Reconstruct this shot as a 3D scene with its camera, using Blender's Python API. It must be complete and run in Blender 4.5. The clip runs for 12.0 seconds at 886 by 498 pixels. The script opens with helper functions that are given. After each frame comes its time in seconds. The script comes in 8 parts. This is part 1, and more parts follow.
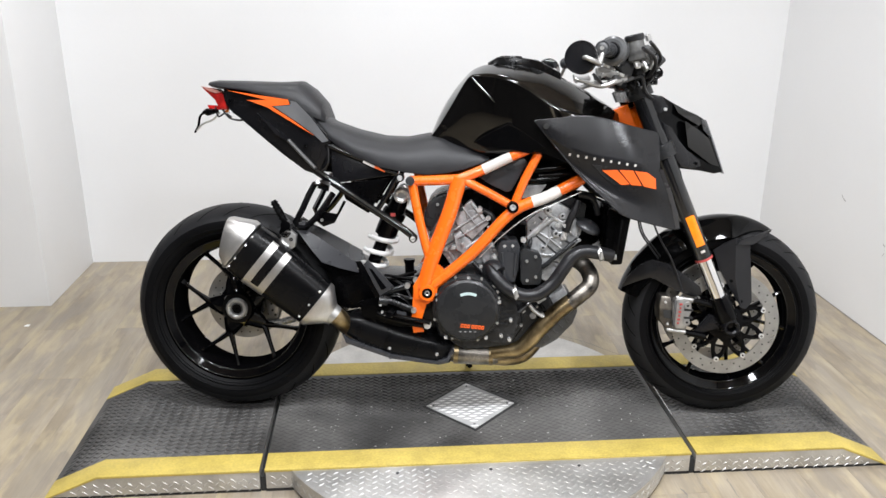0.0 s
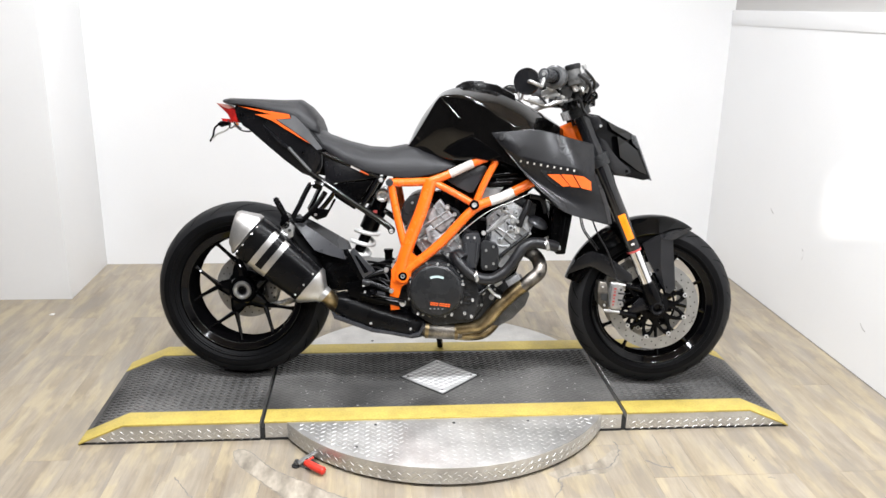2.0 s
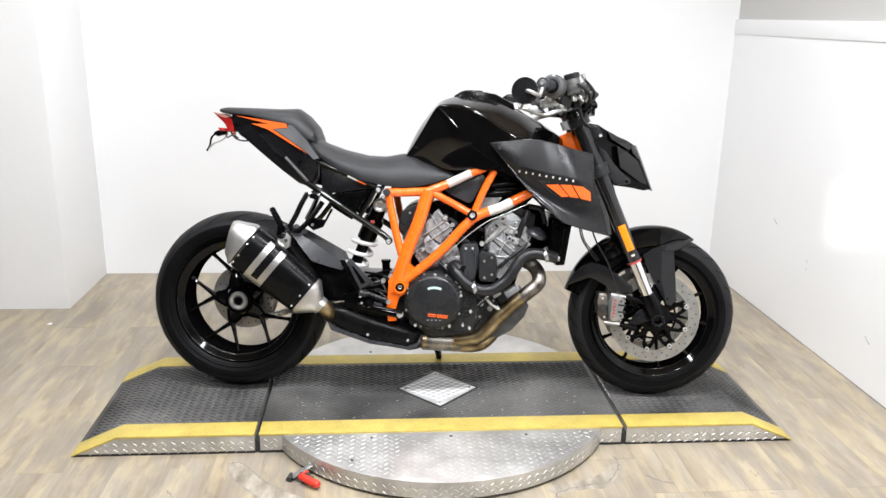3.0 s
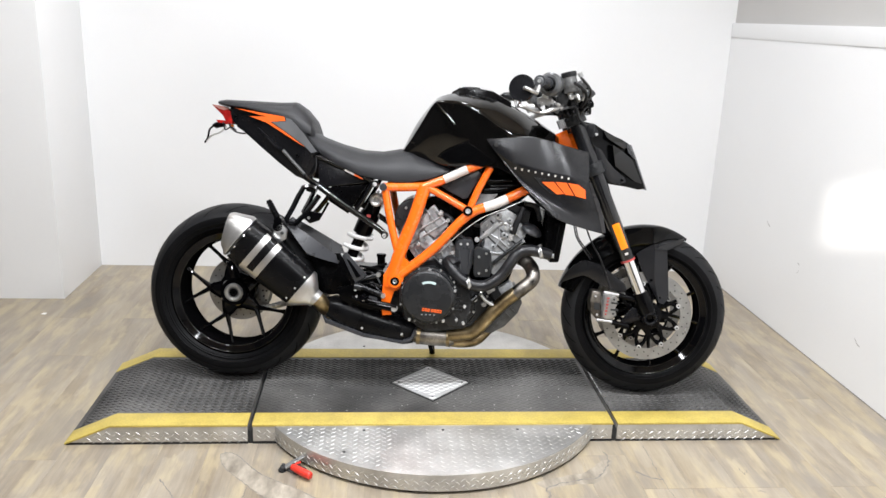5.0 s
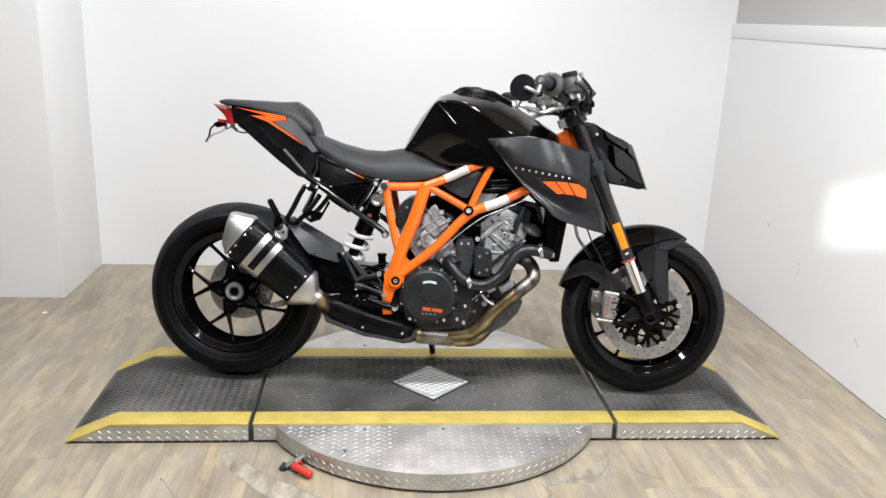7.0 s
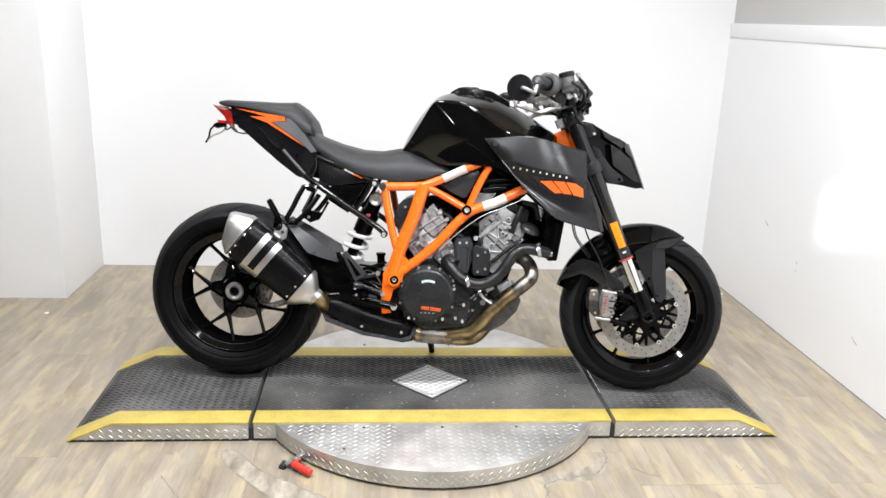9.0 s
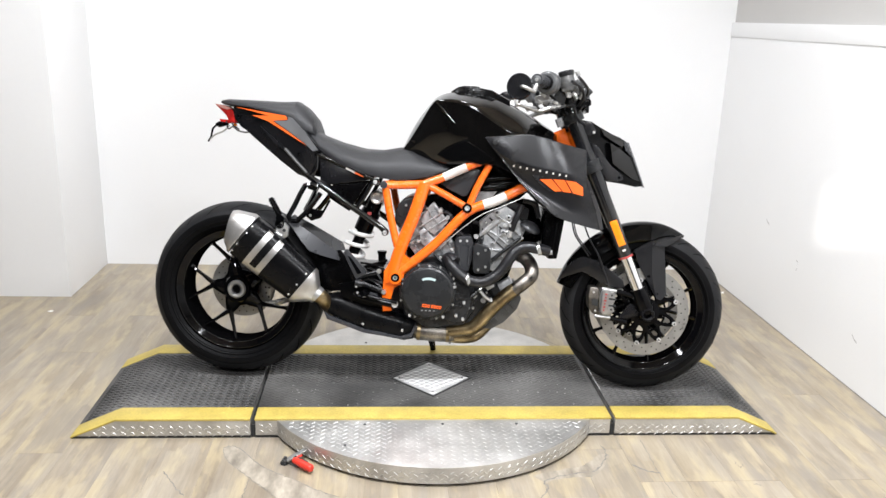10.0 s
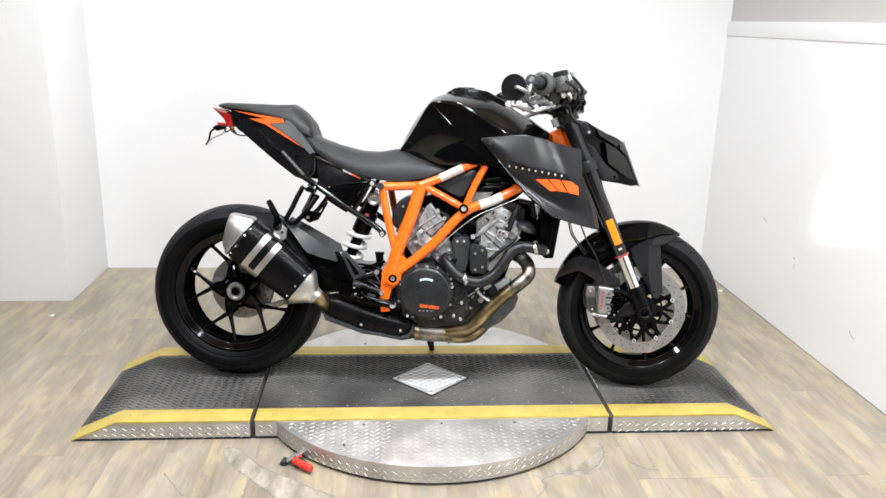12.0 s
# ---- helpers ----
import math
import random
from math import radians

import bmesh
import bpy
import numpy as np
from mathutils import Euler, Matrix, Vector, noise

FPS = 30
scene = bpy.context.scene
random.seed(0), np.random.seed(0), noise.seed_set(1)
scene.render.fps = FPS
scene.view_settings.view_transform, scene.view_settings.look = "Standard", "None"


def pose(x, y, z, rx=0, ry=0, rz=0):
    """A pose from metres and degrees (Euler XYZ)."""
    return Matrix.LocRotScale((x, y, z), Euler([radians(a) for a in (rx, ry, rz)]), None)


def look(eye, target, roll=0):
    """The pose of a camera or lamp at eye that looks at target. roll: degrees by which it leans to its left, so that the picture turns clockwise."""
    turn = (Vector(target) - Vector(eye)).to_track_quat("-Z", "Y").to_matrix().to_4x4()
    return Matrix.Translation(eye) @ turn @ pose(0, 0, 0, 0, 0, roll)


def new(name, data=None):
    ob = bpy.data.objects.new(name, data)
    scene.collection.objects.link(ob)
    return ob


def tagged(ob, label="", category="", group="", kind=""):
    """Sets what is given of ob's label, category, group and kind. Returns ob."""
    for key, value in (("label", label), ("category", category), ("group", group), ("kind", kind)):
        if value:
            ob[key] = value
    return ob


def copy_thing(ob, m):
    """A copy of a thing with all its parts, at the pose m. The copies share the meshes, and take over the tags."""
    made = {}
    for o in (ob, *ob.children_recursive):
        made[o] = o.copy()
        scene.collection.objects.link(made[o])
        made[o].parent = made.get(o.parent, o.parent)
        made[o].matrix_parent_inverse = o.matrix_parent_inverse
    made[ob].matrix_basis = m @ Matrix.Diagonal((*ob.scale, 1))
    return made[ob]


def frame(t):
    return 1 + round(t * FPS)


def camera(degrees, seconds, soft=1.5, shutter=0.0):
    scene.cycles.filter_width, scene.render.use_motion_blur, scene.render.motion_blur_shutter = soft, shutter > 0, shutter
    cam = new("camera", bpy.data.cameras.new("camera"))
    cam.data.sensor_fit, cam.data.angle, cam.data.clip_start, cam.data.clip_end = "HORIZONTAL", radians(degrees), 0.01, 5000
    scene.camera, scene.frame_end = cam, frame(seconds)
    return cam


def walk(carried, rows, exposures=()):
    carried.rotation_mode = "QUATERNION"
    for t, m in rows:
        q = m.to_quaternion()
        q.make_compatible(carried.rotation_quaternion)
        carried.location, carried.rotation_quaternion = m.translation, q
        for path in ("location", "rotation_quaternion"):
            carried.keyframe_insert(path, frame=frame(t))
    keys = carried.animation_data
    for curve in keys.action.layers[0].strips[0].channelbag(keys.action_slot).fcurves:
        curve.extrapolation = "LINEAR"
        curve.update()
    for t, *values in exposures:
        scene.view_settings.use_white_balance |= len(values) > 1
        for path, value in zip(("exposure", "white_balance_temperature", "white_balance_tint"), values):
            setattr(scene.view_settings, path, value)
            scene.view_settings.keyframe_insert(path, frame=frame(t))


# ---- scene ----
cam = camera(57.8, 12.0)
PATH = [
    (0, (-0.265, -2.239, 1.385), (-0.118, -0.357, 0.725), 0.3),
    (0.5, (-0.165, -2.51, 1.4), (-0.084, -0.613, 0.771), 2.8),
    (0.6, (-0.167, -2.551, 1.401), (-0.076, -0.648, 0.790), 3.3),
    (0.7, (-0.172, -2.586, 1.401), (-0.070, -0.681, 0.801), 3.3),
    (0.8, (-0.179, -2.616, 1.401), (-0.059, -0.708, 0.814), 2.4),
    (0.9, (-0.187, -2.641, 1.401), (-0.039, -0.733, 0.821), 2.4),
    (1, (-0.197, -2.663, 1.401), (-0.042, -0.758, 0.81), 1.7),
    (1.1, (-0.207, -2.681, 1.401), (-0.051, -0.776, 0.813), 1.5),
    (1.2, (-0.216, -2.696, 1.400), (-0.062, -0.791, 0.812), 1.5),
    (1.3, (-0.224, -2.708, 1.398), (-0.072, -0.805, 0.803), 1.7),
    (1.4, (-0.231, -2.716, 1.397), (-0.067, -0.812, 0.807), 2.1),
    (1.5, (-0.236, -2.72, 1.397), (-0.065, -0.815, 0.813), 1.9),
    (1.7, (-0.241, -2.723, 1.397), (-0.072, -0.816, 0.817), 2.1),
    (1.8, (-0.242, -2.724, 1.397), (-0.081, -0.817, 0.815), 1.7),
    (2, (-0.242, -2.724, 1.398), (-0.07, -0.818, 0.817), 1.1),
    (2.2, (-0.239, -2.721, 1.400), (-0.086, -0.811, 0.826), 0.9),
    (2.3, (-0.236, -2.717, 1.401), (-0.089, -0.805, 0.833), 0.8),
    (2.5, (-0.227, -2.709, 1.403), (-0.086, -0.793, 0.847), 0.8),
    (2.7, (-0.218, -2.701, 1.401), (-0.054, -0.789, 0.838), 1.5),
    (2.8, (-0.214, -2.699, 1.400), (-0.051, -0.786, 0.837), 1.3),
    (3, (-0.211, -2.696, 1.396), (-0.054, -0.783, 0.836), 1.1),
    (3.2, (-0.211, -2.696, 1.393), (-0.052, -0.783, 0.833), 1.2),
    (5, (-0.215, -2.718, 1.384), (-0.044, -0.805, 0.825), 2.2),
    (5.5, (-0.217, -2.72, 1.383), (-0.053, -0.806, 0.826), 2.2),
    (6, (-0.218, -2.725, 1.388), (-0.048, -0.81, 0.837), 2.1),
    (6.5, (-0.219, -2.725, 1.38), (-0.049, -0.81, 0.828), 2.3),
    (7, (-0.219, -2.722, 1.383), (-0.047, -0.809, 0.824), 2.3),
    (9, (-0.208, -2.741, 1.383), (-0.041, -0.827, 0.826), 2.1),
    (9.5, (-0.198, -2.747, 1.384), (-0.028, -0.835, 0.823), 2.0),
    (10, (-0.196, -2.76, 1.38), (-0.04, -0.846, 0.824), 2.0),
    (10.5, (-0.187, -2.763, 1.383), (-0.033, -0.848, 0.828), 1.8),
    (11, (-0.186, -2.77, 1.38), (-0.039, -0.854, 0.826), 1.5),
    (11.5, (-0.183, -2.775, 1.381), (-0.03, -0.858, 0.829), 1.4),
    (12, (-0.18, -2.778, 1.382), (-0.029, -0.862, 0.829), 1.4),
]
EXPOSURES = [(0.0, -0.11), (0.5, -0.03), (1.0, 0.12), (3.2, 0.13), (5.0, -0.02), (6.0, -0.13), (7.2, -0.14), (8.8, 0.09), (10.5, 0.12), (12.0, 0.11)]
walk(cam, [(t, look(eye, target, roll)) for t, eye, target, roll in PATH], EXPOSURES)
LAMP_WATTS = 62.0

# ---- world, sun, lamps ----
world = bpy.data.worlds.new("sky")
scene.world = world
world.use_nodes = True
wn = world.node_tree.nodes
sky = wn.new("ShaderNodeTexSky")
sky.sky_type, sky.sun_disc = "NISHITA", False
SUN_WAY = Vector((0.60, 1.0, -0.30)).normalized()
sky.sun_elevation = math.asin(-SUN_WAY.z)
sky.sun_rotation = math.atan2(-SUN_WAY.x, -SUN_WAY.y)
world.node_tree.links.new(sky.outputs[0], wn["Background"].inputs[0])
wn["Background"].inputs[1].default_value = 0.1
sun = new("sun", bpy.data.lights.new("sun", "SUN"))
sun.data.energy, sun.data.angle, sun.data.color = 5.0, radians(0.9), (1.0, 0.95, 0.88)
sun.matrix_world = look((0, 0, 0), SUN_WAY)

ROOM_H = 3.0
# the last two are unseen, added weak to brighten the floor behind the bike
LAMPS = [(x, y) for y in (-3.3, -1.2) for x in (-1.30, -0.05, 1.05)] + [(-0.85, 0.62), (0.25, 0.62)]
for x, y in LAMPS:
    lamp = new("ceiling_lamp_light", bpy.data.lights.new("ceiling_lamp_light", "AREA"))
    lamp.data.shape, lamp.data.size = "DISK", 0.30
    lamp.data.energy, lamp.data.color = LAMP_WATTS * (0.28 if y > 0 else 0.95 if y > -2 else 0.78) * (0.8 if x < -1 else 1.0), (0.925, 0.952, 1.0)
    lamp.matrix_world = pose(x, y, ROOM_H - 0.075)


# ---- materials ----
def surface(name, base, rough=0.5, metal=0.0, var=0.12, scale=6.0, grain=0.05, grain_scale=180.0,
            bump=0.1, coat=0.0, stretch=(1, 1, 1), per_piece=0.0, rough_var=0.12, tint=None, spec=0.5):
    """A surface with blotches and fine grain in colour, roughness and relief."""
    m = bpy.data.materials.new(name)
    m.use_nodes = True
    t = m.node_tree
    n, l = t.nodes, t.links
    p = n["Principled BSDF"]
    co = n.new("ShaderNodeTexCoord")
    mp = n.new("ShaderNodeMapping")
    mp.inputs["Scale"].default_value = stretch
    l.new(co.outputs["Object"], mp.inputs["Vector"])
    big = n.new("ShaderNodeTexNoise")
    big.inputs["Scale"].default_value, big.inputs["Detail"].default_value = scale, 5
    small = n.new("ShaderNodeTexNoise")
    small.inputs["Scale"].default_value, small.inputs["Detail"].default_value = grain_scale, 3
    l.new(mp.outputs[0], big.inputs["Vector"])
    l.new(mp.outputs[0], small.inputs["Vector"])
    mix = n.new("ShaderNodeMix")
    mix.data_type = "RGBA"
    dark = [c * (1 - var) for c in base]
    light = [min(1, c * (1 + var)) for c in (tint or base)]
    mix.inputs[6].default_value, mix.inputs[7].default_value = (*dark, 1), (*light, 1)
    ramp = n.new("ShaderNodeMapRange")
    ramp.inputs[1].default_value, ramp.inputs[2].default_value = 0.3, 0.7
    l.new(big.outputs[0], ramp.inputs[0])
    l.new(ramp.outputs[0], mix.inputs[0])
    hsv = n.new("ShaderNodeHueSaturation")
    l.new(mix.outputs[2], hsv.inputs["Color"])
    val = n.new("ShaderNodeMath")
    val.operation = "MULTIPLY_ADD"
    val.inputs[1].default_value, val.inputs[2].default_value = grain * 2, 1 - grain
    l.new(small.outputs[0], val.inputs[0])
    if per_piece:
        info = n.new("ShaderNodeObjectInfo")
        rnd = n.new("ShaderNodeMath")
        rnd.operation = "MULTIPLY_ADD"
        rnd.inputs[1].default_value, rnd.inputs[2].default_value = per_piece * 2, 1 - per_piece
        l.new(info.outputs["Random"], rnd.inputs[0])
        tot = n.new("ShaderNodeMath")
        tot.operation = "MULTIPLY"
        l.new(rnd.outputs[0], tot.inputs[0])
        l.new(val.outputs[0], tot.inputs[1])
        val = tot
    l.new(val.outputs[0], hsv.inputs["Value"])
    l.new(hsv.outputs[0], p.inputs["Base Color"])
    rg = n.new("ShaderNodeMapRange")
    rg.inputs[3].default_value, rg.inputs[4].default_value = max(0.02, rough - rough_var), min(1, rough + rough_var)
    l.new(big.outputs[0], rg.inputs[0])
    l.new(rg.outputs[0], p.inputs["Roughness"])
    p.inputs["Metallic"].default_value = metal
    p.inputs["Specular IOR Level"].default_value = spec
    p.inputs["Coat Weight"].default_value = coat
    p.inputs["Coat Roughness"].default_value = 0.05
    if bump:
        b = n.new("ShaderNodeBump")
        b.inputs["Strength"].default_value, b.inputs["Distance"].default_value = bump, 0.002
        l.new(small.outputs[0], b.inputs["Height"])
        l.new(b.outputs[0], p.inputs["Normal"])
    return m


def plank_wood():
    """Greyish washed oak planks, every plank with its own shade and streaks along its length."""
    m = bpy.data.materials.new("washed_oak_vinyl")
    m.use_nodes = True
    n, l = m.node_tree.nodes, m.node_tree.links
    p = n["Principled BSDF"]
    co, info = n.new("ShaderNodeTexCoord"), n.new("ShaderNodeObjectInfo")
    shift = n.new("ShaderNodeVectorMath")
    shift.operation = "MULTIPLY_ADD"
    shift.inputs[1].default_value = (37, 53, 11)
    l.new(info.outputs["Random"], shift.inputs[0])
    l.new(co.outputs["Object"], shift.inputs[2])

    def tex(sx, sy, detail, rough=0.55):
        mp = n.new("ShaderNodeMapping")
        mp.inputs["Scale"].default_value = (sx, sy, 1)
        l.new(shift.outputs[0], mp.inputs["Vector"])
        t = n.new("ShaderNodeTexNoise")
        t.inputs["Scale"].default_value, t.inputs["Detail"].default_value = 1, detail
        t.inputs["Roughness"].default_value = rough
        l.new(mp.outputs[0], t.inputs["Vector"])
        return t.outputs[0]

    blot, streak, fine = tex(11, 3.2, 6, 0.62), tex(42, 3.0, 6, 0.65), tex(240, 12, 3)
    add = n.new("ShaderNodeMath")
    add.operation = "MULTIPLY_ADD"
    add.inputs[1].default_value = 0.50
    l.new(blot, add.inputs[0])
    half = n.new("ShaderNodeMath")
    half.operation = "MULTIPLY_ADD"
    half.inputs[1].default_value = 0.45
    l.new(streak, half.inputs[0])
    half.inputs[2].default_value = 0
    l.new(half.outputs[0], add.inputs[2])
    own = n.new("ShaderNodeMath")
    own.operation = "MULTIPLY_ADD"
    own.inputs[1].default_value = 0.085
    l.new(info.outputs["Random"], own.inputs[0])
    l.new(add.outputs[0], own.inputs[2])
    ramp = n.new("ShaderNodeValToRGB")
    e = ramp.color_ramp.elements
    e[0].position, e[0].color = 0.38, (0.175, 0.134, 0.088, 1)
    e[1].position, e[1].color = 0.72, (0.41, 0.352, 0.262, 1)
    for pos, c in ((0.46, (0.235, 0.187, 0.128, 1)), (0.54, (0.290, 0.238, 0.170, 1)), (0.62, (0.345, 0.288, 0.208, 1))):
        e.new(pos).color = c
    l.new(own.outputs[0], ramp.inputs[0])
    # warm cream-coloured patches and mauve-grey ones, drawn out along the grain
    patch = tex(15, 4.2, 4, 0.6)
    warm = n.new("ShaderNodeMapRange")
    warm.inputs[1].default_value, warm.inputs[2].default_value = 0.49, 0.60
    warm.inputs[4].default_value = 0.72
    l.new(patch, warm.inputs[0])
    honey = n.new("ShaderNodeMix")
    honey.data_type = "RGBA"
    honey.inputs[7].default_value = (0.410, 0.325, 0.185, 1)
    l.new(warm.outputs[0], honey.inputs[0])
    l.new(ramp.outputs[0], honey.inputs[6])
    worn = n.new("ShaderNodeMapRange")
    worn.inputs[1].default_value, worn.inputs[2].default_value = 0.50, 0.38
    worn.inputs[4].default_value = 0.70
    l.new(tex(13, 2.6, 5, 0.62), worn.inputs[0])
    pale = n.new("ShaderNodeMix")
    pale.data_type = "RGBA"
    pale.inputs[7].default_value = (0.212, 0.184, 0.152, 1)
    l.new(worn.outputs[0], pale.inputs[0])
    l.new(honey.outputs[2], pale.inputs[6])
    # the print: three strips to a plank, cut into short lengths, each with its own tone; edges wander with the grain
    wob = n.new("ShaderNodeVectorMath")
    wob.operation = "MULTIPLY_ADD"
    wob.inputs[1].default_value = (0.045, 0.35, 0)
    l.new(tex(9, 2.2, 4, 0.6), wob.inputs[0])
    l.new(shift.outputs[0], wob.inputs[2])
    sep = n.new("ShaderNodeSeparateXYZ")
    l.new(wob.outputs[0], sep.inputs[0])

    def math(op, a, b):
        m2 = n.new("ShaderNodeMath")
        m2.operation = op
        for k, v in enumerate((a, b)):
            if isinstance(v, (int, float)):
                m2.inputs[k].default_value = v
            elif v is not None:
                l.new(v, m2.inputs[k])
        return m2.outputs[0]

    col = math("FLOOR", math("DIVIDE", sep.outputs[0], 0.0507), None)
    stagger = n.new("ShaderNodeTexWhiteNoise")
    stagger.noise_dimensions = "1D"
    l.new(col, stagger.inputs["W"])
    row = math("FLOOR", math("ADD", math("DIVIDE", sep.outputs[1], 0.34), math("MULTIPLY", stagger.outputs[0], 7.0)), None)
    cell = n.new("ShaderNodeTexWhiteNoise")
    cell.noise_dimensions = "2D"
    both = n.new("ShaderNodeCombineXYZ")
    l.new(col, both.inputs[0])
    l.new(row, both.inputs[1])
    l.new(both.outputs[0], cell.inputs["Vector"])
    tone = n.new("ShaderNodeValToRGB")
    tone.color_ramp.interpolation = "CONSTANT"
    te = tone.color_ramp.elements
    te[0].position, te[0].color = 0.0, (0.225, 0.188, 0.138, 1)
    te[1].position, te[1].color = 0.84, (0.385, 0.335, 0.250, 1)
    for pos, c in ((0.18, (0.340, 0.280, 0.178, 1)), (0.38, (0.275, 0.240, 0.188, 1)), (0.58, (0.365, 0.308, 0.205, 1)), (0.72, (0.305, 0.272, 0.222, 1))):
        te.new(pos).color = c
    l.new(cell.outputs["Value"], tone.inputs[0])
    strips = n.new("ShaderNodeMix")
    strips.data_type = "RGBA"
    strips.inputs[0].default_value = 0.28
    l.new(pale.outputs[2], strips.inputs[6])
    l.new(tone.outputs[0], strips.inputs[7])
    hsv = n.new("ShaderNodeHueSaturation")
    l.new(strips.outputs[2], hsv.inputs["Color"])
    hsv.inputs["Saturation"].default_value = 0.90
    fv = n.new("ShaderNodeMapRange")
    fv.inputs[3].default_value, fv.inputs[4].default_value = 0.84, 1.14
    l.new(fine, fv.inputs[0])
    l.new(fv.outputs[0], hsv.inputs["Value"])
    l.new(hsv.outputs[0], p.inputs["Base Color"])
    rg = n.new("ShaderNodeMapRange")
    rg.inputs[3].default_value, rg.inputs[4].default_value = 0.26, 0.46
    l.new(streak, rg.inputs[0])
    l.new(rg.outputs[0], p.inputs["Roughness"])
    b = n.new("ShaderNodeBump")
    b.inputs["Strength"].default_value, b.inputs["Distance"].default_value = 0.12, 0.002
    l.new(fine, b.inputs["Height"])
    l.new(b.outputs[0], p.inputs["Normal"])
    return m


WALL = surface("white_wall_paint", (0.76, 0.76, 0.76), 0.45, var=0.02, scale=1.3, grain=0.012, grain_scale=90, bump=0.06)
GREY_WALL = surface("grey_upper_wall", (0.46, 0.45, 0.435), 0.6, var=0.03, scale=1.5, grain=0.02, bump=0.05)
CEIL = surface("tan_ceiling_boards", (0.60, 0.515, 0.42), 0.8, var=0.1, scale=2)
# for walls out of view, dark so glossy parts reflect little
DARK_WALL = surface("unseen_dark_wall", (0.03, 0.03, 0.032), 0.7, var=0.1, scale=1.5)
WOOD = plank_wood()
SUBFLOOR = surface("dark_underlay", (0.05, 0.042, 0.035), 0.8)
CHECKER = surface("aluminium_checker_plate", (0.56, 0.55, 0.53), 0.42, 0.85, var=0.18, scale=9, grain=0.12, grain_scale=120, bump=0.14, rough_var=0.12)
TREAD = surface("worn_bright_aluminium_tread", (0.62, 0.615, 0.605), 0.42, 0.35, var=0.08, scale=30, grain=0.06, bump=0.05)
INLAY = surface("pale_scuffed_plate", (0.36, 0.357, 0.35), 0.80, 0.0, spec=0.12, var=0.12, scale=20, grain=0.08, bump=0.06)
INLAY_TREAD = surface("pale_scuffed_tread", (0.84, 0.835, 0.825), 0.7, 0.0, spec=0.2, var=0.1, scale=30, grain=0.06, bump=0.05)
SIDE_TREAD = surface("dull_side_tread", (0.52, 0.51, 0.485), 0.36, 0.6, var=0.1, scale=30, grain=0.06, bump=0.05)
MAT = surface("black_rubber_mat", (0.022, 0.0214, 0.0208), 0.46, spec=0.30, var=0.4, scale=4.5, grain=0.34, grain_scale=70, bump=0.28, tint=(0.088, 0.085, 0.081), rough_var=0.16)
MAT_TREAD = surface("rubber_tread_relief", (0.022, 0.0214, 0.0208), 0.42, spec=0.26, var=0.4, scale=4.5, grain=0.3, grain_scale=70, bump=0.15, tint=(0.062, 0.060, 0.058))
YELLOW = surface("yellow_safety_edge", (0.45, 0.345, 0.080), 0.5, var=0.13, scale=16, grain=0.30, grain_scale=150, bump=0.25)
# near-black; paints the shade in gaps and holes, also dark joints and a pad
GAP = surface("shade_and_joint_black", (0.015, 0.015, 0.015), 0.8)
RED_GRIP = surface("red_vinyl_grip", (0.60, 0.035, 0.02), 0.4, var=0.08, scale=30)
STEEL = surface("zinc_steel", (0.50, 0.50, 0.49), 0.34, 0.8, var=0.12, scale=40)
CHROME = surface("hard_chrome", (0.82, 0.82, 0.82), 0.12, 1.0, var=0.03, scale=30, grain=0.02, bump=0.0, rough_var=0.05)
GLOSS = surface("gloss_black_lacquer", (0.0022, 0.0020, 0.0019), 0.07, spec=0.55, var=0.1, scale=8, grain=0.04, bump=0.0, rough_var=0.03)
GUARD = surface("gloss_black_guard", (0.0018, 0.0018, 0.0019), 0.05, spec=0.18, var=0.1, scale=8, grain=0.04, bump=0.0, rough_var=0.03)
MASK_BLACK = surface("deep_gloss_black_plastic", (0.0018, 0.0018, 0.0020), 0.10, spec=0.14, var=0.1, scale=8, grain=0.04, bump=0.0, rough_var=0.03)
MATT = surface("matt_anthracite_plastic", (0.0060, 0.0060, 0.0070), 0.25, spec=0.30, var=0.12, scale=14, grain=0.1, grain_scale=260, bump=0.08)
MATT_PANEL = surface("grained_anthracite_panel", (0.0105, 0.0105, 0.0118), 0.32, spec=0.30, var=0.15, scale=16, grain=0.15, grain_scale=300, bump=0.10)
DARK = surface("black_plastic", (0.0014, 0.0014, 0.0016), 0.26, spec=0.07, var=0.15, scale=20, grain=0.1, grain_scale=300, bump=0.1)
SATIN = surface("satin_black_metal", (0.0016, 0.0016, 0.0019), 0.18, spec=0.12, var=0.15, scale=25, grain=0.08, bump=0.05)
RIM = surface("gloss_black_rim", (0.0016, 0.0016, 0.0019), 0.06, spec=0.20, var=0.1, scale=20, grain=0.04, bump=0.0, rough_var=0.02)
BARREL = surface("black_rim_barrel", (0.0022, 0.0022, 0.0024), 0.45, spec=0.0, var=0.15, scale=20, grain=0.06, bump=0.0)
TYRE = surface("tyre_rubber", (0.0038, 0.0038, 0.0042), 0.42, spec=0.07, var=0.2, scale=10, grain=0.2, grain_scale=120, bump=0.2)
TYRE_TREAD = surface("scrubbed_lit_tread_rubber", (0.0100, 0.0100, 0.0107), 0.55, spec=0.18, var=0.25, scale=14, grain=0.25, grain_scale=140, bump=0.25)
SHROUD = surface("metallic_anthracite_lacquer", (0.0120, 0.0120, 0.0132), 0.23, 0.18, spec=0.40, var=0.08, scale=9, grain=0.10, grain_scale=420, bump=0.06, rough_var=0.05)
GROOVE = surface("tyre_groove_black", (0.002, 0.002, 0.002), 0.9, spec=0.0)
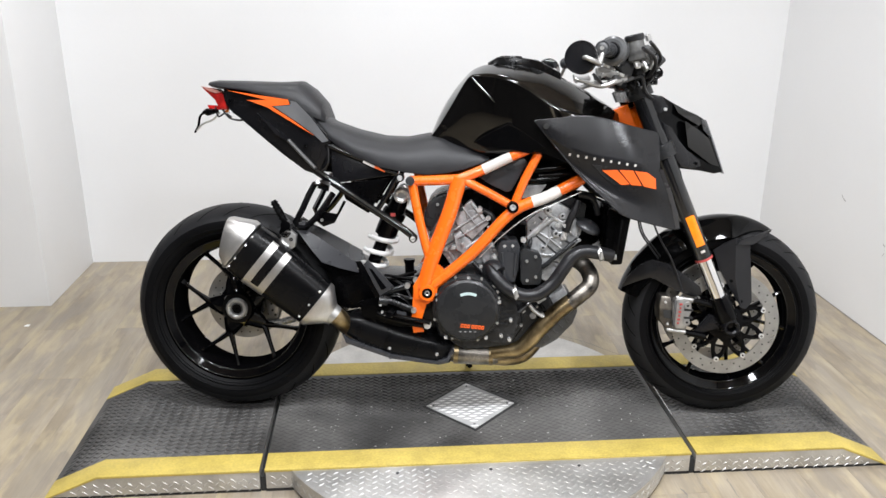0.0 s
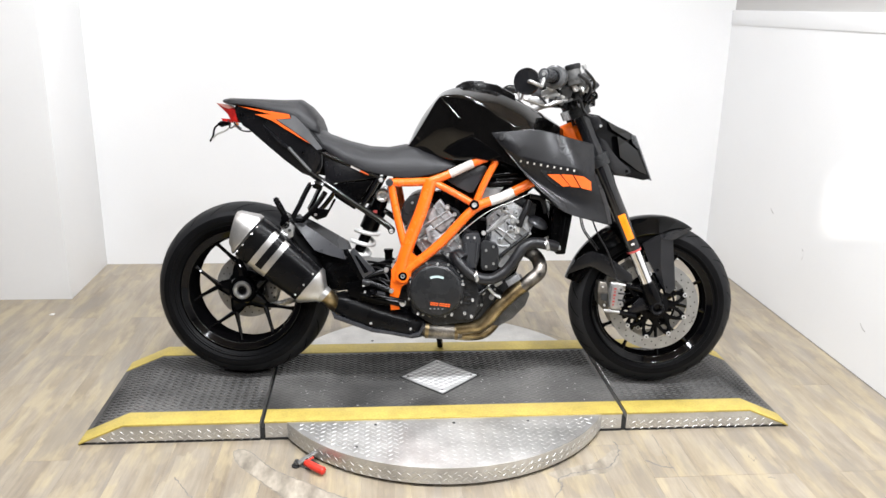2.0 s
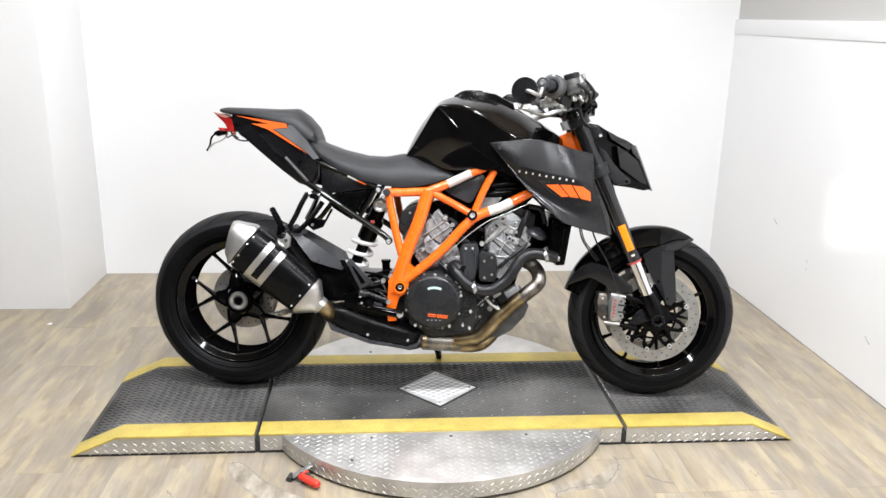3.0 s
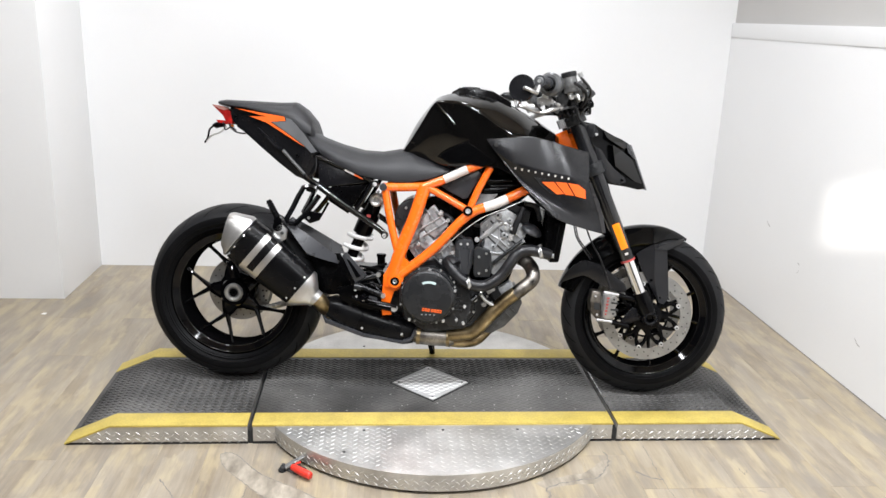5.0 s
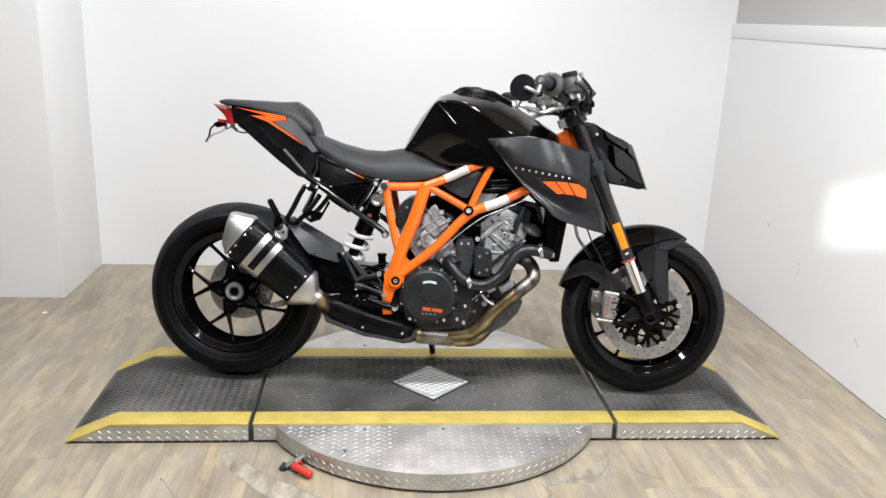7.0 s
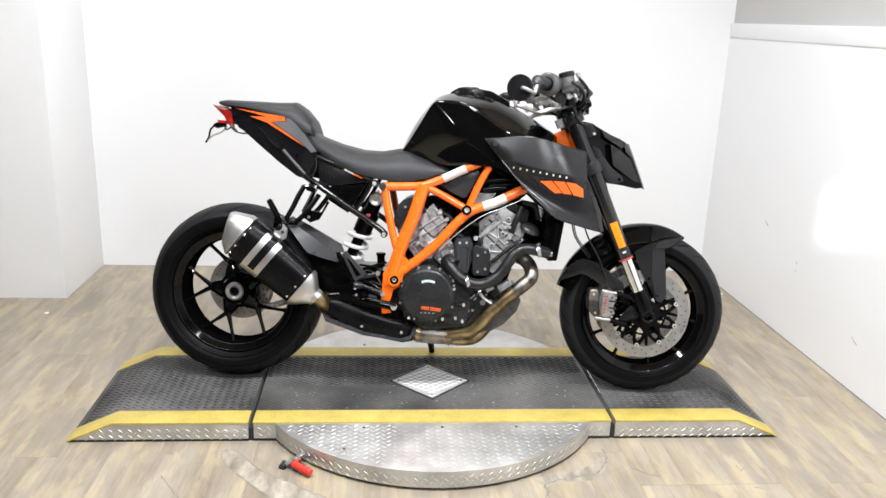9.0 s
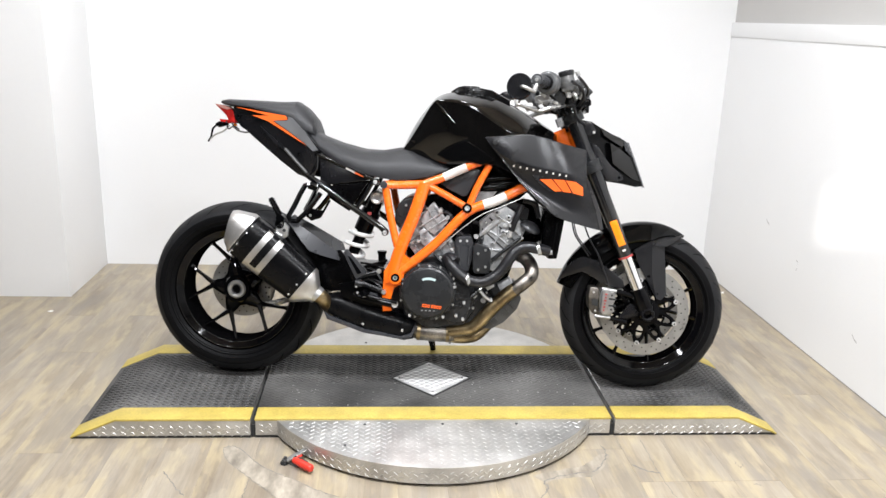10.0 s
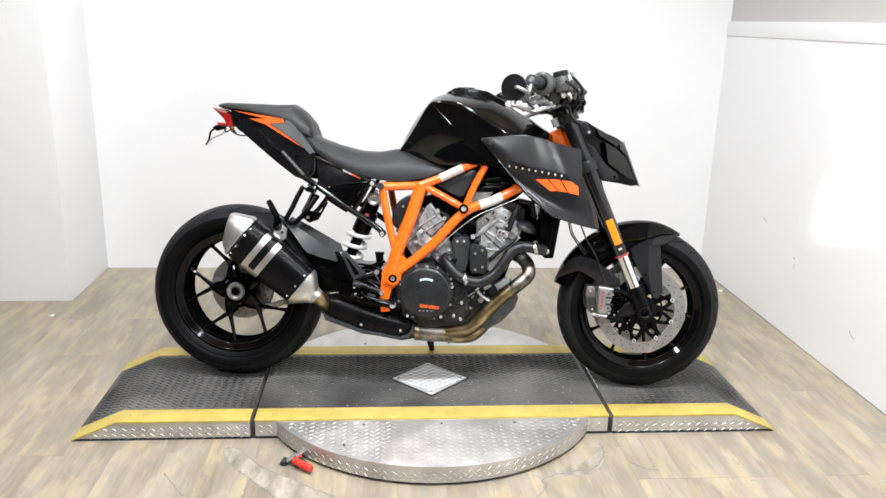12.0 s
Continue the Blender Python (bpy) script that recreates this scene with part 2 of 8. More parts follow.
SEATM = surface("grained_seat_vinyl", (0.0115, 0.0115, 0.0130), 0.44, spec=0.34, var=0.12, scale=12, grain=0.25, grain_scale=420, bump=0.35)
ORANGE = surface("orange_powder_coat", (0.85, 0.140, 0.007), 0.26, var=0.05, scale=18, grain=0.03, grain_scale=250, bump=0.04, coat=0.6)
ORANGE_STICKER = surface("orange_decal", (0.82, 0.125, 0.018), 0.35, var=0.04, scale=30)
WHITE_STICKER = surface("white_decal", (0.58, 0.545, 0.515), 0.4, var=0.1, scale=40)
CAST = surface("cast_aluminium", (0.38, 0.385, 0.39), 0.32, 0.4, var=0.42, scale=34, grain=0.3, grain_scale=300, bump=0.3)
CASE = surface("dark_painted_engine_case", (0.0165, 0.017, 0.018), 0.28, 0.0, spec=0.32, var=0.18, scale=22, grain=0.15, grain_scale=350, bump=0.25)
RUBBER = surface("hose_rubber", (0.0125, 0.0125, 0.014), 0.32, spec=0.34, var=0.15, scale=30, grain=0.1, bump=0.1)
BRONZE = surface("heat_tinted_steel_pipe", (0.130, 0.086, 0.042), 0.36, 1.0, var=0.45, scale=13, grain=0.25, bump=0.12, tint=(0.37, 0.29, 0.165))
PIPE_GREY = surface("grey_scorched_steel_pipe", (0.055, 0.051, 0.046), 0.42, 1.0, var=0.5, scale=22, grain=0.35, bump=0.16, tint=(0.24, 0.22, 0.195))
CASTDARK = surface("dull_cast_aluminium", (0.075, 0.075, 0.075), 0.45, 0.3, var=0.3, scale=30, grain=0.25, grain_scale=300, bump=0.3)
TUBE_BLACK = surface("gloss_black_tube_paint", (0.0035, 0.0035, 0.004), 0.12, spec=0.6, var=0.15, scale=25, grain=0.05, bump=0.02)
TITAN = surface("brushed_titanium_cap", (0.50, 0.49, 0.475), 0.37, 0.9, var=0.12, scale=8, grain=0.16, grain_scale=160, bump=0.10, stretch=(1, 8, 1))
CANISTER = surface("black_canister_sleeve", (0.0032, 0.0032, 0.0036), 0.28, spec=0.15, var=0.15, scale=16, grain=0.1, bump=0.05)
SPRING = surface("white_spring_coat", (0.78, 0.775, 0.76), 0.30, var=0.05, scale=40)
DISC = surface("brushed_brake_disc", (0.37, 0.365, 0.35), 0.32, 0.8, var=0.12, scale=30, grain=0.1, grain_scale=200, bump=0.06)
ALLOY = surface("anodised_silver_alloy", (0.64, 0.635, 0.625), 0.28, 0.55, var=0.08, scale=40)
AMBER = surface("amber_reflector", (0.95, 0.25, 0.01), 0.18, var=0.08, scale=60, coat=0.5)
RED_LENS = surface("red_lens", (0.42, 0.014, 0.012), 0.12, var=0.35, scale=60, coat=0.8)
PINK_LENS = surface("pale_lens_glare", (0.62, 0.30, 0.26), 0.12, var=0.1, scale=60, coat=0.6)
REDMARK = surface("red_mark", (0.38, 0.055, 0.05), 0.4)
BLUEGREY = surface("pale_blue_decal", (0.45, 0.56, 0.56), 0.4)
HUGGER = surface("satin_grey_plastic", (0.029, 0.030, 0.033), 0.30, var=0.12, scale=14, grain=0.08, bump=0.05)
HOUSING = surface("dusty_grey_housing", (0.062, 0.063, 0.065), 0.36, var=0.25, scale=30, grain=0.12, grain_scale=240, bump=0.08)
HUGGER_LIGHT = surface("satin_mid_grey_plastic", (0.034, 0.035, 0.039), 0.28, var=0.15, scale=14, grain=0.08, bump=0.05)
FORK = surface("black_anodised_fork", (0.0085, 0.0087, 0.0098), 0.17, 0.0, spec=0.55, var=0.1, scale=20, grain=0.05, bump=0.02, rough_var=0.04)
INSET = surface("satin_light_grey_plastic", (0.105, 0.107, 0.112), 0.34, var=0.15, scale=14, grain=0.08, bump=0.05)
SMOKE = surface("smoky_translucent_plastic", (0.085, 0.085, 0.083), 0.18, spec=0.6, var=0.3, scale=45, grain=0.1, bump=0.02)
CALIPER = surface("nickel_caliper", (0.38, 0.375, 0.365), 0.34, 0.75, var=0.18, scale=40)
SCRATCH = surface("floor_scratch_grey", (0.185, 0.172, 0.155), 0.6, var=0.3, scale=40)
WORN = surface("rubbed_vinyl", (0.260, 0.226, 0.178), 0.5, var=0.35, scale=22, grain=0.25, grain_scale=120, bump=0.05, stretch=(1, 0.35, 1), tint=(0.315, 0.278, 0.225))
GREY_SCUFF = surface("grey_scuff", (0.42, 0.41, 0.40), 0.6)
PAPER = surface("white_scrap", (0.8, 0.79, 0.76), 0.6)
MIRROR_GLASS = surface("mirror_glass", (0.9, 0.9, 0.9), 0.03, 1.0, var=0.0, bump=0, rough_var=0.0)
LAMP_FACE = bpy.data.materials.new("lamp_diffuser")
LAMP_FACE.use_nodes = True
lp = LAMP_FACE.node_tree.nodes["Principled BSDF"]
lp.inputs["Base Color"].default_value = (0.9, 0.9, 0.9, 1)
lp.inputs["Emission Color"].default_value = (0.935, 0.955, 1, 1)
lp.inputs["Emission Strength"].default_value = 6.0


# ---- mesh helpers ----
def V(*a):
    return Vector(a[0] if len(a) == 1 else a)


def part(name, bm, material, parent=None, label="", bevel=0.0, angle=32, segs=2):
    """Links a bmesh as one mesh object, under a thing or a part, with bevelled edges if asked."""
    bmesh.ops.remove_doubles(bm, verts=bm.verts, dist=1e-6)
    bmesh.ops.recalc_face_normals(bm, faces=bm.faces)
    if bevel:
        es = [e for e in bm.edges if len(e.link_faces) == 2 and e.calc_face_angle(0) > radians(25)]
        if es:
            bmesh.ops.bevel(bm, geom=es, offset=bevel, segments=segs, profile=0.6, affect="EDGES", clamp_overlap=True)
    me = bpy.data.meshes.new(name)
    bm.to_mesh(me)
    bm.free()
    me.materials.append(material)
    me.shade_smooth()
    me.set_sharp_from_angle(angle=radians(angle))
    ob = new(name, me)
    if parent:
        if parent.parent and parent.parent.parent:
            parent = parent.parent
        ob.parent = parent
    if label:
        ob["label"] = label
    return ob


def box(bm, centre, size, m=None):
    r = bmesh.ops.create_cube(bm, size=1)
    bmesh.ops.transform(bm, matrix=(m or Matrix()) @ Matrix.Translation(centre) @ Matrix.Diagonal((*size, 1)), verts=r["verts"])
    return bm


def block(bm, x0, x1, y0, y1, z0, z1):
    return box(bm, ((x0 + x1) / 2, (y0 + y1) / 2, (z0 + z1) / 2), (x1 - x0, y1 - y0, z1 - z0))


def rod(bm, a, b, r, r2=None, n=16):
    """A cylinder or cone from a to b."""
    a, b = V(a), V(b)
    q = (b - a).to_track_quat("Z", "Y").to_matrix().to_4x4()
    c = bmesh.ops.create_cone(bm, cap_ends=True, segments=n, radius1=r, radius2=r if r2 is None else r2, depth=(b - a).length)
    bmesh.ops.transform(bm, matrix=Matrix.Translation((a + b) / 2) @ q, verts=c["verts"])
    return bm


def curved(pts, k=6):
    """A smooth line through the points."""
    pts = [V(p) for p in pts]
    out = []
    for i in range(len(pts) - 1):
        p0, p1, p2, p3 = pts[max(0, i - 1)], pts[i], pts[i + 1], pts[min(len(pts) - 1, i + 2)]
        for j in range(k):
            t = j / k
            out.append(0.5 * (2 * p1 + (p2 - p0) * t + (2 * p0 - 5 * p1 + 4 * p2 - p3) * t * t + (3 * p1 - p0 - 3 * p2 + p3) * t ** 3))
    return out + [pts[-1]]


def tube(bm, pts, r, n=12, flat=1.0, ups=None):
    """A tube along a line; r is one radius or one for each point; flat squeezes it across."""
    pts = [V(p) for p in pts]
    rs = [r] * len(pts) if isinstance(r, (int, float)) else [r[min(len(r) - 1, int(i * (len(r) - 1) / max(1, len(pts) - 1)))] + (
        (r[min(len(r) - 1, int(i * (len(r) - 1) / max(1, len(pts) - 1)) + 1)] - r[min(len(r) - 1, int(i * (len(r) - 1) / max(1, len(pts) - 1)))])
        * ((i * (len(r) - 1) / max(1, len(pts) - 1)) % 1)) for i in range(len(pts))]
    d = (pts[1] - pts[0]).normalized()
    u = V(ups) if ups else (V(0, 1, 0) if abs(d.y) < 0.9 else V(0, 0, 1))
    rings = []
    for i, p in enumerate(pts):
        d = (pts[min(i + 1, len(pts) - 1)] - pts[max(i - 1, 0)]).normalized()
        u = (u - d * u.dot(d)).normalized()
        w = d.cross(u)
        rings.append([bm.verts.new(p + (u * math.cos(a) * flat + w * math.sin(a)) * rs[i]) for a in [2 * math.pi * j / n for j in range(n)]])
    for a, b in zip(rings, rings[1:]):
        for j in range(n):
            bm.faces.new((a[j], a[(j + 1) % n], b[(j + 1) % n], b[j]))
    bm.faces.new(rings[0][::-1])
    bm.faces.new(rings[-1])
    return bm


def loft(bm, rings, caps=True):
    """Skins rings of equal length, each closed on itself."""
    vs = [[bm.verts.new(V(p)) for p in r] for r in rings]
    n = len(vs[0])
    for a, b in zip(vs, vs[1:]):
        for j in range(n):
            bm.faces.new((a[j], a[(j + 1) % n], b[(j + 1) % n], b[j]))
    if caps:
        bm.faces.new(vs[0][::-1])
        bm.faces.new(vs[-1])
    return bm


def lathe(bm, profile, centre=(0, 0, 0), n=48, closed=False):
    """Turns (radius, y) pairs round the y axis through centre."""
    c = V(centre)
    rings = [[bm.verts.new(c + V(r * math.cos(a), y, r * math.sin(a))) for a in [2 * math.pi * j / n for j in range(n)]] for r, y in profile]
    pairs = list(zip(rings, rings[1:])) + ([(rings[-1], rings[0])] if closed else [])
    for a, b in pairs:
        for j in range(n):
            bm.faces.new((a[j], a[(j + 1) % n], b[(j + 1) % n], b[j]))
    if not closed:
        bm.faces.new(rings[0])
        bm.faces.new(rings[-1])
    return bm


def slab(bm, pts, thick, other=None):
    """A plate whose outer face has the corners pts; its inner face lies thick further along y."""
    a = [bm.verts.new(V(p)) for p in pts]
    b = [bm.verts.new(V(p) + V(0, thick, 0)) for p in pts] if other is None else [bm.verts.new(V(p)) for p in other]
    n = len(a)
    bm.faces.new(a)
    bm.faces.new(b[::-1])
    for j in range(n):
        bm.faces.new((a[j], b[j], b[(j + 1) % n], a[(j + 1) % n]))
    return bm


def shell(bm, verts, faces, thick):
    """A faceted panel: corners, faces by corner number, and a thickness along y."""
    a = [bm.verts.new(V(p)) for p in verts]
    b = [bm.verts.new(V(p) + V(0, thick, 0)) for p in verts]
    count = {}
    for f in faces:
        bm.faces.new([a[i] for i in f])
        bm.faces.new([b[i] for i in f][::-1])
        for i, j in zip(f, f[1:] + f[:1]):
            count[(i, j)] = 1
    for i, j in count:
        if (j, i) not in count:
            bm.faces.new((a[i], b[i], b[j], a[j]))
    return bm


def lozenges(bm, spots, long, wide, high):
    """Raised tread bars: each spot is a place, a long way and a normal."""
    for p, d, nrm in spots:
        s = d.cross(nrm) * (wide / 2)
        f = d * (long / 2)
        base = [p - f, p - s, p + f, p + s]
        vs = [bm.verts.new(v) for v in base] + [bm.verts.new(p + nrm * high - f * 0.55), bm.verts.new(p + nrm * high + f * 0.55)]
        for q in ((0, 1, 5, 4), (1, 2, 5), (2, 3, 4, 5), (3, 0, 4)):
            bm.faces.new([vs[i] for i in q])
    return bm


def mesh_only(name, bm, material):
    me = bpy.data.meshes.new(name)
    bm.to_mesh(me)
    bm.free()
    me.materials.append(material)
    return me


# ---- the room ----
X0, X1, YB, YF, YP, XP = -3.3, 1.69, 1.62, -5.6, 1.073, -1.704

floor = tagged(part("floor", block(bmesh.new(), X0 - 0.2, X1 + 0.3, YF - 0.2, YB + 0.2, -0.12, -0.008), SUBFLOOR),
               "washed oak vinyl plank floor with grey and beige streaks", "floor", kind="structure")
tagged(part("wall_back", block(bmesh.new(), XP, X1 + 0.4, YB, YB + 0.12, -0.008, ROOM_H), WALL),
       "plain white painted back wall of the photo booth", "wall", kind="structure")
tagged(part("wall_pillar", block(bmesh.new(), X0, XP, YP, YB + 0.12, -0.008, ROOM_H), WALL, bevel=0.003),
       "white painted wall projection with a sharp corner", "wall", kind="structure")
# added out of view; its dark colour cuts reflections and fill from the left
tagged(part("wall_left", block(bmesh.new(), X0 - 0.12, X0, YF, YB + 0.12, -0.008, ROOM_H), DARK_WALL),
       "unseen dark side wall added to keep reflections and fill light down", "wall", kind="structure")
tagged(part("wall_right", block(bmesh.new(), X1, X1 + 0.12, YF, YB, -0.008, 1.327), WALL),
       "white painted half-height partition wall with grey scuffs", "wall", kind="structure")
tagged(part("trim_partition", block(bmesh.new(), X1 - 0.0045, X1 + 0.125, YF, YB - 0.002, 1.327, 1.402), WALL, bevel=0.002),
       "white board capping the partition wall", "trim", kind="structure")
tagged(part("wall_upper", block(bmesh.new(), X1 + 0.012, X1 + 0.12, YF, YB, 1.402, ROOM_H), GREY_WALL),
       "grey wall set back above the partition", "wall", kind="structure")
tagged(part("trim_joint", block(bmesh.new(), X1 - 0.0022, X1 - 0.0005, YF, YB, -0.002, 0.003), SCRATCH), "brown narrow joint along the foot of the partition", "trim", kind="structure")
# the wall behind the camera, unseen and kept dark for reflections, with a high window that lets the sun in
WX0, WX1, WZ0, WZ1 = -1.99, -1.20, 2.310, 2.590
bm = bmesh.new()
block(bm, X0 - 0.12, WX0, YF - 0.1, YF, -0.008, ROOM_H)
block(bm, WX1, X1 + 0.4, YF - 0.1, YF, -0.008, ROOM_H)
block(bm, WX0, WX1, YF - 0.1, YF, -0.008, WZ0)
block(bm, WX0, WX1, YF - 0.1, YF, WZ1, ROOM_H)
tagged(part("wall_front", bm, DARK_WALL), "unseen wall kept dark for reflections, with a high narrow window", "wall", kind="structure")
tagged(part("ceiling", block(bmesh.new(), X0 - 0.2, X1 + 0.4, YF - 0.1, YB + 0.12, ROOM_H, ROOM_H + 0.1), CEIL),
       "plain tan painted ceiling", "ceiling", kind="structure")


def ceiling_lamp(x, y):
    e = tagged(new("ceiling_lamp"), "small round white downlight on the tan ceiling", "ceiling lamp", group="ceiling lamps")
    e.location = (x, y, ROOM_H)
    bm = bmesh.new()
    lathe(bm, [(0.115, -0.055), (0.13, -0.055), (0.135, -0.05), (0.135, 0), (0.115, 0)], (0, 0, 0), 28, True)
    bmesh.ops.transform(bm, matrix=pose(0, 0, 0, 90), verts=bm.verts)
    part("housing", bm, ALLOY, e)
    part("diffuser", rod(bmesh.new(), (0, 0, -0.045), (0, 0, -0.03), 0.114, n=28), LAMP_FACE, e)
    return e


first_lamp = ceiling_lamp(*LAMPS[0])
for x, y in LAMPS[1:]:
    copy_thing(first_lamp, pose(x, y, ROOM_H))


# ---- the display ramp and turntable ----
H, RY, GX, SX, EX = 0.070, 0.311, 0.613, 1.06, 1.208
SW = 0.084
UP = V(0, 0, 1)


def ramp_z(x):
    x = abs(x)
    return H if x <= SX else H - (H - 0.006) * (x - SX) / (EX - SX)


def checker(w, h, pitch):
    """Spots of a checker-plate pattern over a rectangle: columns of bars leaning one way, then the other, each set half a step higher."""
    out = []
    px = pitch * 0.72
    for i in range(int(w / px)):
        off = 0.30 if i % 2 else 0.72
        for j in range(int(h / pitch + 0.3)):
            v = (j + off) * pitch
            if v < h:
                out.append(((i + 0.5) * px, v, 1 if i % 2 else -1))
    return out


def ramp_part(sign):
    e = tagged(new("loading_ramp"), "low aluminium ramp with black rubber tread and yellow edges", "ramp", group="display ramps")
    a, b = sign * (GX + 0.009), sign * EX
    prof = [(a, 0.009), (b - sign * 0.016, 0.009), (sign * SX, H - 0.006), (a, H - 0.006)]
    # near-black slab in place of the shade below the ramp body
    part("foot", slab(bmesh.new(), [(x, -RY + 0.002, z) for x, z in ((a, 0), (b - sign * 0.002, 0), (b - sign * 0.016, 0.010), (a, 0.010))], 2 * RY - 0.004), GAP, e, "near-black slab painted as the shade under the ramp")
    part("body", slab(bmesh.new(), [(x, -RY, z) for x, z in prof], 2 * RY), CHECKER, e, "aluminium checker-plate ramp body", bevel=0.0015)
    spots = []
    for u, v, s in checker(EX - GX - 0.02, H - 0.012, 0.0215):
        x = sign * (GX + 0.012 + u)
        if v < ramp_z(x) - 0.016:
            for y, nn in ((-RY, V(0, -1, 0)),):
                spots.append((V(x, y, v + 0.004), V(s, 0, 0.75).normalized(), nn))
    part("side_tread", lozenges(bmesh.new(), spots, 0.0200, 0.0040, 0.0013), SIDE_TREAD, e)["kind"] = "stuff"
    prof = [(a, H), (sign * SX, H), (b, 0.006), (b, 0.003), (sign * SX, H - 0.005), (a, H - 0.005)]
    part("mat", slab(bmesh.new(), [(x, -RY + SW, z) for x, z in prof], 2 * (RY - SW)), MAT, e, "worn black rubber tread mat")
    for name, y in (("near_edge_strip", -RY - 0.002), ("far_edge_strip", RY - SW + 0.002)):
        up = [(x, z + 0.0015) for x, z in prof[:3]] + [(x, z - 0.001) for x, z in prof[3:]]
        part("edge_strip", slab(bmesh.new(), [(x, y, z) for x, z in up], SW), YELLOW, e, "yellow safety edge strip", bevel=0.001)
    spots = []
    for u, v, s in checker(EX - GX - 0.03, 2 * (RY - SW) - 0.01, 0.0205):
        x, y = sign * (GX + 0.014 + u), -RY + SW + 0.006 + v
        z = ramp_z(x)
        nn = UP if abs(x) < SX else V(sign * H / (EX - SX), 0, 1).normalized()
        d = V(1, 0.55 * s, 0)
        d = (d - nn * d.dot(nn)).normalized()
        spots.append((V(x, y, z), d, nn))
    part("mat_tread", lozenges(bmesh.new(), spots, 0.024, 0.0075, 0.0022), MAT_TREAD, e)["kind"] = "stuff"
    return e


ramp_part(-1)
right_ramp = ramp_part(1)
# bright strip added for the light caught along part of the ramp's edge
part("edge_trim", block(bmesh.new(), GX + 0.008, GX + 0.0105, -0.10, 0.22, H - 0.003, H + 0.003), ALLOY, right_ramp, "bright strip painted as the glint on the ramp's joint edge")

deck = tagged(new("turntable_deck"), "low deck with black rubber tread and a diamond inlay", "platform")
bm = bmesh.new()
block(bm, -GX + 0.008, GX - 0.008, -RY, RY, 0.010, H - 0.006)
part("body", bm, CHECKER, deck, "aluminium checker-plate deck body", bevel=0.0015)
# same for the deck: its underside shade is a near-black slab
part("foot", block(bmesh.new(), -GX + 0.006, GX - 0.006, -RY + 0.002, RY - 0.002, 0, 0.010), GAP, deck, "near-black slab painted as the shade under the deck")
# near-black blocks fill both ramp slots to darken them like deep shade
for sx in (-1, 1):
    part("hinge_gap", block(bmesh.new(), sx * GX - 0.0072, sx * GX + 0.0082, -RY + 0.004, RY - 0.004, 0.001, 0.046), GAP, deck, "near-black block painted as the shade in the slot beside the ramp")
spots = [(V(sx * (GX - 0.02) - sx * u, -RY, v + 0.010), V(s, 0, 0.75).normalized(), V(0, -1, 0)) for sx in (-1, 1) for u, v, s in checker(0.08, 0.05, 0.0215)]
part("side_tread", lozenges(bmesh.new(), spots, 0.0200, 0.0040, 0.0013), SIDE_TREAD, deck)["kind"] = "stuff"
part("mat", block(bmesh.new(), -GX + 0.006, GX - 0.006, -RY + SW, RY - SW, H - 0.006, H), MAT, deck, "worn black rubber tread mat")
for y in (-RY - 0.002, RY - SW + 0.002):
    part("edge_strip", block(bmesh.new(), -GX + 0.006, GX - 0.006, y, y + SW, H - 0.006, H + 0.0015), YELLOW, deck, "yellow safety edge strip", bevel=0.001)
DI = 0.141
spots = []
for u, v, s in checker(2 * GX - 0.02, 2 * (RY - SW) - 0.01, 0.0205):
    x, y = -GX + 0.010 + u, -RY + SW + 0.006 + v
    if abs(x) + abs(y) > DI + 0.02:
        wear = (0.045 - y) * 6 + 0.35 * noise.noise(V(x * 4, y * 9, 3))
        spots.append((V(x, y, H), V(1, 0.55 * s, 0).normalized(), UP, wear))
for name, lo, hi, tall in (("mat_tread", -9, 0.0, 0.0034), ("worn_tread", 0.0, 0.45, 0.0013), ("worn_tread", 0.45, 9, 0.0006)):
    part(name, lozenges(bmesh.new(), [q[:3] for q in spots if lo <= q[3] < hi], 0.024, 0.0075, tall), MAT_TREAD, deck)["kind"] = "stuff"
rng = random.Random(11)
grit = bmesh.new()
for k in range(150):
    x, y = rng.uniform(-GX + 0.03, GX - 0.03), -RY + SW + 0.01 + (RY * 1.2) * rng.random() ** 1.4
    if abs(x) + abs(y) > DI + 0.02:
        r, a = rng.choice((0.0012, 0.0015, 0.002, 0.0028)), rng.uniform(0, 6.28)
        grit.faces.new([grit.verts.new((x + r * (1 + 0.6 * (j % 2)) * math.cos(a + j * 1.57), y + r * math.sin(a + j * 1.57), H + 0.0012)) for j in range(4)])
part("grit", grit, GREY_SCUFF, deck, "pale chips of grit on the mat")["kind"] = "stuff"
rim_pts = [(-DI - 0.012, 0, H + 0.001), (0, -DI - 0.012, H + 0.001), (DI + 0.012, 0, H + 0.001), (0, DI + 0.012, H + 0.001)]
bm = bmesh.new()
a = [bm.verts.new(p) for p in rim_pts]
b = [bm.verts.new(V(p) - V(0, 0, 0.004)) for p in rim_pts]
bm.faces.new(a), bm.faces.new(b[::-1])
for j in range(4):
    bm.faces.new((a[j], b[j], b[(j + 1) % 4], a[(j + 1) % 4]))
part("inlay_joint", bm, GAP, deck, "dark joint round the inlay")
bm = bmesh.new()
a = [bm.verts.new((x * 0.922, y * 0.922, H + 0.003)) for x, y, z in rim_pts]
b = [bm.verts.new((x * 0.922, y * 0.922, H - 0.002)) for x, y, z in rim_pts]
bm.faces.new(a), bm.faces.new(b[::-1])
for j in range(4):
    bm.faces.new((a[j], b[j], b[(j + 1) % 4], a[(j + 1) % 4]))
inlay = part("diamond_inlay", bm, INLAY, deck, "square aluminium checker-plate inlay set as a diamond", bevel=0.001)
spots = []
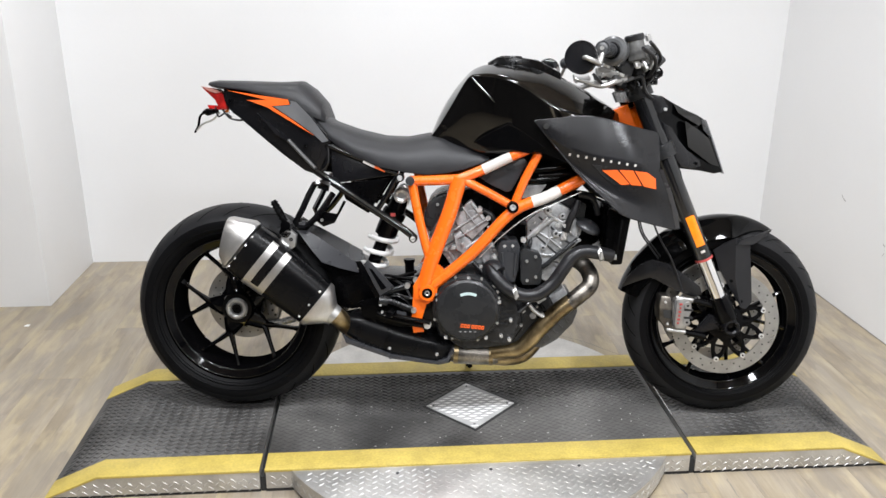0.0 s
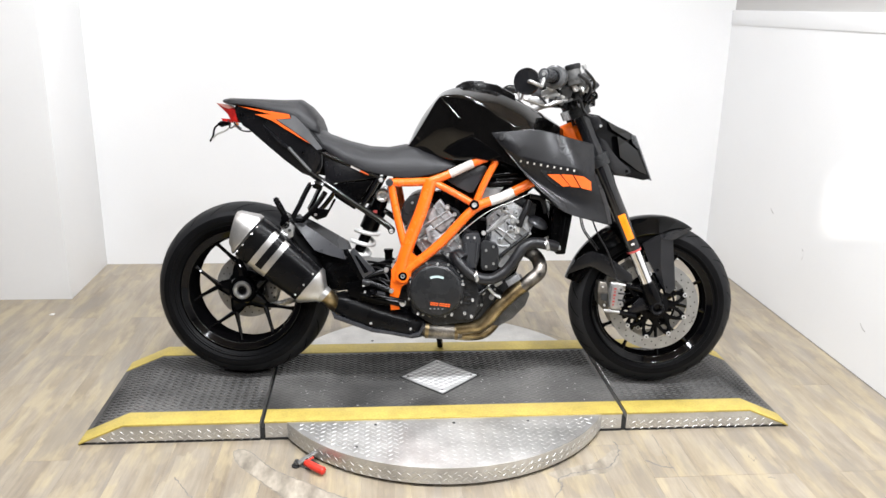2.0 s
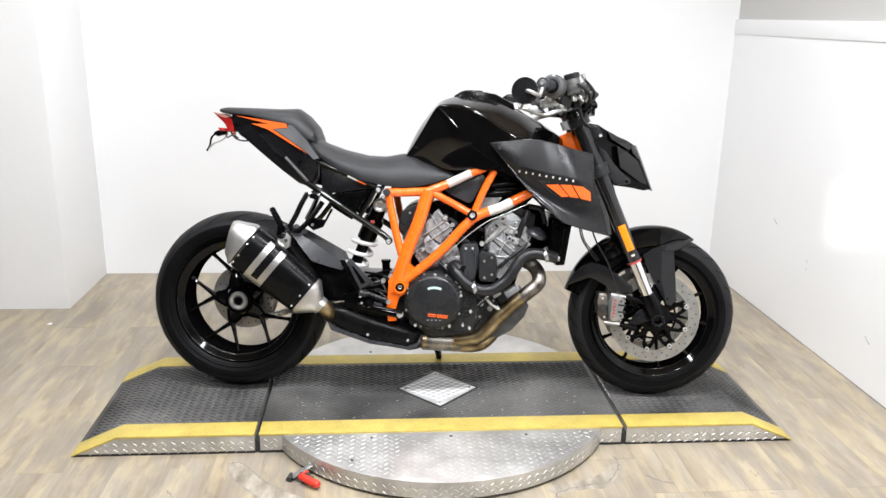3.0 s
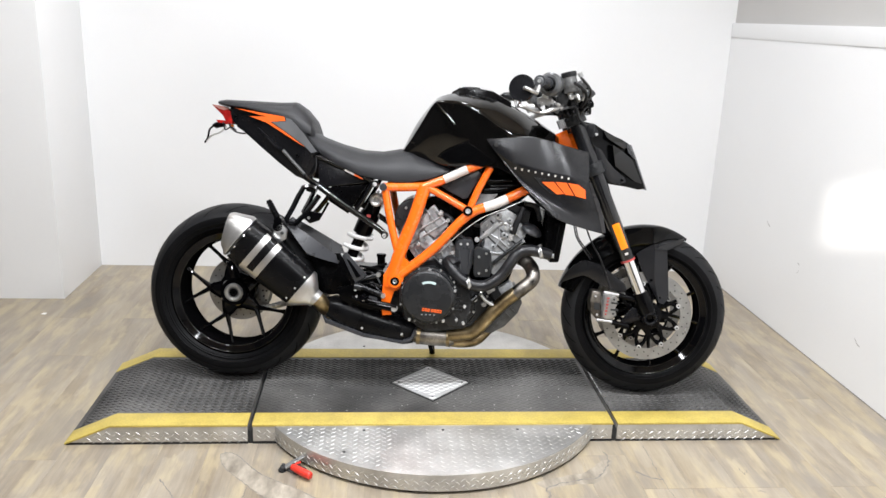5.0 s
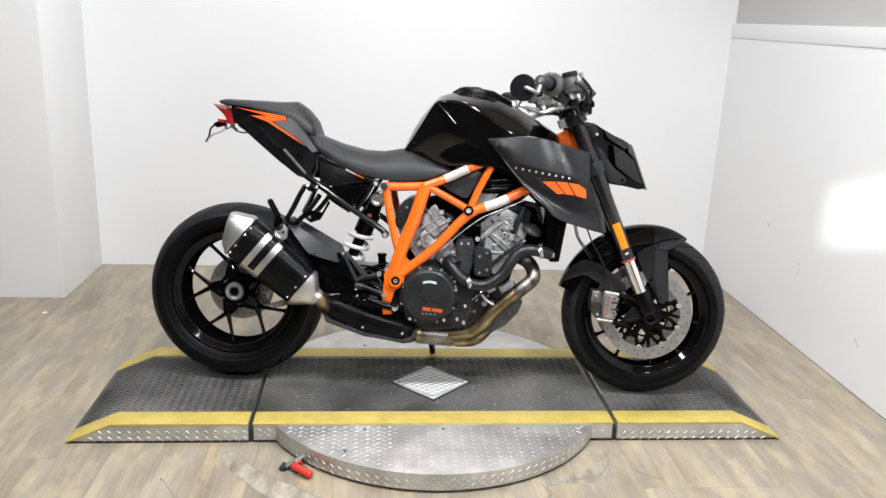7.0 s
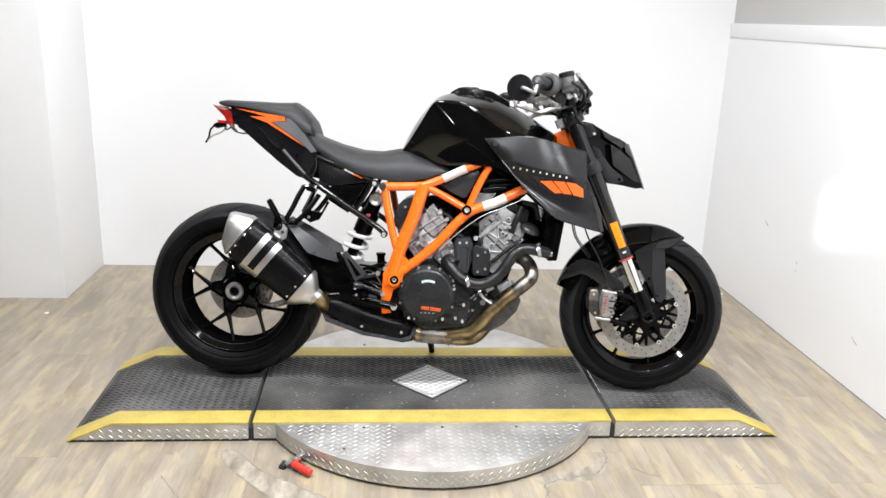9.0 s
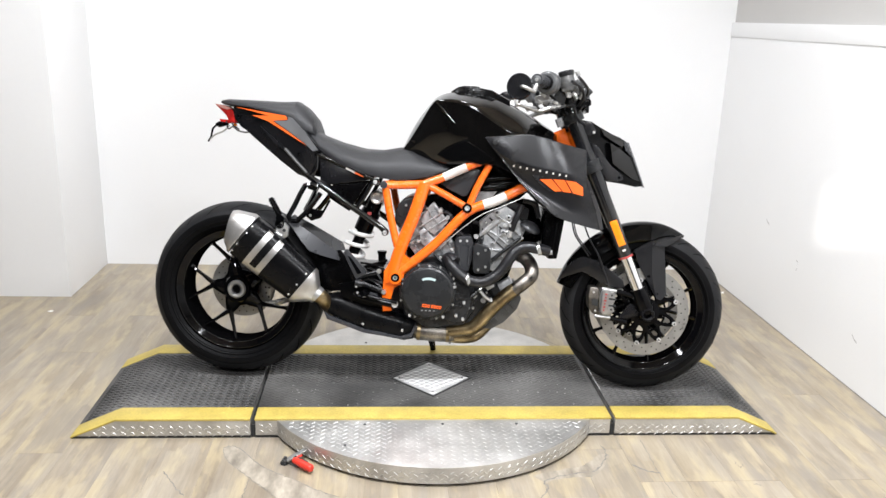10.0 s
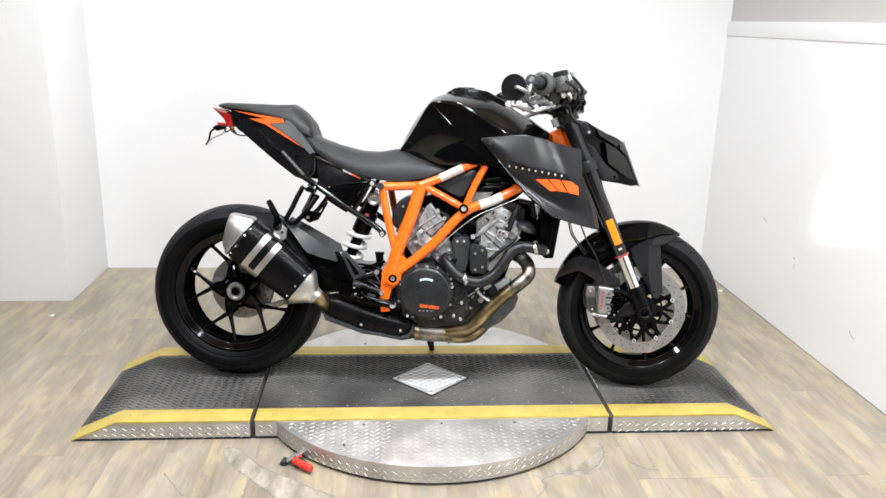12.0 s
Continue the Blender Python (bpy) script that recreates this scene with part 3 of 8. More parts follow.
for r in range(21):
    for c in range(9):
        x, y = -0.162 + 0.036 * (c + 0.5 * (r % 2)), -0.140 + 0.014 * r
        if abs(x) + abs(y) < DI - 0.014:
            spots.append((V(x, y, H + 0.003), V(1, 0.04, 0).normalized(), UP))
part("tread", lozenges(bmesh.new(), spots, 0.030, 0.0085, 0.0012), INLAY_TREAD, inlay)["kind"] = "stuff"
for x, y in ((-0.118, 0), (0.118, 0), (0, -0.118), (0, 0.118)):
    part("screw", rod(bmesh.new(), (x, y, H + 0.002), (x, y, H + 0.0042), 0.0042, n=10), CASTDARK, inlay)

table = tagged(new("turntable"), "round aluminium checker-plate turntable under the deck", "turntable")
RT, HT = 0.617, 0.066
for sy in (-1, 1):
    ang0 = math.asin(0.300 / RT)
    arc = [ang0 + (math.pi - 2 * ang0) * i / 64 for i in range(65)]
    top = [(RT * math.cos(a), sy * RT * math.sin(a), 0.010) for a in arc]
    bm = bmesh.new()
    lo = [bm.verts.new(p) for p in top]
    hi = [bm.verts.new((p[0], p[1], HT)) for p in top]
    bm.faces.new(lo), bm.faces.new(hi[::-1])
    for j in range(len(lo)):
        bm.faces.new((lo[j], hi[j], hi[(j + 1) % len(lo)], lo[(j + 1) % len(lo)]))
    plate = part("plate", bm, CHECKER, table, "aluminium checker plate, scuffed in the middle", bevel=0.0012)
    spots = []
    for u, v, s in checker(2 * RT, RT, 0.025):
        x, y = -RT + u, sy * v
        if math.hypot(x, y) < RT - 0.014 and abs(y) > RY + 0.012:
            spots.append((V(x, y, HT), V(1, 0.7 * s, 0).normalized(), UP))
    rubbed = [q for q in spots if abs(q[0].x - 0.14) < 0.30 + 0.10 * noise.noise(V(q[0].x * 7, q[0].y * 7, 2)) and q[0].y < 0]
    proud = [q for q in spots if q not in rubbed]
    part("tread", lozenges(bmesh.new(), proud, 0.0205, 0.0042, 0.0017 if sy < 0 else 0.0005), TREAD if sy < 0 else CHECKER, plate)["kind"] = "stuff"
    if rubbed:
        part("worn_tread", lozenges(bmesh.new(), rubbed, 0.0185, 0.0036, 0.0006), CHECKER, plate)["kind"] = "stuff"
    spots = []
    for u, v, s in checker((math.pi - 2 * ang0) * RT, HT - 0.010, 0.0215):
        a = ang0 + u / RT
        nn = V(math.cos(a), sy * math.sin(a), 0)
        tt = V(-math.sin(a), sy * math.cos(a), 0)
        spots.append((nn * (RT + 0.0002) + V(0, 0, v + 0.010), (tt * s + UP * 0.75).normalized(), nn))
    part("rim_tread", lozenges(bmesh.new(), spots, 0.0200, 0.0040, 0.0013), SIDE_TREAD, plate)["kind"] = "stuff"
# solid near-black disc that stands in for the shadow under the rim
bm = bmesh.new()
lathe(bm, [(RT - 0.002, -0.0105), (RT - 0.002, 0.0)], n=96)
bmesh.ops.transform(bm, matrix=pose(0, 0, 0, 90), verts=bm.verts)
part("foot_ring", bm, GAP, table, "near-black disc painted as the shadow under the rim")
for x, y in ((-0.24, -0.345), (0.02, -0.345), (0.27, -0.345), (-0.30, -0.48), (-0.25, 0.35), (0.1, 0.35)):
    part("screw", rod(bmesh.new(), (x, y, HT), (x, y, HT + 0.002), 0.005, n=12), CASTDARK, table)

clamp = tagged(new("toggle_clamp"), "small steel toggle clamp with a red grip locking the turntable", "clamp")
clamp.matrix_basis = pose(-0.455, -0.478, 0, 0, 0, -36)
# local x runs along the grip, local y towards the turntable
part("base_plate", block(bmesh.new(), -0.022, 0.024, -0.014, 0.030, 0, 0.004), CASTDARK, clamp, bevel=0.001)
arm = part("arm", slab(bmesh.new(), [(-0.030, -0.012, 0.012), (-0.014, -0.022, 0.012), (0.010, 0.044, 0.030), (-0.004, 0.054, 0.030)], 0, [(-0.030, -0.012, 0.017), (-0.014, -0.022, 0.017), (0.010, 0.044, 0.035), (-0.004, 0.054, 0.035)]), STEEL, clamp, "bright steel clamp arm", bevel=0.0012)
part("arm_slot", slab(bmesh.new(), [(-0.018, -0.008, 0.0190), (-0.012, -0.011, 0.0190), (-0.001, 0.022, 0.0284), (-0.007, 0.025, 0.0284)], 0, [(-0.018, -0.008, 0.0160), (-0.012, -0.011, 0.0160), (-0.001, 0.022, 0.0254), (-0.007, 0.025, 0.0254)]), GAP, arm)
for sx in (-0.006, 0.010):
    part("bracket", slab(bmesh.new(), [(sx, -0.012, 0.003), (sx, 0.020, 0.003), (sx, 0.016, 0.024), (sx, -0.004, 0.026)], 0, [(sx + 0.003, -0.012, 0.003), (sx + 0.003, 0.020, 0.003), (sx + 0.003, 0.016, 0.024), (sx + 0.003, -0.004, 0.026)]), CASTDARK, clamp, bevel=0.0006)
part("spindle", rod(bmesh.new(), (-0.030, -0.020, 0.004), (-0.028, -0.016, 0.024), 0.0055, n=10), CASTDARK, clamp)
part("spindle_nut", rod(bmesh.new(), (-0.029, -0.018, 0.010), (-0.0284, -0.017, 0.016), 0.0105, n=6), CASTDARK, clamp)
part("spindle_pad", rod(bmesh.new(), (-0.031, -0.021, 0.0), (-0.030, -0.020, 0.005), 0.0125, n=14), GAP, clamp)
part("link", tube(bmesh.new(), [(0.010, 0.018, 0.026), (0.008, 0.006, 0.027), (0.006, -0.006, 0.025)], 0.0036, n=8), RED_GRIP, clamp, "red link beside the grip")
part("grip", tube(bmesh.new(), curved([(0.004, -0.012, 0.022), (0.028, -0.013, 0.021), (0.056, -0.014, 0.019), (0.076, -0.014, 0.018), (0.081, -0.014, 0.0178)], 4), [0.0095, 0.0120, 0.0125, 0.0122, 0.006], n=16), RED_GRIP, clamp, "red vinyl grip")


# ---- the motorcycle ----
bike = tagged(new("motorcycle"), "black naked motorcycle with orange trellis frame on its side stand", "motorcycle")
bike.matrix_basis = pose(0.032, 0.0075, 0.0715, -9, 0, -6)
RC, FC = V(-0.752, 0, 0.318), V(0.735, 0, 0.299)


def bolt(parent, p, r=0.006, h=0.005, material=STEEL, n=10, way=(0, -1, 0)):
    p, w = V(p), V(way)
    r *= 0.82
    bm = bmesh.new()
    rod(bm, p - w * 0.006, p + w * h, r, r * 0.85, n)
    rod(bm, p + w * h * 0.4, p + w * (h + 0.0004), r * 0.45, n=6)
    return part("bolt", bm, material, parent)


def tyre_profile(R, W, bead):
    half = [(bead, -0.36 * W), (bead + 0.012, -0.42 * W), (R - 0.068, -0.485 * W), (R - 0.052, -0.5 * W), (R - 0.042, -0.487 * W), (R - 0.044, -0.46 * W), (R - 0.014, -0.22 * W), (R - 0.008, 0)]
    return half + [(r, -y) for r, y in half[-2::-1]] + [(bead - 0.008, 0.30 * W), (bead - 0.008, -0.30 * W)]


def tread_profile(R, W):
    half = [(R - 0.043, -0.486 * W), (R - 0.033, -0.455 * W), (R - 0.022, -0.395 * W), (R - 0.011, -0.28 * W), (R - 0.003, -0.14 * W), (R, 0)]
    return half + [(r, -y) for r, y in half[-2::-1]] + [(R - 0.050, 0.45 * W), (R - 0.016, 0.2 * W), (R - 0.016, -0.2 * W), (R - 0.050, -0.45 * W)]


def wheel(name, c, R, W, rim_w, label):
    hw = rim_w / 2
    bead = 0.222
    half = [(bead + 0.004, hw), (bead - 0.002, hw + 0.003), (bead - 0.005, hw + 0.001), (0.1995, hw - 0.0085), (0.1935, hw - 0.026), (0.190, 0.02)]
    prof = [(r, -y) for r, y in half] + half[::-1] + [(bead - 0.002, hw - 0.014), (bead - 0.002, -hw + 0.014)]
    w = part(name, lathe(bmesh.new(), prof, c, 80, True), BARREL, bike, label, angle=28)
    for r0, y0 in ((bead - 0.003, hw + 0.002), (0.1985, hw - 0.0095)):
        for sg in (-1, 1):
            part("rim_lip", lathe(bmesh.new(), [(r0 + 0.0022 * math.cos(a), sg * y0 + 0.0022 * math.sin(a)) for a in [2 * math.pi * k / 10 for k in range(10)]], c, 96, True), GLOSS, w, angle=80)
    for sg in (-1, 1):
        part("rim_flange", lathe(bmesh.new(), [(bead - 0.005, sg * (hw + 0.0015)), (0.1995, sg * (hw - 0.0080)), (0.1995, sg * (hw - 0.0100)), (bead - 0.005, sg * (hw - 0.0005))], c, 96, True), RIM, w)
    part("tyre", lathe(bmesh.new(), tyre_profile(R, W, bead), c, 96, True), TYRE, w, "black road tyre with slanted tread cuts", angle=50)
    # tread colour is paler for scrubbing and for the light from above
    part("tread", lathe(bmesh.new(), tread_profile(R, W), c, 96, True), TYRE_TREAD, w, "scrubbed grey-black tread band, lightened for the overhead light", angle=50)
    for r0, yf in ((R - 0.064, 0.492), (R - 0.078, 0.468), (bead + 0.014, 0.425)):
        for sg in (-1, 1):
            y = sg * yf * W
            part("sidewall_ring", lathe(bmesh.new(), [(r0 - 0.0022, y), (r0 - 0.0008, y + sg * 0.0016), (r0 + 0.0008, y + sg * 0.0016), (r0 + 0.0022, y), (r0, y - sg * 0.004)], c, 96, True), TYRE, w)
    return w


def at_wheel(c, r, deg, y):
    return V(c.x + r * math.cos(radians(deg)), y, c.z + r * math.sin(radians(deg)))


def spoke_pairs(w, c, first, y_hub, y_rim, spread_rim=17.5, spread_hub=7, r_hub=0.062, thin=1.0):
    for k in range(5):
        a = first + 72 * k
        for s in (-1, 1):
            bm = bmesh.new()
            p0, p1 = at_wheel(c, r_hub - 0.02, a + s * spread_hub * 0.6, y_hub), at_wheel(c, r_hub + 0.012, a + s * spread_hub, y_hub)
            p2 = at_wheel(c, 0.199, a + s * spread_rim, y_rim)
            pts = [p0, p1, p1.lerp(p2, 0.45), p1.lerp(p2, 0.82), p2]
            tube(bm, pts, [q * thin for q in (0.016, 0.0125, 0.0082, 0.0085, 0.014)], n=8, flat=1.3)
            part("spoke", bm, RIM, w)


def tread_cuts(w, c, R, W, n, slant):
    bm = bmesh.new()
    for k in range(n):
        for s in (-1, 1):
            a0 = 360 * (k + (0.5 if s > 0 else 0)) / n
            pts = []
            for i in range(5):
                f = i / 4
                yy = s * W * (0.20 + 0.24 * f)
                q = abs(yy) / (W / 2)
                rr = R - 0.040 * q ** 2.6 + 0.0004
                pts.append((at_wheel(c, rr, a0 + slant * f, yy), at_wheel(c, rr, a0 + slant * f + (1.3 - 0.7 * f), yy)))
            vs = [(bm.verts.new(p), bm.verts.new(q)) for p, q in pts]
            for (p, q), (p2, q2) in zip(vs, vs[1:]):
                bm.faces.new((p, q, q2, p2))
    part("tread_cut", bm, GROOVE, w)["kind"] = "stuff"


def ring_disc(name, c, y, r_in, r_out, parent, label=""):
    bm = bmesh.new()
    n = 72
    prof = [(r_in, y - 0.0025), (r_out, y - 0.0025), (r_out, y + 0.0025), (r_in, y + 0.0025)]
    lathe(bm, prof, c, n, True)
    d = part(name, bm, DISC, parent, label)
    holes = bmesh.new()
    for k in range(24):
        for j in range(2):
            p = at_wheel(c, r_in + (r_out - r_in) * (0.32 + 0.36 * j), k * 15 + j * 6, y)
            rod(holes, p + V(0, -0.0031, 0), p + V(0, 0.0031, 0), 0.0026, n=6)
    part("drill_hole", holes, GAP, d)["kind"] = "stuff"
    return d


# rear wheel: hollow hub, five pairs of spokes, brake disc behind
rear = wheel("rear_wheel", RC, 0.318, 0.192, 0.150, "gloss black cast rear wheel with paired spokes")
spoke_pairs(rear, RC, 176, -0.026, -0.030, 18.5, 3.2, 0.090, 0.80)
tread_cuts(rear, RC, 0.318, 0.192, 22, 13)
hub = part("hub", lathe(bmesh.new(), [(0.030, -0.070), (0.046, -0.070), (0.050, -0.062), (0.056, -0.045), (0.066, -0.034), (0.070, -0.024), (0.070, 0.02), (0.055, 0.06), (0.03, 0.06), (0.03, -0.05)], RC, 40, True), RIM, rear, bevel=0.0)
for k in range(5):
    a = 176 + 72 * k
    bm = bmesh.new()
    tube(bm, [at_wheel(RC, r, a, y) for r, y in ((0.030, -0.044), (0.055, -0.040), (0.080, -0.032), (0.100, -0.027), (0.108, -0.026))], [0.034, 0.032, 0.023, 0.014, 0.008], n=14, flat=0.55)
    part("hub_lobe", bm, RIM, rear)
part("hub_nut", lathe(bmesh.new(), [(0.0150, -0.074), (0.0175, -0.076), (0.0188, -0.073), (0.0190, -0.066), (0.0165, -0.066)], RC, 28, True), CASTDARK, hub, "dull grey axle nut")
part("hub_ring", lathe(bmesh.new(), [(0.0195, -0.076), (0.024, -0.080), (0.029, -0.080), (0.0335, -0.074), (0.034, -0.066), (0.0195, -0.066)], RC, 36, True), STEEL, hub, "brushed silver hub ring")
part("axle_end", lathe(bmesh.new(), [(0.004, -0.07), (0.016, -0.07), (0.016, -0.05), (0.004, -0.05)], RC, 20, True), SATIN, hub)
ring_disc("brake_disc", RC, 0.030, 0.066, 0.120, rear, "drilled steel rear brake disc")

# front wheel: discs on both sides
front = wheel("front_wheel", FC, 0.298, 0.122, 0.092, "gloss black cast front wheel with thin spokes")
spoke_pairs(front, FC, 225, -0.012, -0.018, 17, 8, 0.06, 0.72)
tread_cuts(front, FC, 0.298, 0.122, 26, 11)
part("hub", lathe(bmesh.new(), [(0.018, -0.062), (0.030, -0.062), (0.034, -0.05), (0.040, -0.02), (0.040, 0.02), (0.034, 0.05), (0.030, 0.062), (0.018, 0.062)], FC, 32, True), RIM, front)
for y in (-0.068, 0.068):
    d = ring_disc("brake_disc", FC, y, 0.120, 0.160, front, "drilled steel front brake disc")
    part("carrier_hub", lathe(bmesh.new(), [(0.030, y - 0.005), (0.048, y - 0.005), (0.054, y - 0.003), (0.054, y + 0.003), (0.048, y + 0.005), (0.030, y + 0.005)], FC, 36, True), SATIN, d)
    for k in range(9):
        a = 20 + 40 * k
        for side in (-1, 1):
            bm = bmesh.new()
            tube(bm, [at_wheel(FC, 0.046, a + side * 19, y), at_wheel(FC, 0.074, a + side * 15, y), at_wheel(FC, 0.098, a + side * 8, y), at_wheel(FC, 0.113, a + side * 1.5, y)], [0.0105, 0.0070, 0.0064, 0.0100], n=8, flat=0.45)
            part("carrier_arm", bm, SATIN, d)
        bm = bmesh.new()
        p = at_wheel(FC, 0.117, a, y)
        rod(bm, p + V(0, -0.007, 0), p + V(0, 0.007, 0), 0.0078, n=14)
        bob = part("bobbin", bm, ALLOY, d)
        part("bobbin_hole", rod(bmesh.new(), p + V(0, -0.0074, 0), p + V(0, 0.0074, 0), 0.0034, n=10), GAP, bob)
    part("carrier_ring", lathe(bmesh.new(), [(0.072, y - 0.0025), (0.079, y - 0.0025), (0.079, y + 0.0025), (0.072, y + 0.0025)], FC, 48, True), SATIN, d)

# fork
FT, FB = V(0.415, 0, 1.020), V(0.736, 0, 0.302)
FD = (FB - FT).normalized()


def on_fork(s, y, fwd=0.0):
    """A point s metres down the fork, y across, fwd ahead of it."""
    q = FT + FD * s
    return V(q.x - FD.z * fwd, y, q.z + FD.x * fwd)


for y in (-0.105, 0.105):
    leg = part("fork_leg", tube(bmesh.new(), [on_fork(s, y) for s in (-0.012, 0.0, 0.16, 0.18, 0.30, 0.32, 0.562, 0.566)], [0.024, 0.0265, 0.0265, 0.0285, 0.0285, 0.026, 0.026, 0.024], n=28), FORK, bike, "black anodised upside-down fork leg")
    part("slider_tube", tube(bmesh.new(), [on_fork(s, y) for s in (0.55, 0.705)], 0.0215, n=28), CHROME, leg, "chromed fork slider")
    part("seal_ring", tube(bmesh.new(), [on_fork(s, y) for s in (0.564, 0.571)], 0.0262, n=28), REDMARK, leg, "thin red dust seal")
    bm = bmesh.new()
    tube(bm, [on_fork(s, y) for s in (0.692, 0.725, 0.760, 0.790)], [0.026, 0.030, 0.031, 0.022], n=24)
    foot = part("axle_clamp", bm, SATIN, leg, "black axle clamp")
    sy = -1 if y < 0 else 1
    part("axle_ring", lathe(bmesh.new(), [(0.0135, y + sy * 0.026), (0.0175, y + sy * 0.030), (0.0215, y + sy * 0.030), (0.025, y + sy * 0.024), (0.027, y - sy * 0.02), (0.0135, y - sy * 0.02)], FC, 32, True), MATT, foot, "hollow dark axle ring")
    part("fork_cap", tube(bmesh.new(), [on_fork(s, y) for s in (-0.030, -0.012)], 0.018, n=6), STEEL, leg)
    if y < 0:
        bm = bmesh.new()
        pts = [on_fork(0.428, y - 0.026, 0.013), on_fork(0.428, y - 0.026, -0.013), on_fork(0.522, y - 0.026, -0.013), on_fork(0.522, y - 0.026, 0.013)]
        slab(bm, [p + V(0, -0.004, 0) for p in pts], 0.006)
        part("reflector", bm, AMBER, leg, "orange side reflector", bevel=0.001)
        bm = bmesh.new()
        slab(bm, [on_fork(0.537, y - 0.027, 0.006), on_fork(0.537, y - 0.027, -0.006), on_fork(0.544, y - 0.027, -0.006), on_fork(0.544, y - 0.027, 0.006)], 0.004)
        part("lettering_bar", bm, WHITE_STICKER, leg)
for s, th, name in ((0.044, 0.032, "upper_triple_clamp"), (0.225, 0.040, "lower_triple_clamp")):
    bm = bmesh.new()
    for y in (-0.105, 0.105):
        tube(bm, [on_fork(s - th / 2, y), on_fork(s + th / 2, y)], 0.037, n=24)
    loft(bm, [[on_fork(s + dz, y, f) for dz, f in ((-th / 2, 0.028), (th / 2, 0.028), (th / 2, -0.034), (-th / 2, -0.034))] for y in (-0.105, -0.04, 0.04, 0.105)])
    part(name, bm, CASE, bike, "dark grey forged triple clamp", bevel=0.0015)
part("axle", rod(bmesh.new(), (FC.x, -0.100, FC.z), (FC.x, 0.100, FC.z), 0.0135, n=20), SATIN, bike)

# front brake calipers
def flip(p, s):
    return V(p[0], s * abs(p[1]), p[2])


for s in (-1, 1):
    outer = [(0.570, -0.118, 0.382), (0.596, -0.118, 0.384), (0.615, -0.118, 0.370), (0.620, -0.118, 0.346), (0.612, -0.118, 0.325), (0.615, -0.118, 0.305), (0.602, -0.118, 0.290), (0.574, -0.118, 0.287), (0.564, -0.118, 0.315), (0.562, -0.118, 0.356)]
    cal = part("brake_caliper", slab(bmesh.new(), [flip(p, s) for p in outer], -s * 0.032), CALIPER, bike, "silver four-piston brake caliper with red marks", bevel=0.006, segs=3)
    bridge = [(0.529, -0.108, 0.387), (0.558, -0.108, 0.384), (0.566, -0.108, 0.356), (0.569, -0.108, 0.305), (0.565, -0.108, 0.280), (0.544, -0.108, 0.290), (0.528, -0.108, 0.311), (0.524, -0.108, 0.356)]
    part("caliper_bridge", slab(bmesh.new(), [flip(p, s) for p in bridge], -s * 0.07), PIPE_GREY, cal, "darker caliper bridge", bevel=0.006, segs=3)
    part("pad_slot", slab(bmesh.new(), [flip(p, s) for p in ((0.536, -0.110, 0.345), (0.558, -0.110, 0.344), (0.560, -0.110, 0.319), (0.539, -0.110, 0.322))], -s * 0.02), GAP, cal)
    for u in ((0.605, -0.118, 0.362), (0.605, -0.118, 0.311)):
        q = flip(u, s)
        part("piston_cap", rod(bmesh.new(), q - V(0, s * 0.006, 0), q + V(0, s * 0.004, 0), 0.0115, 0.010, 20), CALIPER, cal)
        part("cap_socket", rod(bmesh.new(), q, q + V(0, s * 0.0045, 0), 0.004, n=6), GAP, cal)
    for za, zb in ((0.352, 0.346), (0.328, 0.322)):
        part("caliper_slot", slab(bmesh.new(), [flip(p, s) for p in ((0.596, -0.1195, za), (0.622, -0.1195, za - 0.002), (0.622, -0.1195, zb - 0.002), (0.596, -0.1195, zb))], -s * 0.02), GAP, cal)
    part("inner_half", slab(bmesh.new(), [flip(p, s) for p in ((0.566, -0.121, 0.376), (0.574, -0.121, 0.378), (0.570, -0.121, 0.296), (0.564, -0.121, 0.300))], -s * 0.02), CASTDARK, cal, bevel=0.002)
    for k in range(6):
        p, e = flip((0.586, -0.119, 0.371), s), flip((0.579, -0.119, 0.302), s)
        q = p.lerp(e, (k + 0.5) / 6)
        bm = bmesh.new()
        box(bm, q, (0.008 - 0.003 * (k % 2), 0.002, 0.0058))
        part("mark", bm, REDMARK, cal)
    for p, e, f in (((0.570, -0.108, 0.383), (0.622, -0.108, 0.375), (0.693, -0.100, 0.358)), ((0.550, -0.108, 0.284), (0.605, -0.108, 0.278), (0.664, -0.100, 0.263))):
        p, e, f = flip(p, s), flip(e, s), flip(f, s)
        part("mount_bolt", tube(bmesh.new(), [p, p.lerp(e, 0.1), e], [0.005, 0.0068, 0.0068], n=14), CALIPER, cal)
        part("mount_boss", tube(bmesh.new(), [e, e.lerp(f, 0.5), f], [0.009, 0.0095, 0.012], n=14), SATIN, cal)
    for u in ((0.542, -0.110, 0.369), (0.551, -0.110, 0.303)):
        bolt(cal, flip(u, s), 0.005, 0.004, ALLOY, 10, way=(0, s, 0))
    arm = [(0.627, -0.100, 0.265), (0.675, -0.100, 0.331), (0.707, -0.100, 0.326), (0.737, -0.100, 0.311), (0.739, -0.100, 0.299), (0.683, -0.100, 0.282)]
    part("caliper_bracket", slab(bmesh.new(), [flip(p, s) for p in arm], -s * 0.012), MATT, cal, "matt grey caliper bracket arm", bevel=0.003)

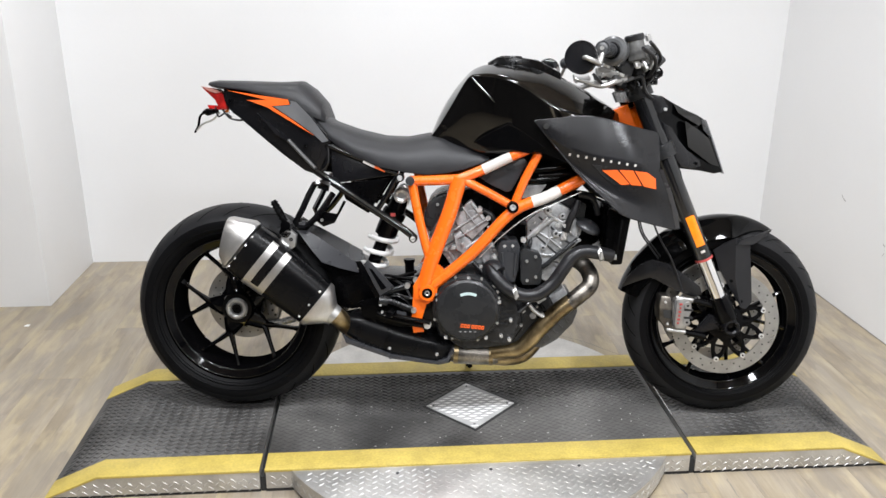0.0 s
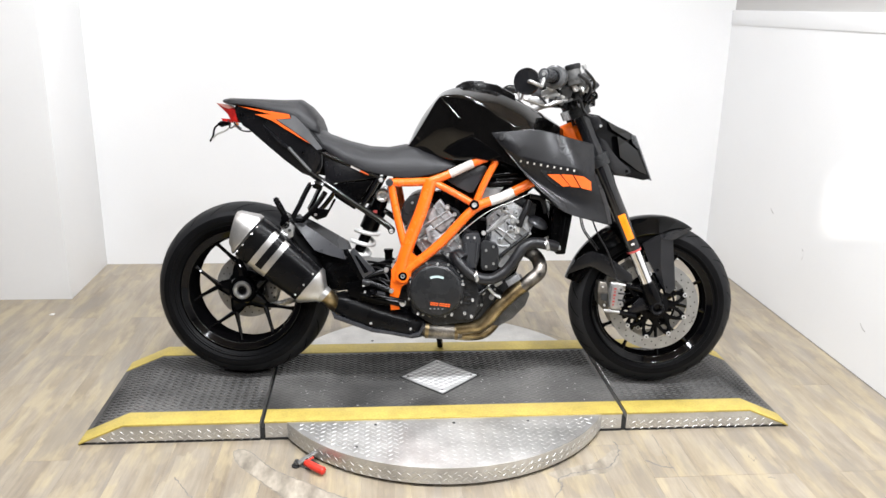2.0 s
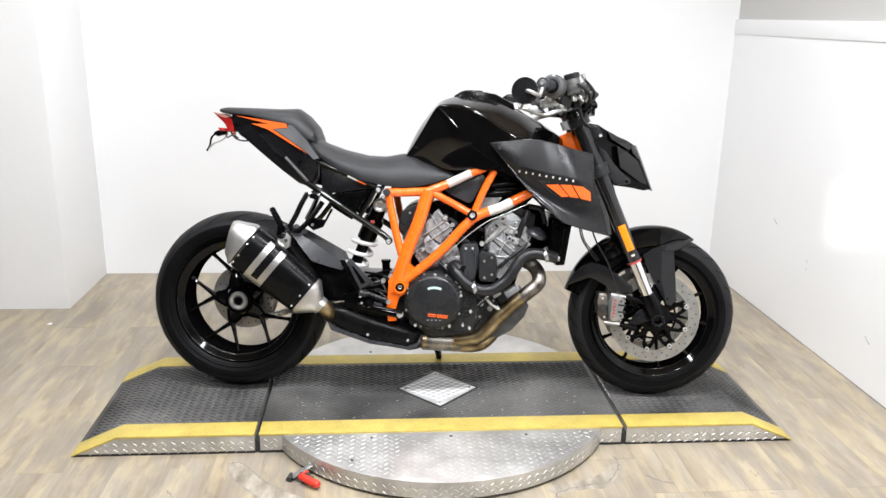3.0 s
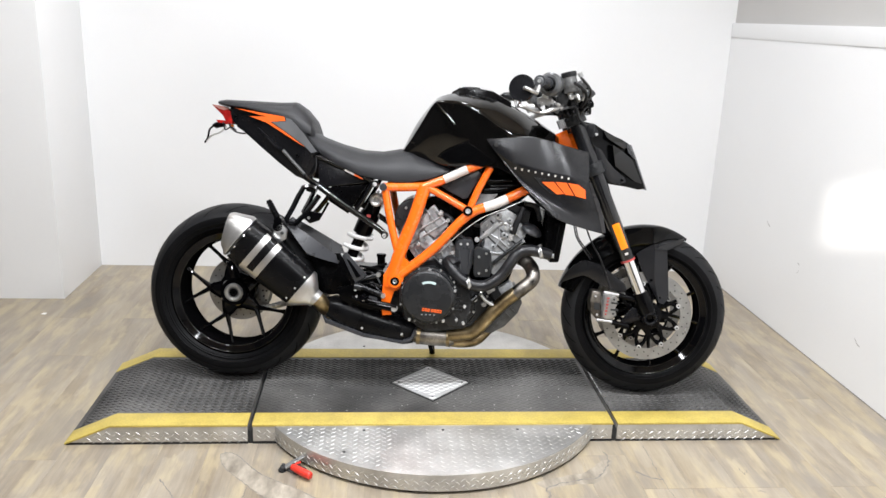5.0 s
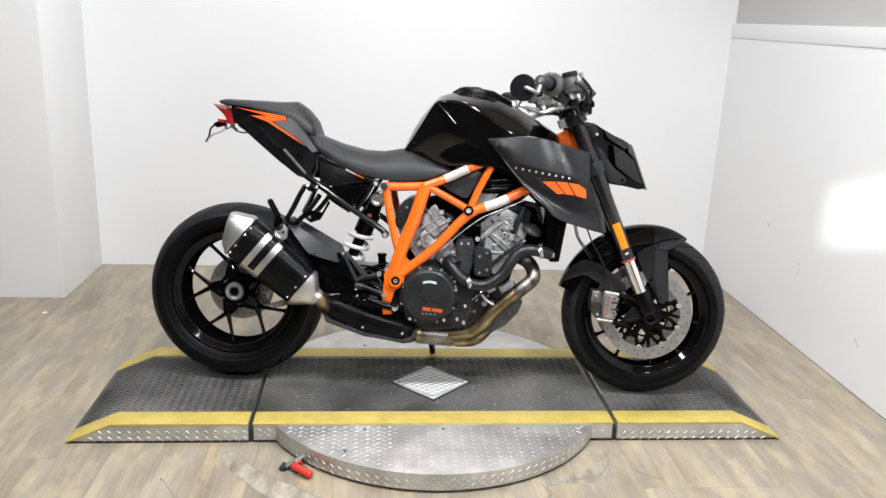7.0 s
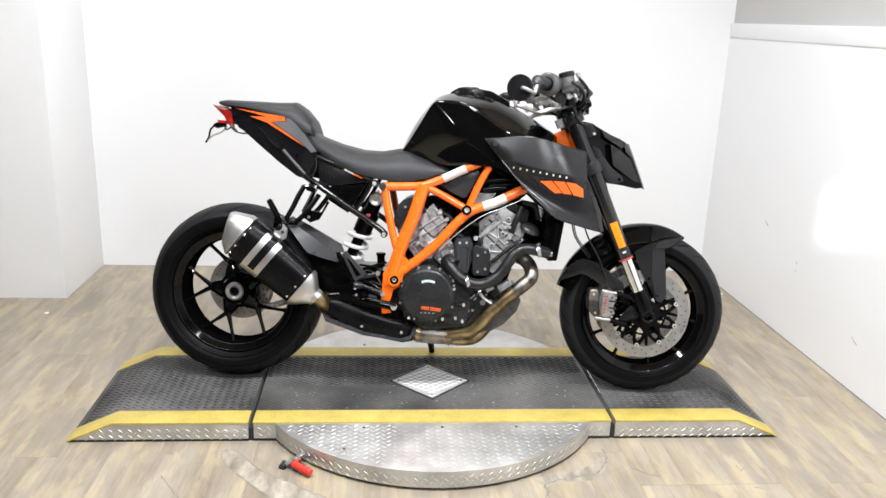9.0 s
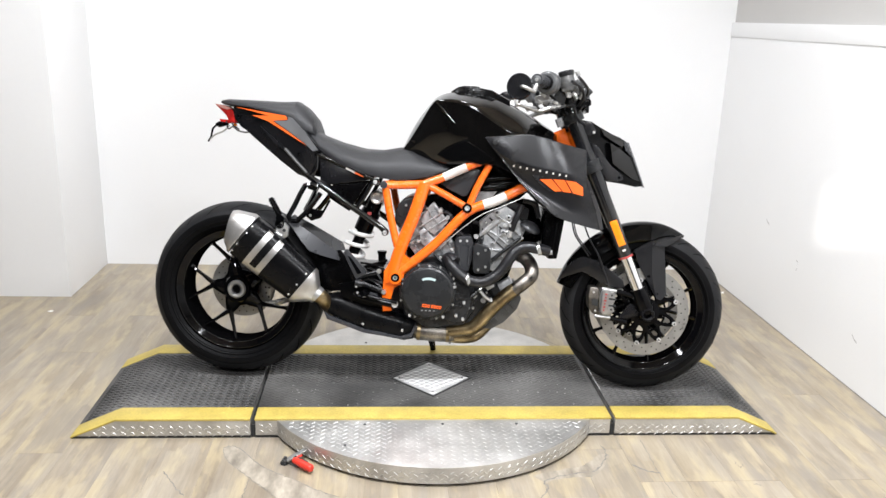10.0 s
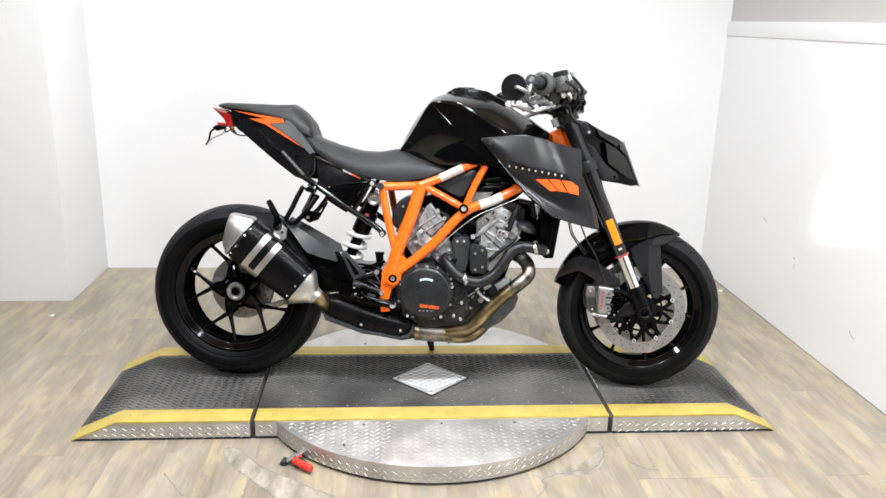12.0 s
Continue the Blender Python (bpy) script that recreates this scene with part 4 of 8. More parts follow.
# front mudguard: an arched shell over the tyre with side arms
def arch(c, r_in, thick, a0, a1, half_w, drop, n=22, m=8, tip0=1.0, tip1=1.0, lift=0.0, sink=0.0):
    """A curved guard over a wheel; half_w across, drop at the sides, sinking towards its last tip."""
    bm = bmesh.new()
    rings = []
    for i in range(n + 1):
        f = i / n
        a = a0 + (a1 - a0) * f
        wf = 1.0
        if f < 0.2:
            wf = tip0 + (1 - tip0) * f / 0.2
        if f > 0.75:
            wf = 1 + (tip1 - 1) * (f - 0.75) / 0.25
        out, inn = [], []
        for j in range(m + 1):
            u = -1 + 2 * j / m
            rr = r_in + lift * max(0.0, 1 - f / 0.5) - sink * max(0.0, (f - 0.8) / 0.2) ** 1.5 - drop * wf * abs(u) ** 2.4
            out.append(at_wheel(c, rr + thick, a, u * half_w * wf))
            inn.append(at_wheel(c, rr, a, u * (half_w - 0.003) * wf))
        rings.append(out + inn[::-1])
    return loft(bm, rings)


guard = part("front_mudguard", arch(FC, 0.318, 0.004, 165, 63, 0.083, 0.060, tip0=0.75, tip1=0.10, lift=0.003, sink=0.012, n=34, m=12), GUARD, bike, "gloss black front mudguard", angle=40)
for s in (-1, 1):
    y = s * 0.083
    PV = [(0.682, -0.078, 0.522), (0.713, -0.080, 0.543), (0.744, -0.084, 0.560), (0.790, -0.074, 0.546), (0.793, -0.074, 0.508), (0.801, -0.074, 0.442), (0.808, -0.074, 0.364), (0.788, -0.084, 0.345), (0.771, -0.090, 0.351), (0.756, -0.090, 0.405), (0.748, -0.090, 0.442), (0.745, -0.090, 0.501), (0.704, -0.076, 0.467), (0.733, -0.077, 0.417)]
    bm = shell(bmesh.new(), [(px, s * abs(py), pz) for px, py, pz in PV], [[0, 1, 2, 11, 12], [12, 11, 10, 13], [13, 10, 9], [13, 9, 8], [2, 3, 4, 11], [11, 4, 5, 10], [10, 5, 6, 9], [9, 6, 7, 8]], -s * 0.006)
    lip = [(0.741, -0.093, 0.540), (0.762, -0.090, 0.557), (0.800, -0.075, 0.566), (0.853, -0.046, 0.579), (0.872, -0.020, 0.579), (0.848, -0.048, 0.563), (0.795, -0.085, 0.541)]
    part("guard_lip", slab(bmesh.new(), [(px, s * abs(py), pz) for px, py, pz in lip], -s * 0.006), SHROUD, guard, "matt anthracite lip under the guard's tip", bevel=0.0015)
    part("fork_panel", bm, MATT_PANEL, guard, "matt anthracite stay beside the fork", angle=12)
    pts = [(0.415, -0.064, 0.401), (0.433, -0.069, 0.438), (0.457, -0.075, 0.466), (0.483, -0.080, 0.486), (0.502, -0.083, 0.493), (0.549, -0.084, 0.481), (0.599, -0.084, 0.449), (0.648, -0.083, 0.412), (0.655, -0.083, 0.388), (0.626, -0.083, 0.381), (0.568, -0.083, 0.403), (0.514, -0.083, 0.433), (0.496, -0.082, 0.438), (0.448, -0.073, 0.418)]
    pts = [(px, s * abs(py), pz) for px, py, pz in pts]
    if s < 0:
        part("rear_stay", slab(bmesh.new(), pts, s * 0.005), SHROUD, guard, "matt anthracite stay behind the fork", bevel=0.002)
    bolt(guard, (0.739, s * 0.084, 0.431), 0.006, 0.004, SATIN, way=(0, s, 0))
    bolt(guard, (0.772, s * 0.084, 0.369), 0.006, 0.004, SATIN, way=(0, s, 0))

# ---- frame ----
TRELLIS = [
    ([(-0.217, -0.145, 0.724), (-0.145, -0.148, 0.726), (-0.075, -0.150, 0.731)], 0.0145),
    ([(-0.075, -0.150, 0.731), (-0.013, -0.152, 0.756), (0.071, -0.155, 0.797), (0.152, -0.155, 0.832)], 0.0145),
    ([(-0.073, -0.150, 0.734), (-0.104, -0.158, 0.628), (-0.152, -0.165, 0.497), (-0.172, -0.168, 0.411)], 0.0225),
    ([(-0.211, -0.145, 0.722), (-0.191, -0.152, 0.624), (-0.165, -0.162, 0.526), (-0.151, -0.166, 0.486)], 0.0135),
    ([(-0.162, -0.168, 0.411), (-0.033, -0.168, 0.521), (0.078, -0.165, 0.641), (0.179, -0.160, 0.686), (0.276, -0.150, 0.737)], 0.0165),
    ([(-0.064, -0.150, 0.729), (0.004, -0.155, 0.696), (0.073, -0.162, 0.659)], 0.0125),
    ([(0.081, -0.162, 0.655), (0.112, -0.158, 0.733), (0.155, -0.155, 0.818)], 0.0125),
]
for s in (1, -1):
    bm = bmesh.new()
    for pts, r in TRELLIS:
        pts = [(x, s * y, z) for x, y, z in pts]
        tube(bm, curved(pts, 4), r, n=16)
    low = [(-0.203, -0.172, 0.425), (-0.168, -0.172, 0.435), (-0.138, -0.172, 0.424), (-0.138, -0.172, 0.383), (-0.166, -0.172, 0.366), (-0.179, -0.172, 0.321), (-0.173, -0.172, 0.284), (-0.203, -0.172, 0.280), (-0.209, -0.172, 0.319), (-0.206, -0.172, 0.368)]
    slab(bm, [(x, s * y, z) for x, y, z in low], s * 0.026)
    cast = [(-0.170, -0.178, 0.505), (-0.140, -0.178, 0.492), (-0.111, -0.178, 0.466), (-0.133, -0.180, 0.425), (-0.136, -0.180, 0.395), (-0.197, -0.180, 0.381), (-0.204, -0.180, 0.422), (-0.185, -0.178, 0.456)]
    slab(bm, [(x, s * y, z) for x, y, z in cast], s * 0.026)
    fr = part("trellis_frame", bm, ORANGE, bike, "bright orange welded tube trellis frame", bevel=0.0)
    if s == 1:
        for line, x0, x1, r in ((1, -0.009, 0.074, 0.0150), (4, 0.130, 0.211, 0.0170)):
            pts = [p for p in curved(TRELLIS[line][0], 24) if x0 <= p.x <= x1]
            part("white_band", tube(bmesh.new(), pts, r, n=20), WHITE_STICKER, fr, "white band decal")
    part("frame_plug", rod(bmesh.new(), (-0.215, s * -0.150, 0.725), (-0.215, s * -0.168, 0.725), 0.013, n=20), HUGGER, fr, "grey round frame plug", bevel=0.002)
    for a, r0, r1 in (((-0.163, -0.170, 0.404), 0.0225, 0.0155), ((0.078, -0.170, 0.656), 0.015, 0.0095)):
        c = (a[0], 0, a[2])
        part("pivot_ring", lathe(bmesh.new(), [(r1, s * -0.192), (r0, s * -0.192), (r0 + 0.002, s * -0.186), (r0 + 0.002, s * -0.16), (r1, s * -0.16)], c, 28, True), ORANGE if r0 > 0.018 else SATIN, fr)
        if r0 > 0.018:
            part("pivot_nut", lathe(bmesh.new(), [(0.0035, s * -0.1915), (0.0052, s * -0.1930), (0.0072, s * -0.1930), (0.0080, s * -0.1890), (0.0035, s * -0.1890)], c, 20, True), STEEL, fr)
        part("pivot_bolt", lathe(bmesh.new(), [(0.0006, s * -0.189), (r1 * 0.45, s * -0.189), (r1 * 0.5, s * -0.191), (r1 * 0.9, s * -0.191), (r1, s * -0.186), (r1, s * -0.16), (0.0006, s * -0.16)], c, 20, False), SATIN if r0 > 0.018 else ALLOY, fr)
# steering head
bm = bmesh.new()
loft(bm, [[on_fork(s0, y, f) for y, f in ((-0.042, -0.03), (-0.036, -0.074), (0.036, -0.074), (0.042, -0.03))] for s0 in (0.068, 0.14, 0.20)])
tube(bm, [on_fork(0.085, 0, -0.035), on_fork(0.205, 0, -0.035)], 0.034, n=20)
part("steering_head", bm, ORANGE, bike, "orange steering head casting", bevel=0.003)

# ---- tank ----
def tank_ring(x, pts):
    """A closed ring at x from half points (y, z) listed from the crest down to the belly."""
    return [(x, -y, z) for y, z in pts] + [(x, y, z) for y, z in pts[::-1] if y > 0.0005]


TANK = [
    (-0.158, [(0.0, 0.862), (0.045, 0.858), (0.078, 0.850), (0.079, 0.842), (0.081, 0.828), (0.075, 0.820)]),
    (-0.133, [(0.0, 0.918), (0.052, 0.908), (0.090, 0.884), (0.089, 0.868), (0.089, 0.834), (0.078, 0.820)]),
    (-0.100, [(0.0, 0.974), (0.060, 0.966), (0.108, 0.938), (0.105, 0.905), (0.105, 0.832), (0.080, 0.815)]),
    (-0.054, [(0.0, 1.030), (0.070, 1.027), (0.128, 1.014), (0.124, 0.965), (0.125, 0.822), (0.092, 0.800)]),
    (-0.020, [(0.0, 1.052), (0.075, 1.047), (0.138, 1.024), (0.134, 0.965), (0.136, 0.812), (0.098, 0.785)]),
    (0.020, [(0.0, 1.062), (0.078, 1.054), (0.146, 1.023), (0.142, 0.955), (0.146, 0.810), (0.106, 0.784)]),
    (0.060, [(0.0, 1.063), (0.080, 1.053), (0.156, 1.014), (0.152, 0.945), (0.158, 0.810), (0.115, 0.782)]),
    (0.106, [(0.0, 1.060), (0.082, 1.048), (0.166, 0.992), (0.163, 0.930), (0.170, 0.812), (0.122, 0.784)]),
    (0.161, [(0.0, 1.049), (0.084, 1.034), (0.176, 0.956), (0.176, 0.900), (0.178, 0.808), (0.126, 0.780)]),
    (0.215, [(0.0, 1.027), (0.084, 1.010), (0.182, 0.929), (0.190, 0.866), (0.191, 0.790), (0.130, 0.766)]),
    (0.263, [(0.0, 1.003), (0.082, 0.986), (0.180, 0.915), (0.187, 0.850), (0.188, 0.780), (0.125, 0.757)]),
    (0.313, [(0.0, 0.975), (0.074, 0.958), (0.165, 0.887), (0.172, 0.830), (0.172, 0.770), (0.115, 0.750)]),
    (0.385, [(0.0, 0.930), (0.060, 0.918), (0.128, 0.850), (0.128, 0.822), (0.120, 0.780), (0.090, 0.760)]),
]
lines = [curved([(x, p[k][0], p[k][1]) for x, p in TANK], 4) for k in range(6)]
# close companion lines hold the shoulder crease tight
held = lines[:2] + [[a.lerp(b, 0.86) for a, b in zip(lines[1], lines[2])], [a.lerp(b, 0.965) for a, b in zip(lines[1], lines[2])], [a.lerp(b, 0.05) for a, b in zip(lines[2], lines[3])], [a.lerp(b, 0.16) for a, b in zip(lines[2], lines[3])]] + lines[3:]
bm = bmesh.new()
loft(bm, [tank_ring(q[0].x, [(max(0.0, v.y), v.z) for v in q]) for q in zip(*held)])
tank = part("fuel_tank", bm, GLOSS, bike, "gloss black sculpted fuel tank", bevel=0.0, angle=60)


def pressed_facet(pts, bulge, name):
    """A long narrow facet pressed into the tank, slightly bulged across, from (a, b) pairs along it."""
    rows = []
    for a, b in pts:
        a, b = V(a), V(b)
        rows.append([a + V(0, 0.004, 0), a, a.lerp(b, 0.25) + V(0, -bulge * 0.75, 0), a.lerp(b, 0.5) + V(0, -bulge, 0), a.lerp(b, 0.75) + V(0, -bulge * 0.75, 0), b, b + V(0, 0.004, 0)])
    return part(name, loft(bmesh.new(), rows), GLOSS, tank, angle=50)


pressed_facet([((-0.0529, -0.1356, 1.0149), (-0.0418, -0.1364, 1.0165)), ((-0.030, -0.1390, 0.991), (-0.020, -0.1397, 0.994)), ((-0.006, -0.1424, 0.968), (0.002, -0.143, 0.971)), ((0.0197, -0.1455, 0.9452), (0.0230, -0.1458, 0.9475))], 0.0005, "tank_crease")
pressed_facet([((-0.1292, -0.0962, 0.8827), (-0.1258, -0.0969, 0.8714)), ((-0.1144, -0.0974, 0.8812), (-0.1109, -0.0986, 0.8603)), ((-0.1011, -0.0992, 0.8653), (-0.1020, -0.0992, 0.8620))], 0.0005, "tank_crease")
for s in (1, -1):
    low = [(-0.036, -0.150, 0.836), (0.014, -0.160, 0.868), (0.059, -0.170, 0.890), (0.102, -0.182, 0.867), (0.164, -0.188, 0.824), (0.118, -0.182, 0.807), (0.071, -0.172, 0.816), (0.012, -0.158, 0.811)]
    part("tank_side_panel", slab(bmesh.new(), [(x, s * y, z) for x, y, z in low], s * 0.05), MASK_BLACK, tank, "deep black panel below the tank", bevel=0.004, segs=3)
bm = bmesh.new()
loft(bm, [tank_ring(x, p) for x, p in ((0.004, [(0, 1.064), (0.050, 1.060), (0.066, 1.048), (0.060, 1.020)]), (0.032, [(0, 1.080), (0.055, 1.077), (0.076, 1.055), (0.070, 1.020)]), (0.098, [(0, 1.080), (0.060, 1.076), (0.084, 1.051), (0.080, 1.010)]),
                                       (0.150, [(0, 1.073), (0.060, 1.067), (0.088, 1.038), (0.080, 1.000)]), (0.215, [(0, 1.040), (0.050, 1.034), (0.072, 1.014), (0.060, 0.990)]))])
part("filler_cover", bm, DARK, tank, "black filler cover", bevel=0.004, angle=45)
part("filler_cap", rod(bmesh.new(), (0.072, 0, 1.074), (0.072, 0, 1.082), 0.036, 0.033, 32), SATIN, tank)
for a in ((0.084, -0.074, 1.065),):
    bolt(tank, (a[0], a[1] - 0.001, a[2]), 0.0026, 0.002, STEEL, 8)

# ---- seat and tail ----
def seat_ring(x, top, w, side, drop=0.02):
    """One cross-section of a seat: crest height, half width, height of the lower edge; a soft dome with tucked sides."""
    out = []
    for k in range(25):
        a = math.pi * k / 24
        c0, s0 = math.cos(a), math.sin(a)
        out.append((x, -w * math.copysign(abs(c0) ** 0.62, c0), side + (top - side) * s0 ** 0.85))
    return out + [(x, w * 0.6, side - 0.004), (x, 0, side - 0.006), (x, -w * 0.6, side - 0.004)]


bm = bmesh.new()
loft(bm, [seat_ring(*r) for r in ((-0.500, 0.923, 0.085, 0.895, 0.01), (-0.450, 0.888, 0.118, 0.835, 0.012), (-0.380, 0.864, 0.140, 0.792, 0.016), (-0.300, 0.846, 0.152, 0.762, 0.018),
                                  (-0.230, 0.844, 0.155, 0.748, 0.018), (-0.170, 0.856, 0.150, 0.742, 0.018), (-0.120, 0.856, 0.142, 0.745, 0.02), (-0.060, 0.838, 0.144, 0.758, 0.02), (-0.010, 0.812, 0.142, 0.776, 0.012), (0.010, 0.798, 0.134, 0.786, 0.006))])
part("rider_seat", bm, SEATM, bike, "grained black vinyl rider seat", bevel=0.006, angle=60, segs=3)
bm = bmesh.new()
loft(bm, [seat_ring(*r) for r in ((-0.815, 1.001, 0.060, 0.990, 0.004), (-0.790, 1.005, 0.080, 0.985, 0.006), (-0.700, 1.004, 0.095, 0.975, 0.010), (-0.600, 1.002, 0.105, 0.952, 0.014),
                                  (-0.545, 1.005, 0.108, 0.930, 0.018), (-0.510, 0.982, 0.105, 0.905, 0.02), (-0.478, 0.945, 0.100, 0.892, 0.02), (-0.466, 0.912, 0.090, 0.885, 0.01))])
part("pillion_seat", bm, SEATM, bike, "grained black pillion seat pad", bevel=0.006, angle=60, segs=3)

TAIL = [(-0.775, -0.060, 0.969), (-0.746, -0.090, 0.974), (-0.643, -0.105, 0.958), (-0.564, -0.118, 0.945), (-0.506, -0.130, 0.909), (-0.440, -0.138, 0.833), (-0.464, -0.135, 0.821), (-0.455, -0.130, 0.800), (-0.486, -0.122, 0.735), (-0.524, -0.115, 0.746), (-0.589, -0.106, 0.792), (-0.667, -0.092, 0.853), (-0.743, -0.075, 0.915), (-0.767, -0.060, 0.937)]
for s in (1, -1):
    bm = bmesh.new()
    out = [V(x, s * y, z) for x, y, z in TAIL]
    inner = [V(p.x, p.y * 0.72, p.z - (0.0 if i < 6 else -0.006)) for i, p in enumerate(out)]
    slab(bm, out, 0, inner)
    tail = part("tail_panel", bm, MATT, bike, "black plastic tail side panel", bevel=0.003)
    for pts, mt, lab in (([(-0.751, -0.093, 0.975), (-0.665, -0.107, 0.963), (-0.569, -0.119, 0.950), (-0.563, -0.119, 0.936), (-0.618, -0.114, 0.931), (-0.556, -0.124, 0.893), (-0.493, -0.133, 0.850), (-0.531, -0.128, 0.871), (-0.631, -0.111, 0.928), (-0.692, -0.104, 0.948), (-0.630, -0.111, 0.948)], ORANGE_STICKER, "orange stripe decal"),
                         ([(-0.560, -0.119, 0.946), (-0.546, -0.123, 0.943), (-0.500, -0.131, 0.899), (-0.450, -0.137, 0.835), (-0.469, -0.134, 0.830), (-0.492, -0.132, 0.852), (-0.556, -0.122, 0.896), (-0.612, -0.114, 0.931), (-0.562, -0.118, 0.934)], INSET, "satin grey tail inset"),
                         ([(-0.667, -0.102, 0.915), (-0.569, -0.115, 0.835), (-0.575, -0.114, 0.830), (-0.608, -0.111, 0.851)], MATT, "matt recess edge")):
        bm = bmesh.new()
        slab(bm, [(x, s * (y - 0.003), z) for x, y, z in pts], s * 0.006)
        part("tail_decal", bm, mt, tail, lab)
    # thin grey tube that draws the highlight along the panel's lower edge
    rail = [(-0.571, -0.116, 0.835), (-0.529, -0.122, 0.792), (-0.492, -0.128, 0.755)]
    part("tail_rail", tube(bmesh.new(), curved([(x, s * y, z) for x, y, z in rail], 4), 0.0058, n=10), CASTDARK, tail, "grey tube painted as the highlight on the tail's lower edge")
for u in ((-0.746, -0.084, 0.944), (-0.519, -0.128, 0.820)):
    bolt([o for o in bike.children if o.name.startswith("tail_panel")][0], u, 0.006, 0.003, DARK, 12)
# under-tray between the tail panels
bm = bmesh.new()
loft(bm, [[(x, -w, zt), (x, w, zt), (x, w * 0.8, zb), (x, -w * 0.8, zb)] for x, w, zt, zb in ((-0.775, 0.05, 0.985, 0.945), (-0.70, 0.085, 0.97, 0.89), (-0.58, 0.10, 0.94, 0.81), (-0.49, 0.11, 0.88, 0.745), (-0.42, 0.11, 0.82, 0.735))])
part("tail_tray", bm, DARK, bike, bevel=0.004)
# tail light and plate bracket
bm = bmesh.new()
slab(bm, [(-0.843, -0.038, 0.984), (-0.798, -0.058, 0.976), (-0.771, -0.064, 0.964), (-0.763, -0.058, 0.918), (-0.788, -0.052, 0.923), (-0.803, -0.046, 0.948)], 0.09)
tl = part("tail_light", bm, RED_LENS, bike, "red tail light lens", bevel=0.003)
# the whitish reflection on the lens top, put in as a pale strip
part("clear_edge", slab(bmesh.new(), [(-0.846, -0.040, 0.987), (-0.798, -0.060, 0.980), (-0.776, -0.066, 0.970), (-0.794, -0.060, 0.966), (-0.815, -0.050, 0.971)], 0.08), PINK_LENS, tl, "pale strip painted as the reflection on the tail light's upper edge", bevel=0.002)
bm = bmesh.new()
slab(bm, [(-0.830, -0.035, 0.933), (-0.792, -0.035, 0.931), (-0.779, -0.035, 0.918), (-0.821, -0.035, 0.918)], 0.06)
part("lower_lens", bm, RED_LENS, tl, bevel=0.002)
pb = part("plate_bracket", tube(bmesh.new(), curved([(-0.830, -0.030, 0.916), (-0.853, -0.030, 0.899), (-0.860, -0.030, 0.870), (-0.870, -0.030, 0.852)]), 0.0035, n=8), SATIN, bike, "thin black number plate bracket")
part("bracket_arm", tube(bmesh.new(), curved([(-0.794, -0.030, 0.911), (-0.814, -0.030, 0.890), (-0.846, -0.030, 0.876), (-0.866, -0.030, 0.856)]), 0.003, n=8), STEEL, pb)
part("bracket_arm", tube(bmesh.new(), curved([(-0.848, 0.030, 0.917), (-0.871, 0.030, 0.900), (-0.879, 0.030, 0.870), (-0.889, 0.030, 0.852)]), 0.0035, n=8), SATIN, pb)
part("bracket_bar", rod(bmesh.new(), (-0.870, -0.030, 0.852), (-0.889, 0.030, 0.852), 0.003, n=8), SATIN, pb)
part("wiring", tube(bmesh.new(), curved([(-0.786, -0.030, 0.921), (-0.765, -0.030, 0.895), (-0.733, -0.030, 0.888), (-0.715, -0.030, 0.894), (-0.734, -0.040, 0.902), (-0.751, -0.040, 0.913)]), 0.0028, n=8), RUBBER, pb)
part("wiring", tube(bmesh.new(), curved([(-0.800, -0.050, 0.926), (-0.792, -0.050, 0.899), (-0.772, -0.050, 0.908), (-0.752, -0.050, 0.897)]), 0.0025, n=8), RUBBER, pb)
for s in (-1, 1):
    part("indicator", tube(bmesh.new(), [(-0.795, s * 0.05, 0.915), (-0.81, s * 0.095, 0.912), (-0.815, s * 0.115, 0.912)], [0.006, 0.011, 0.004], n=10), AMBER if s > 0 else DARK, pb)

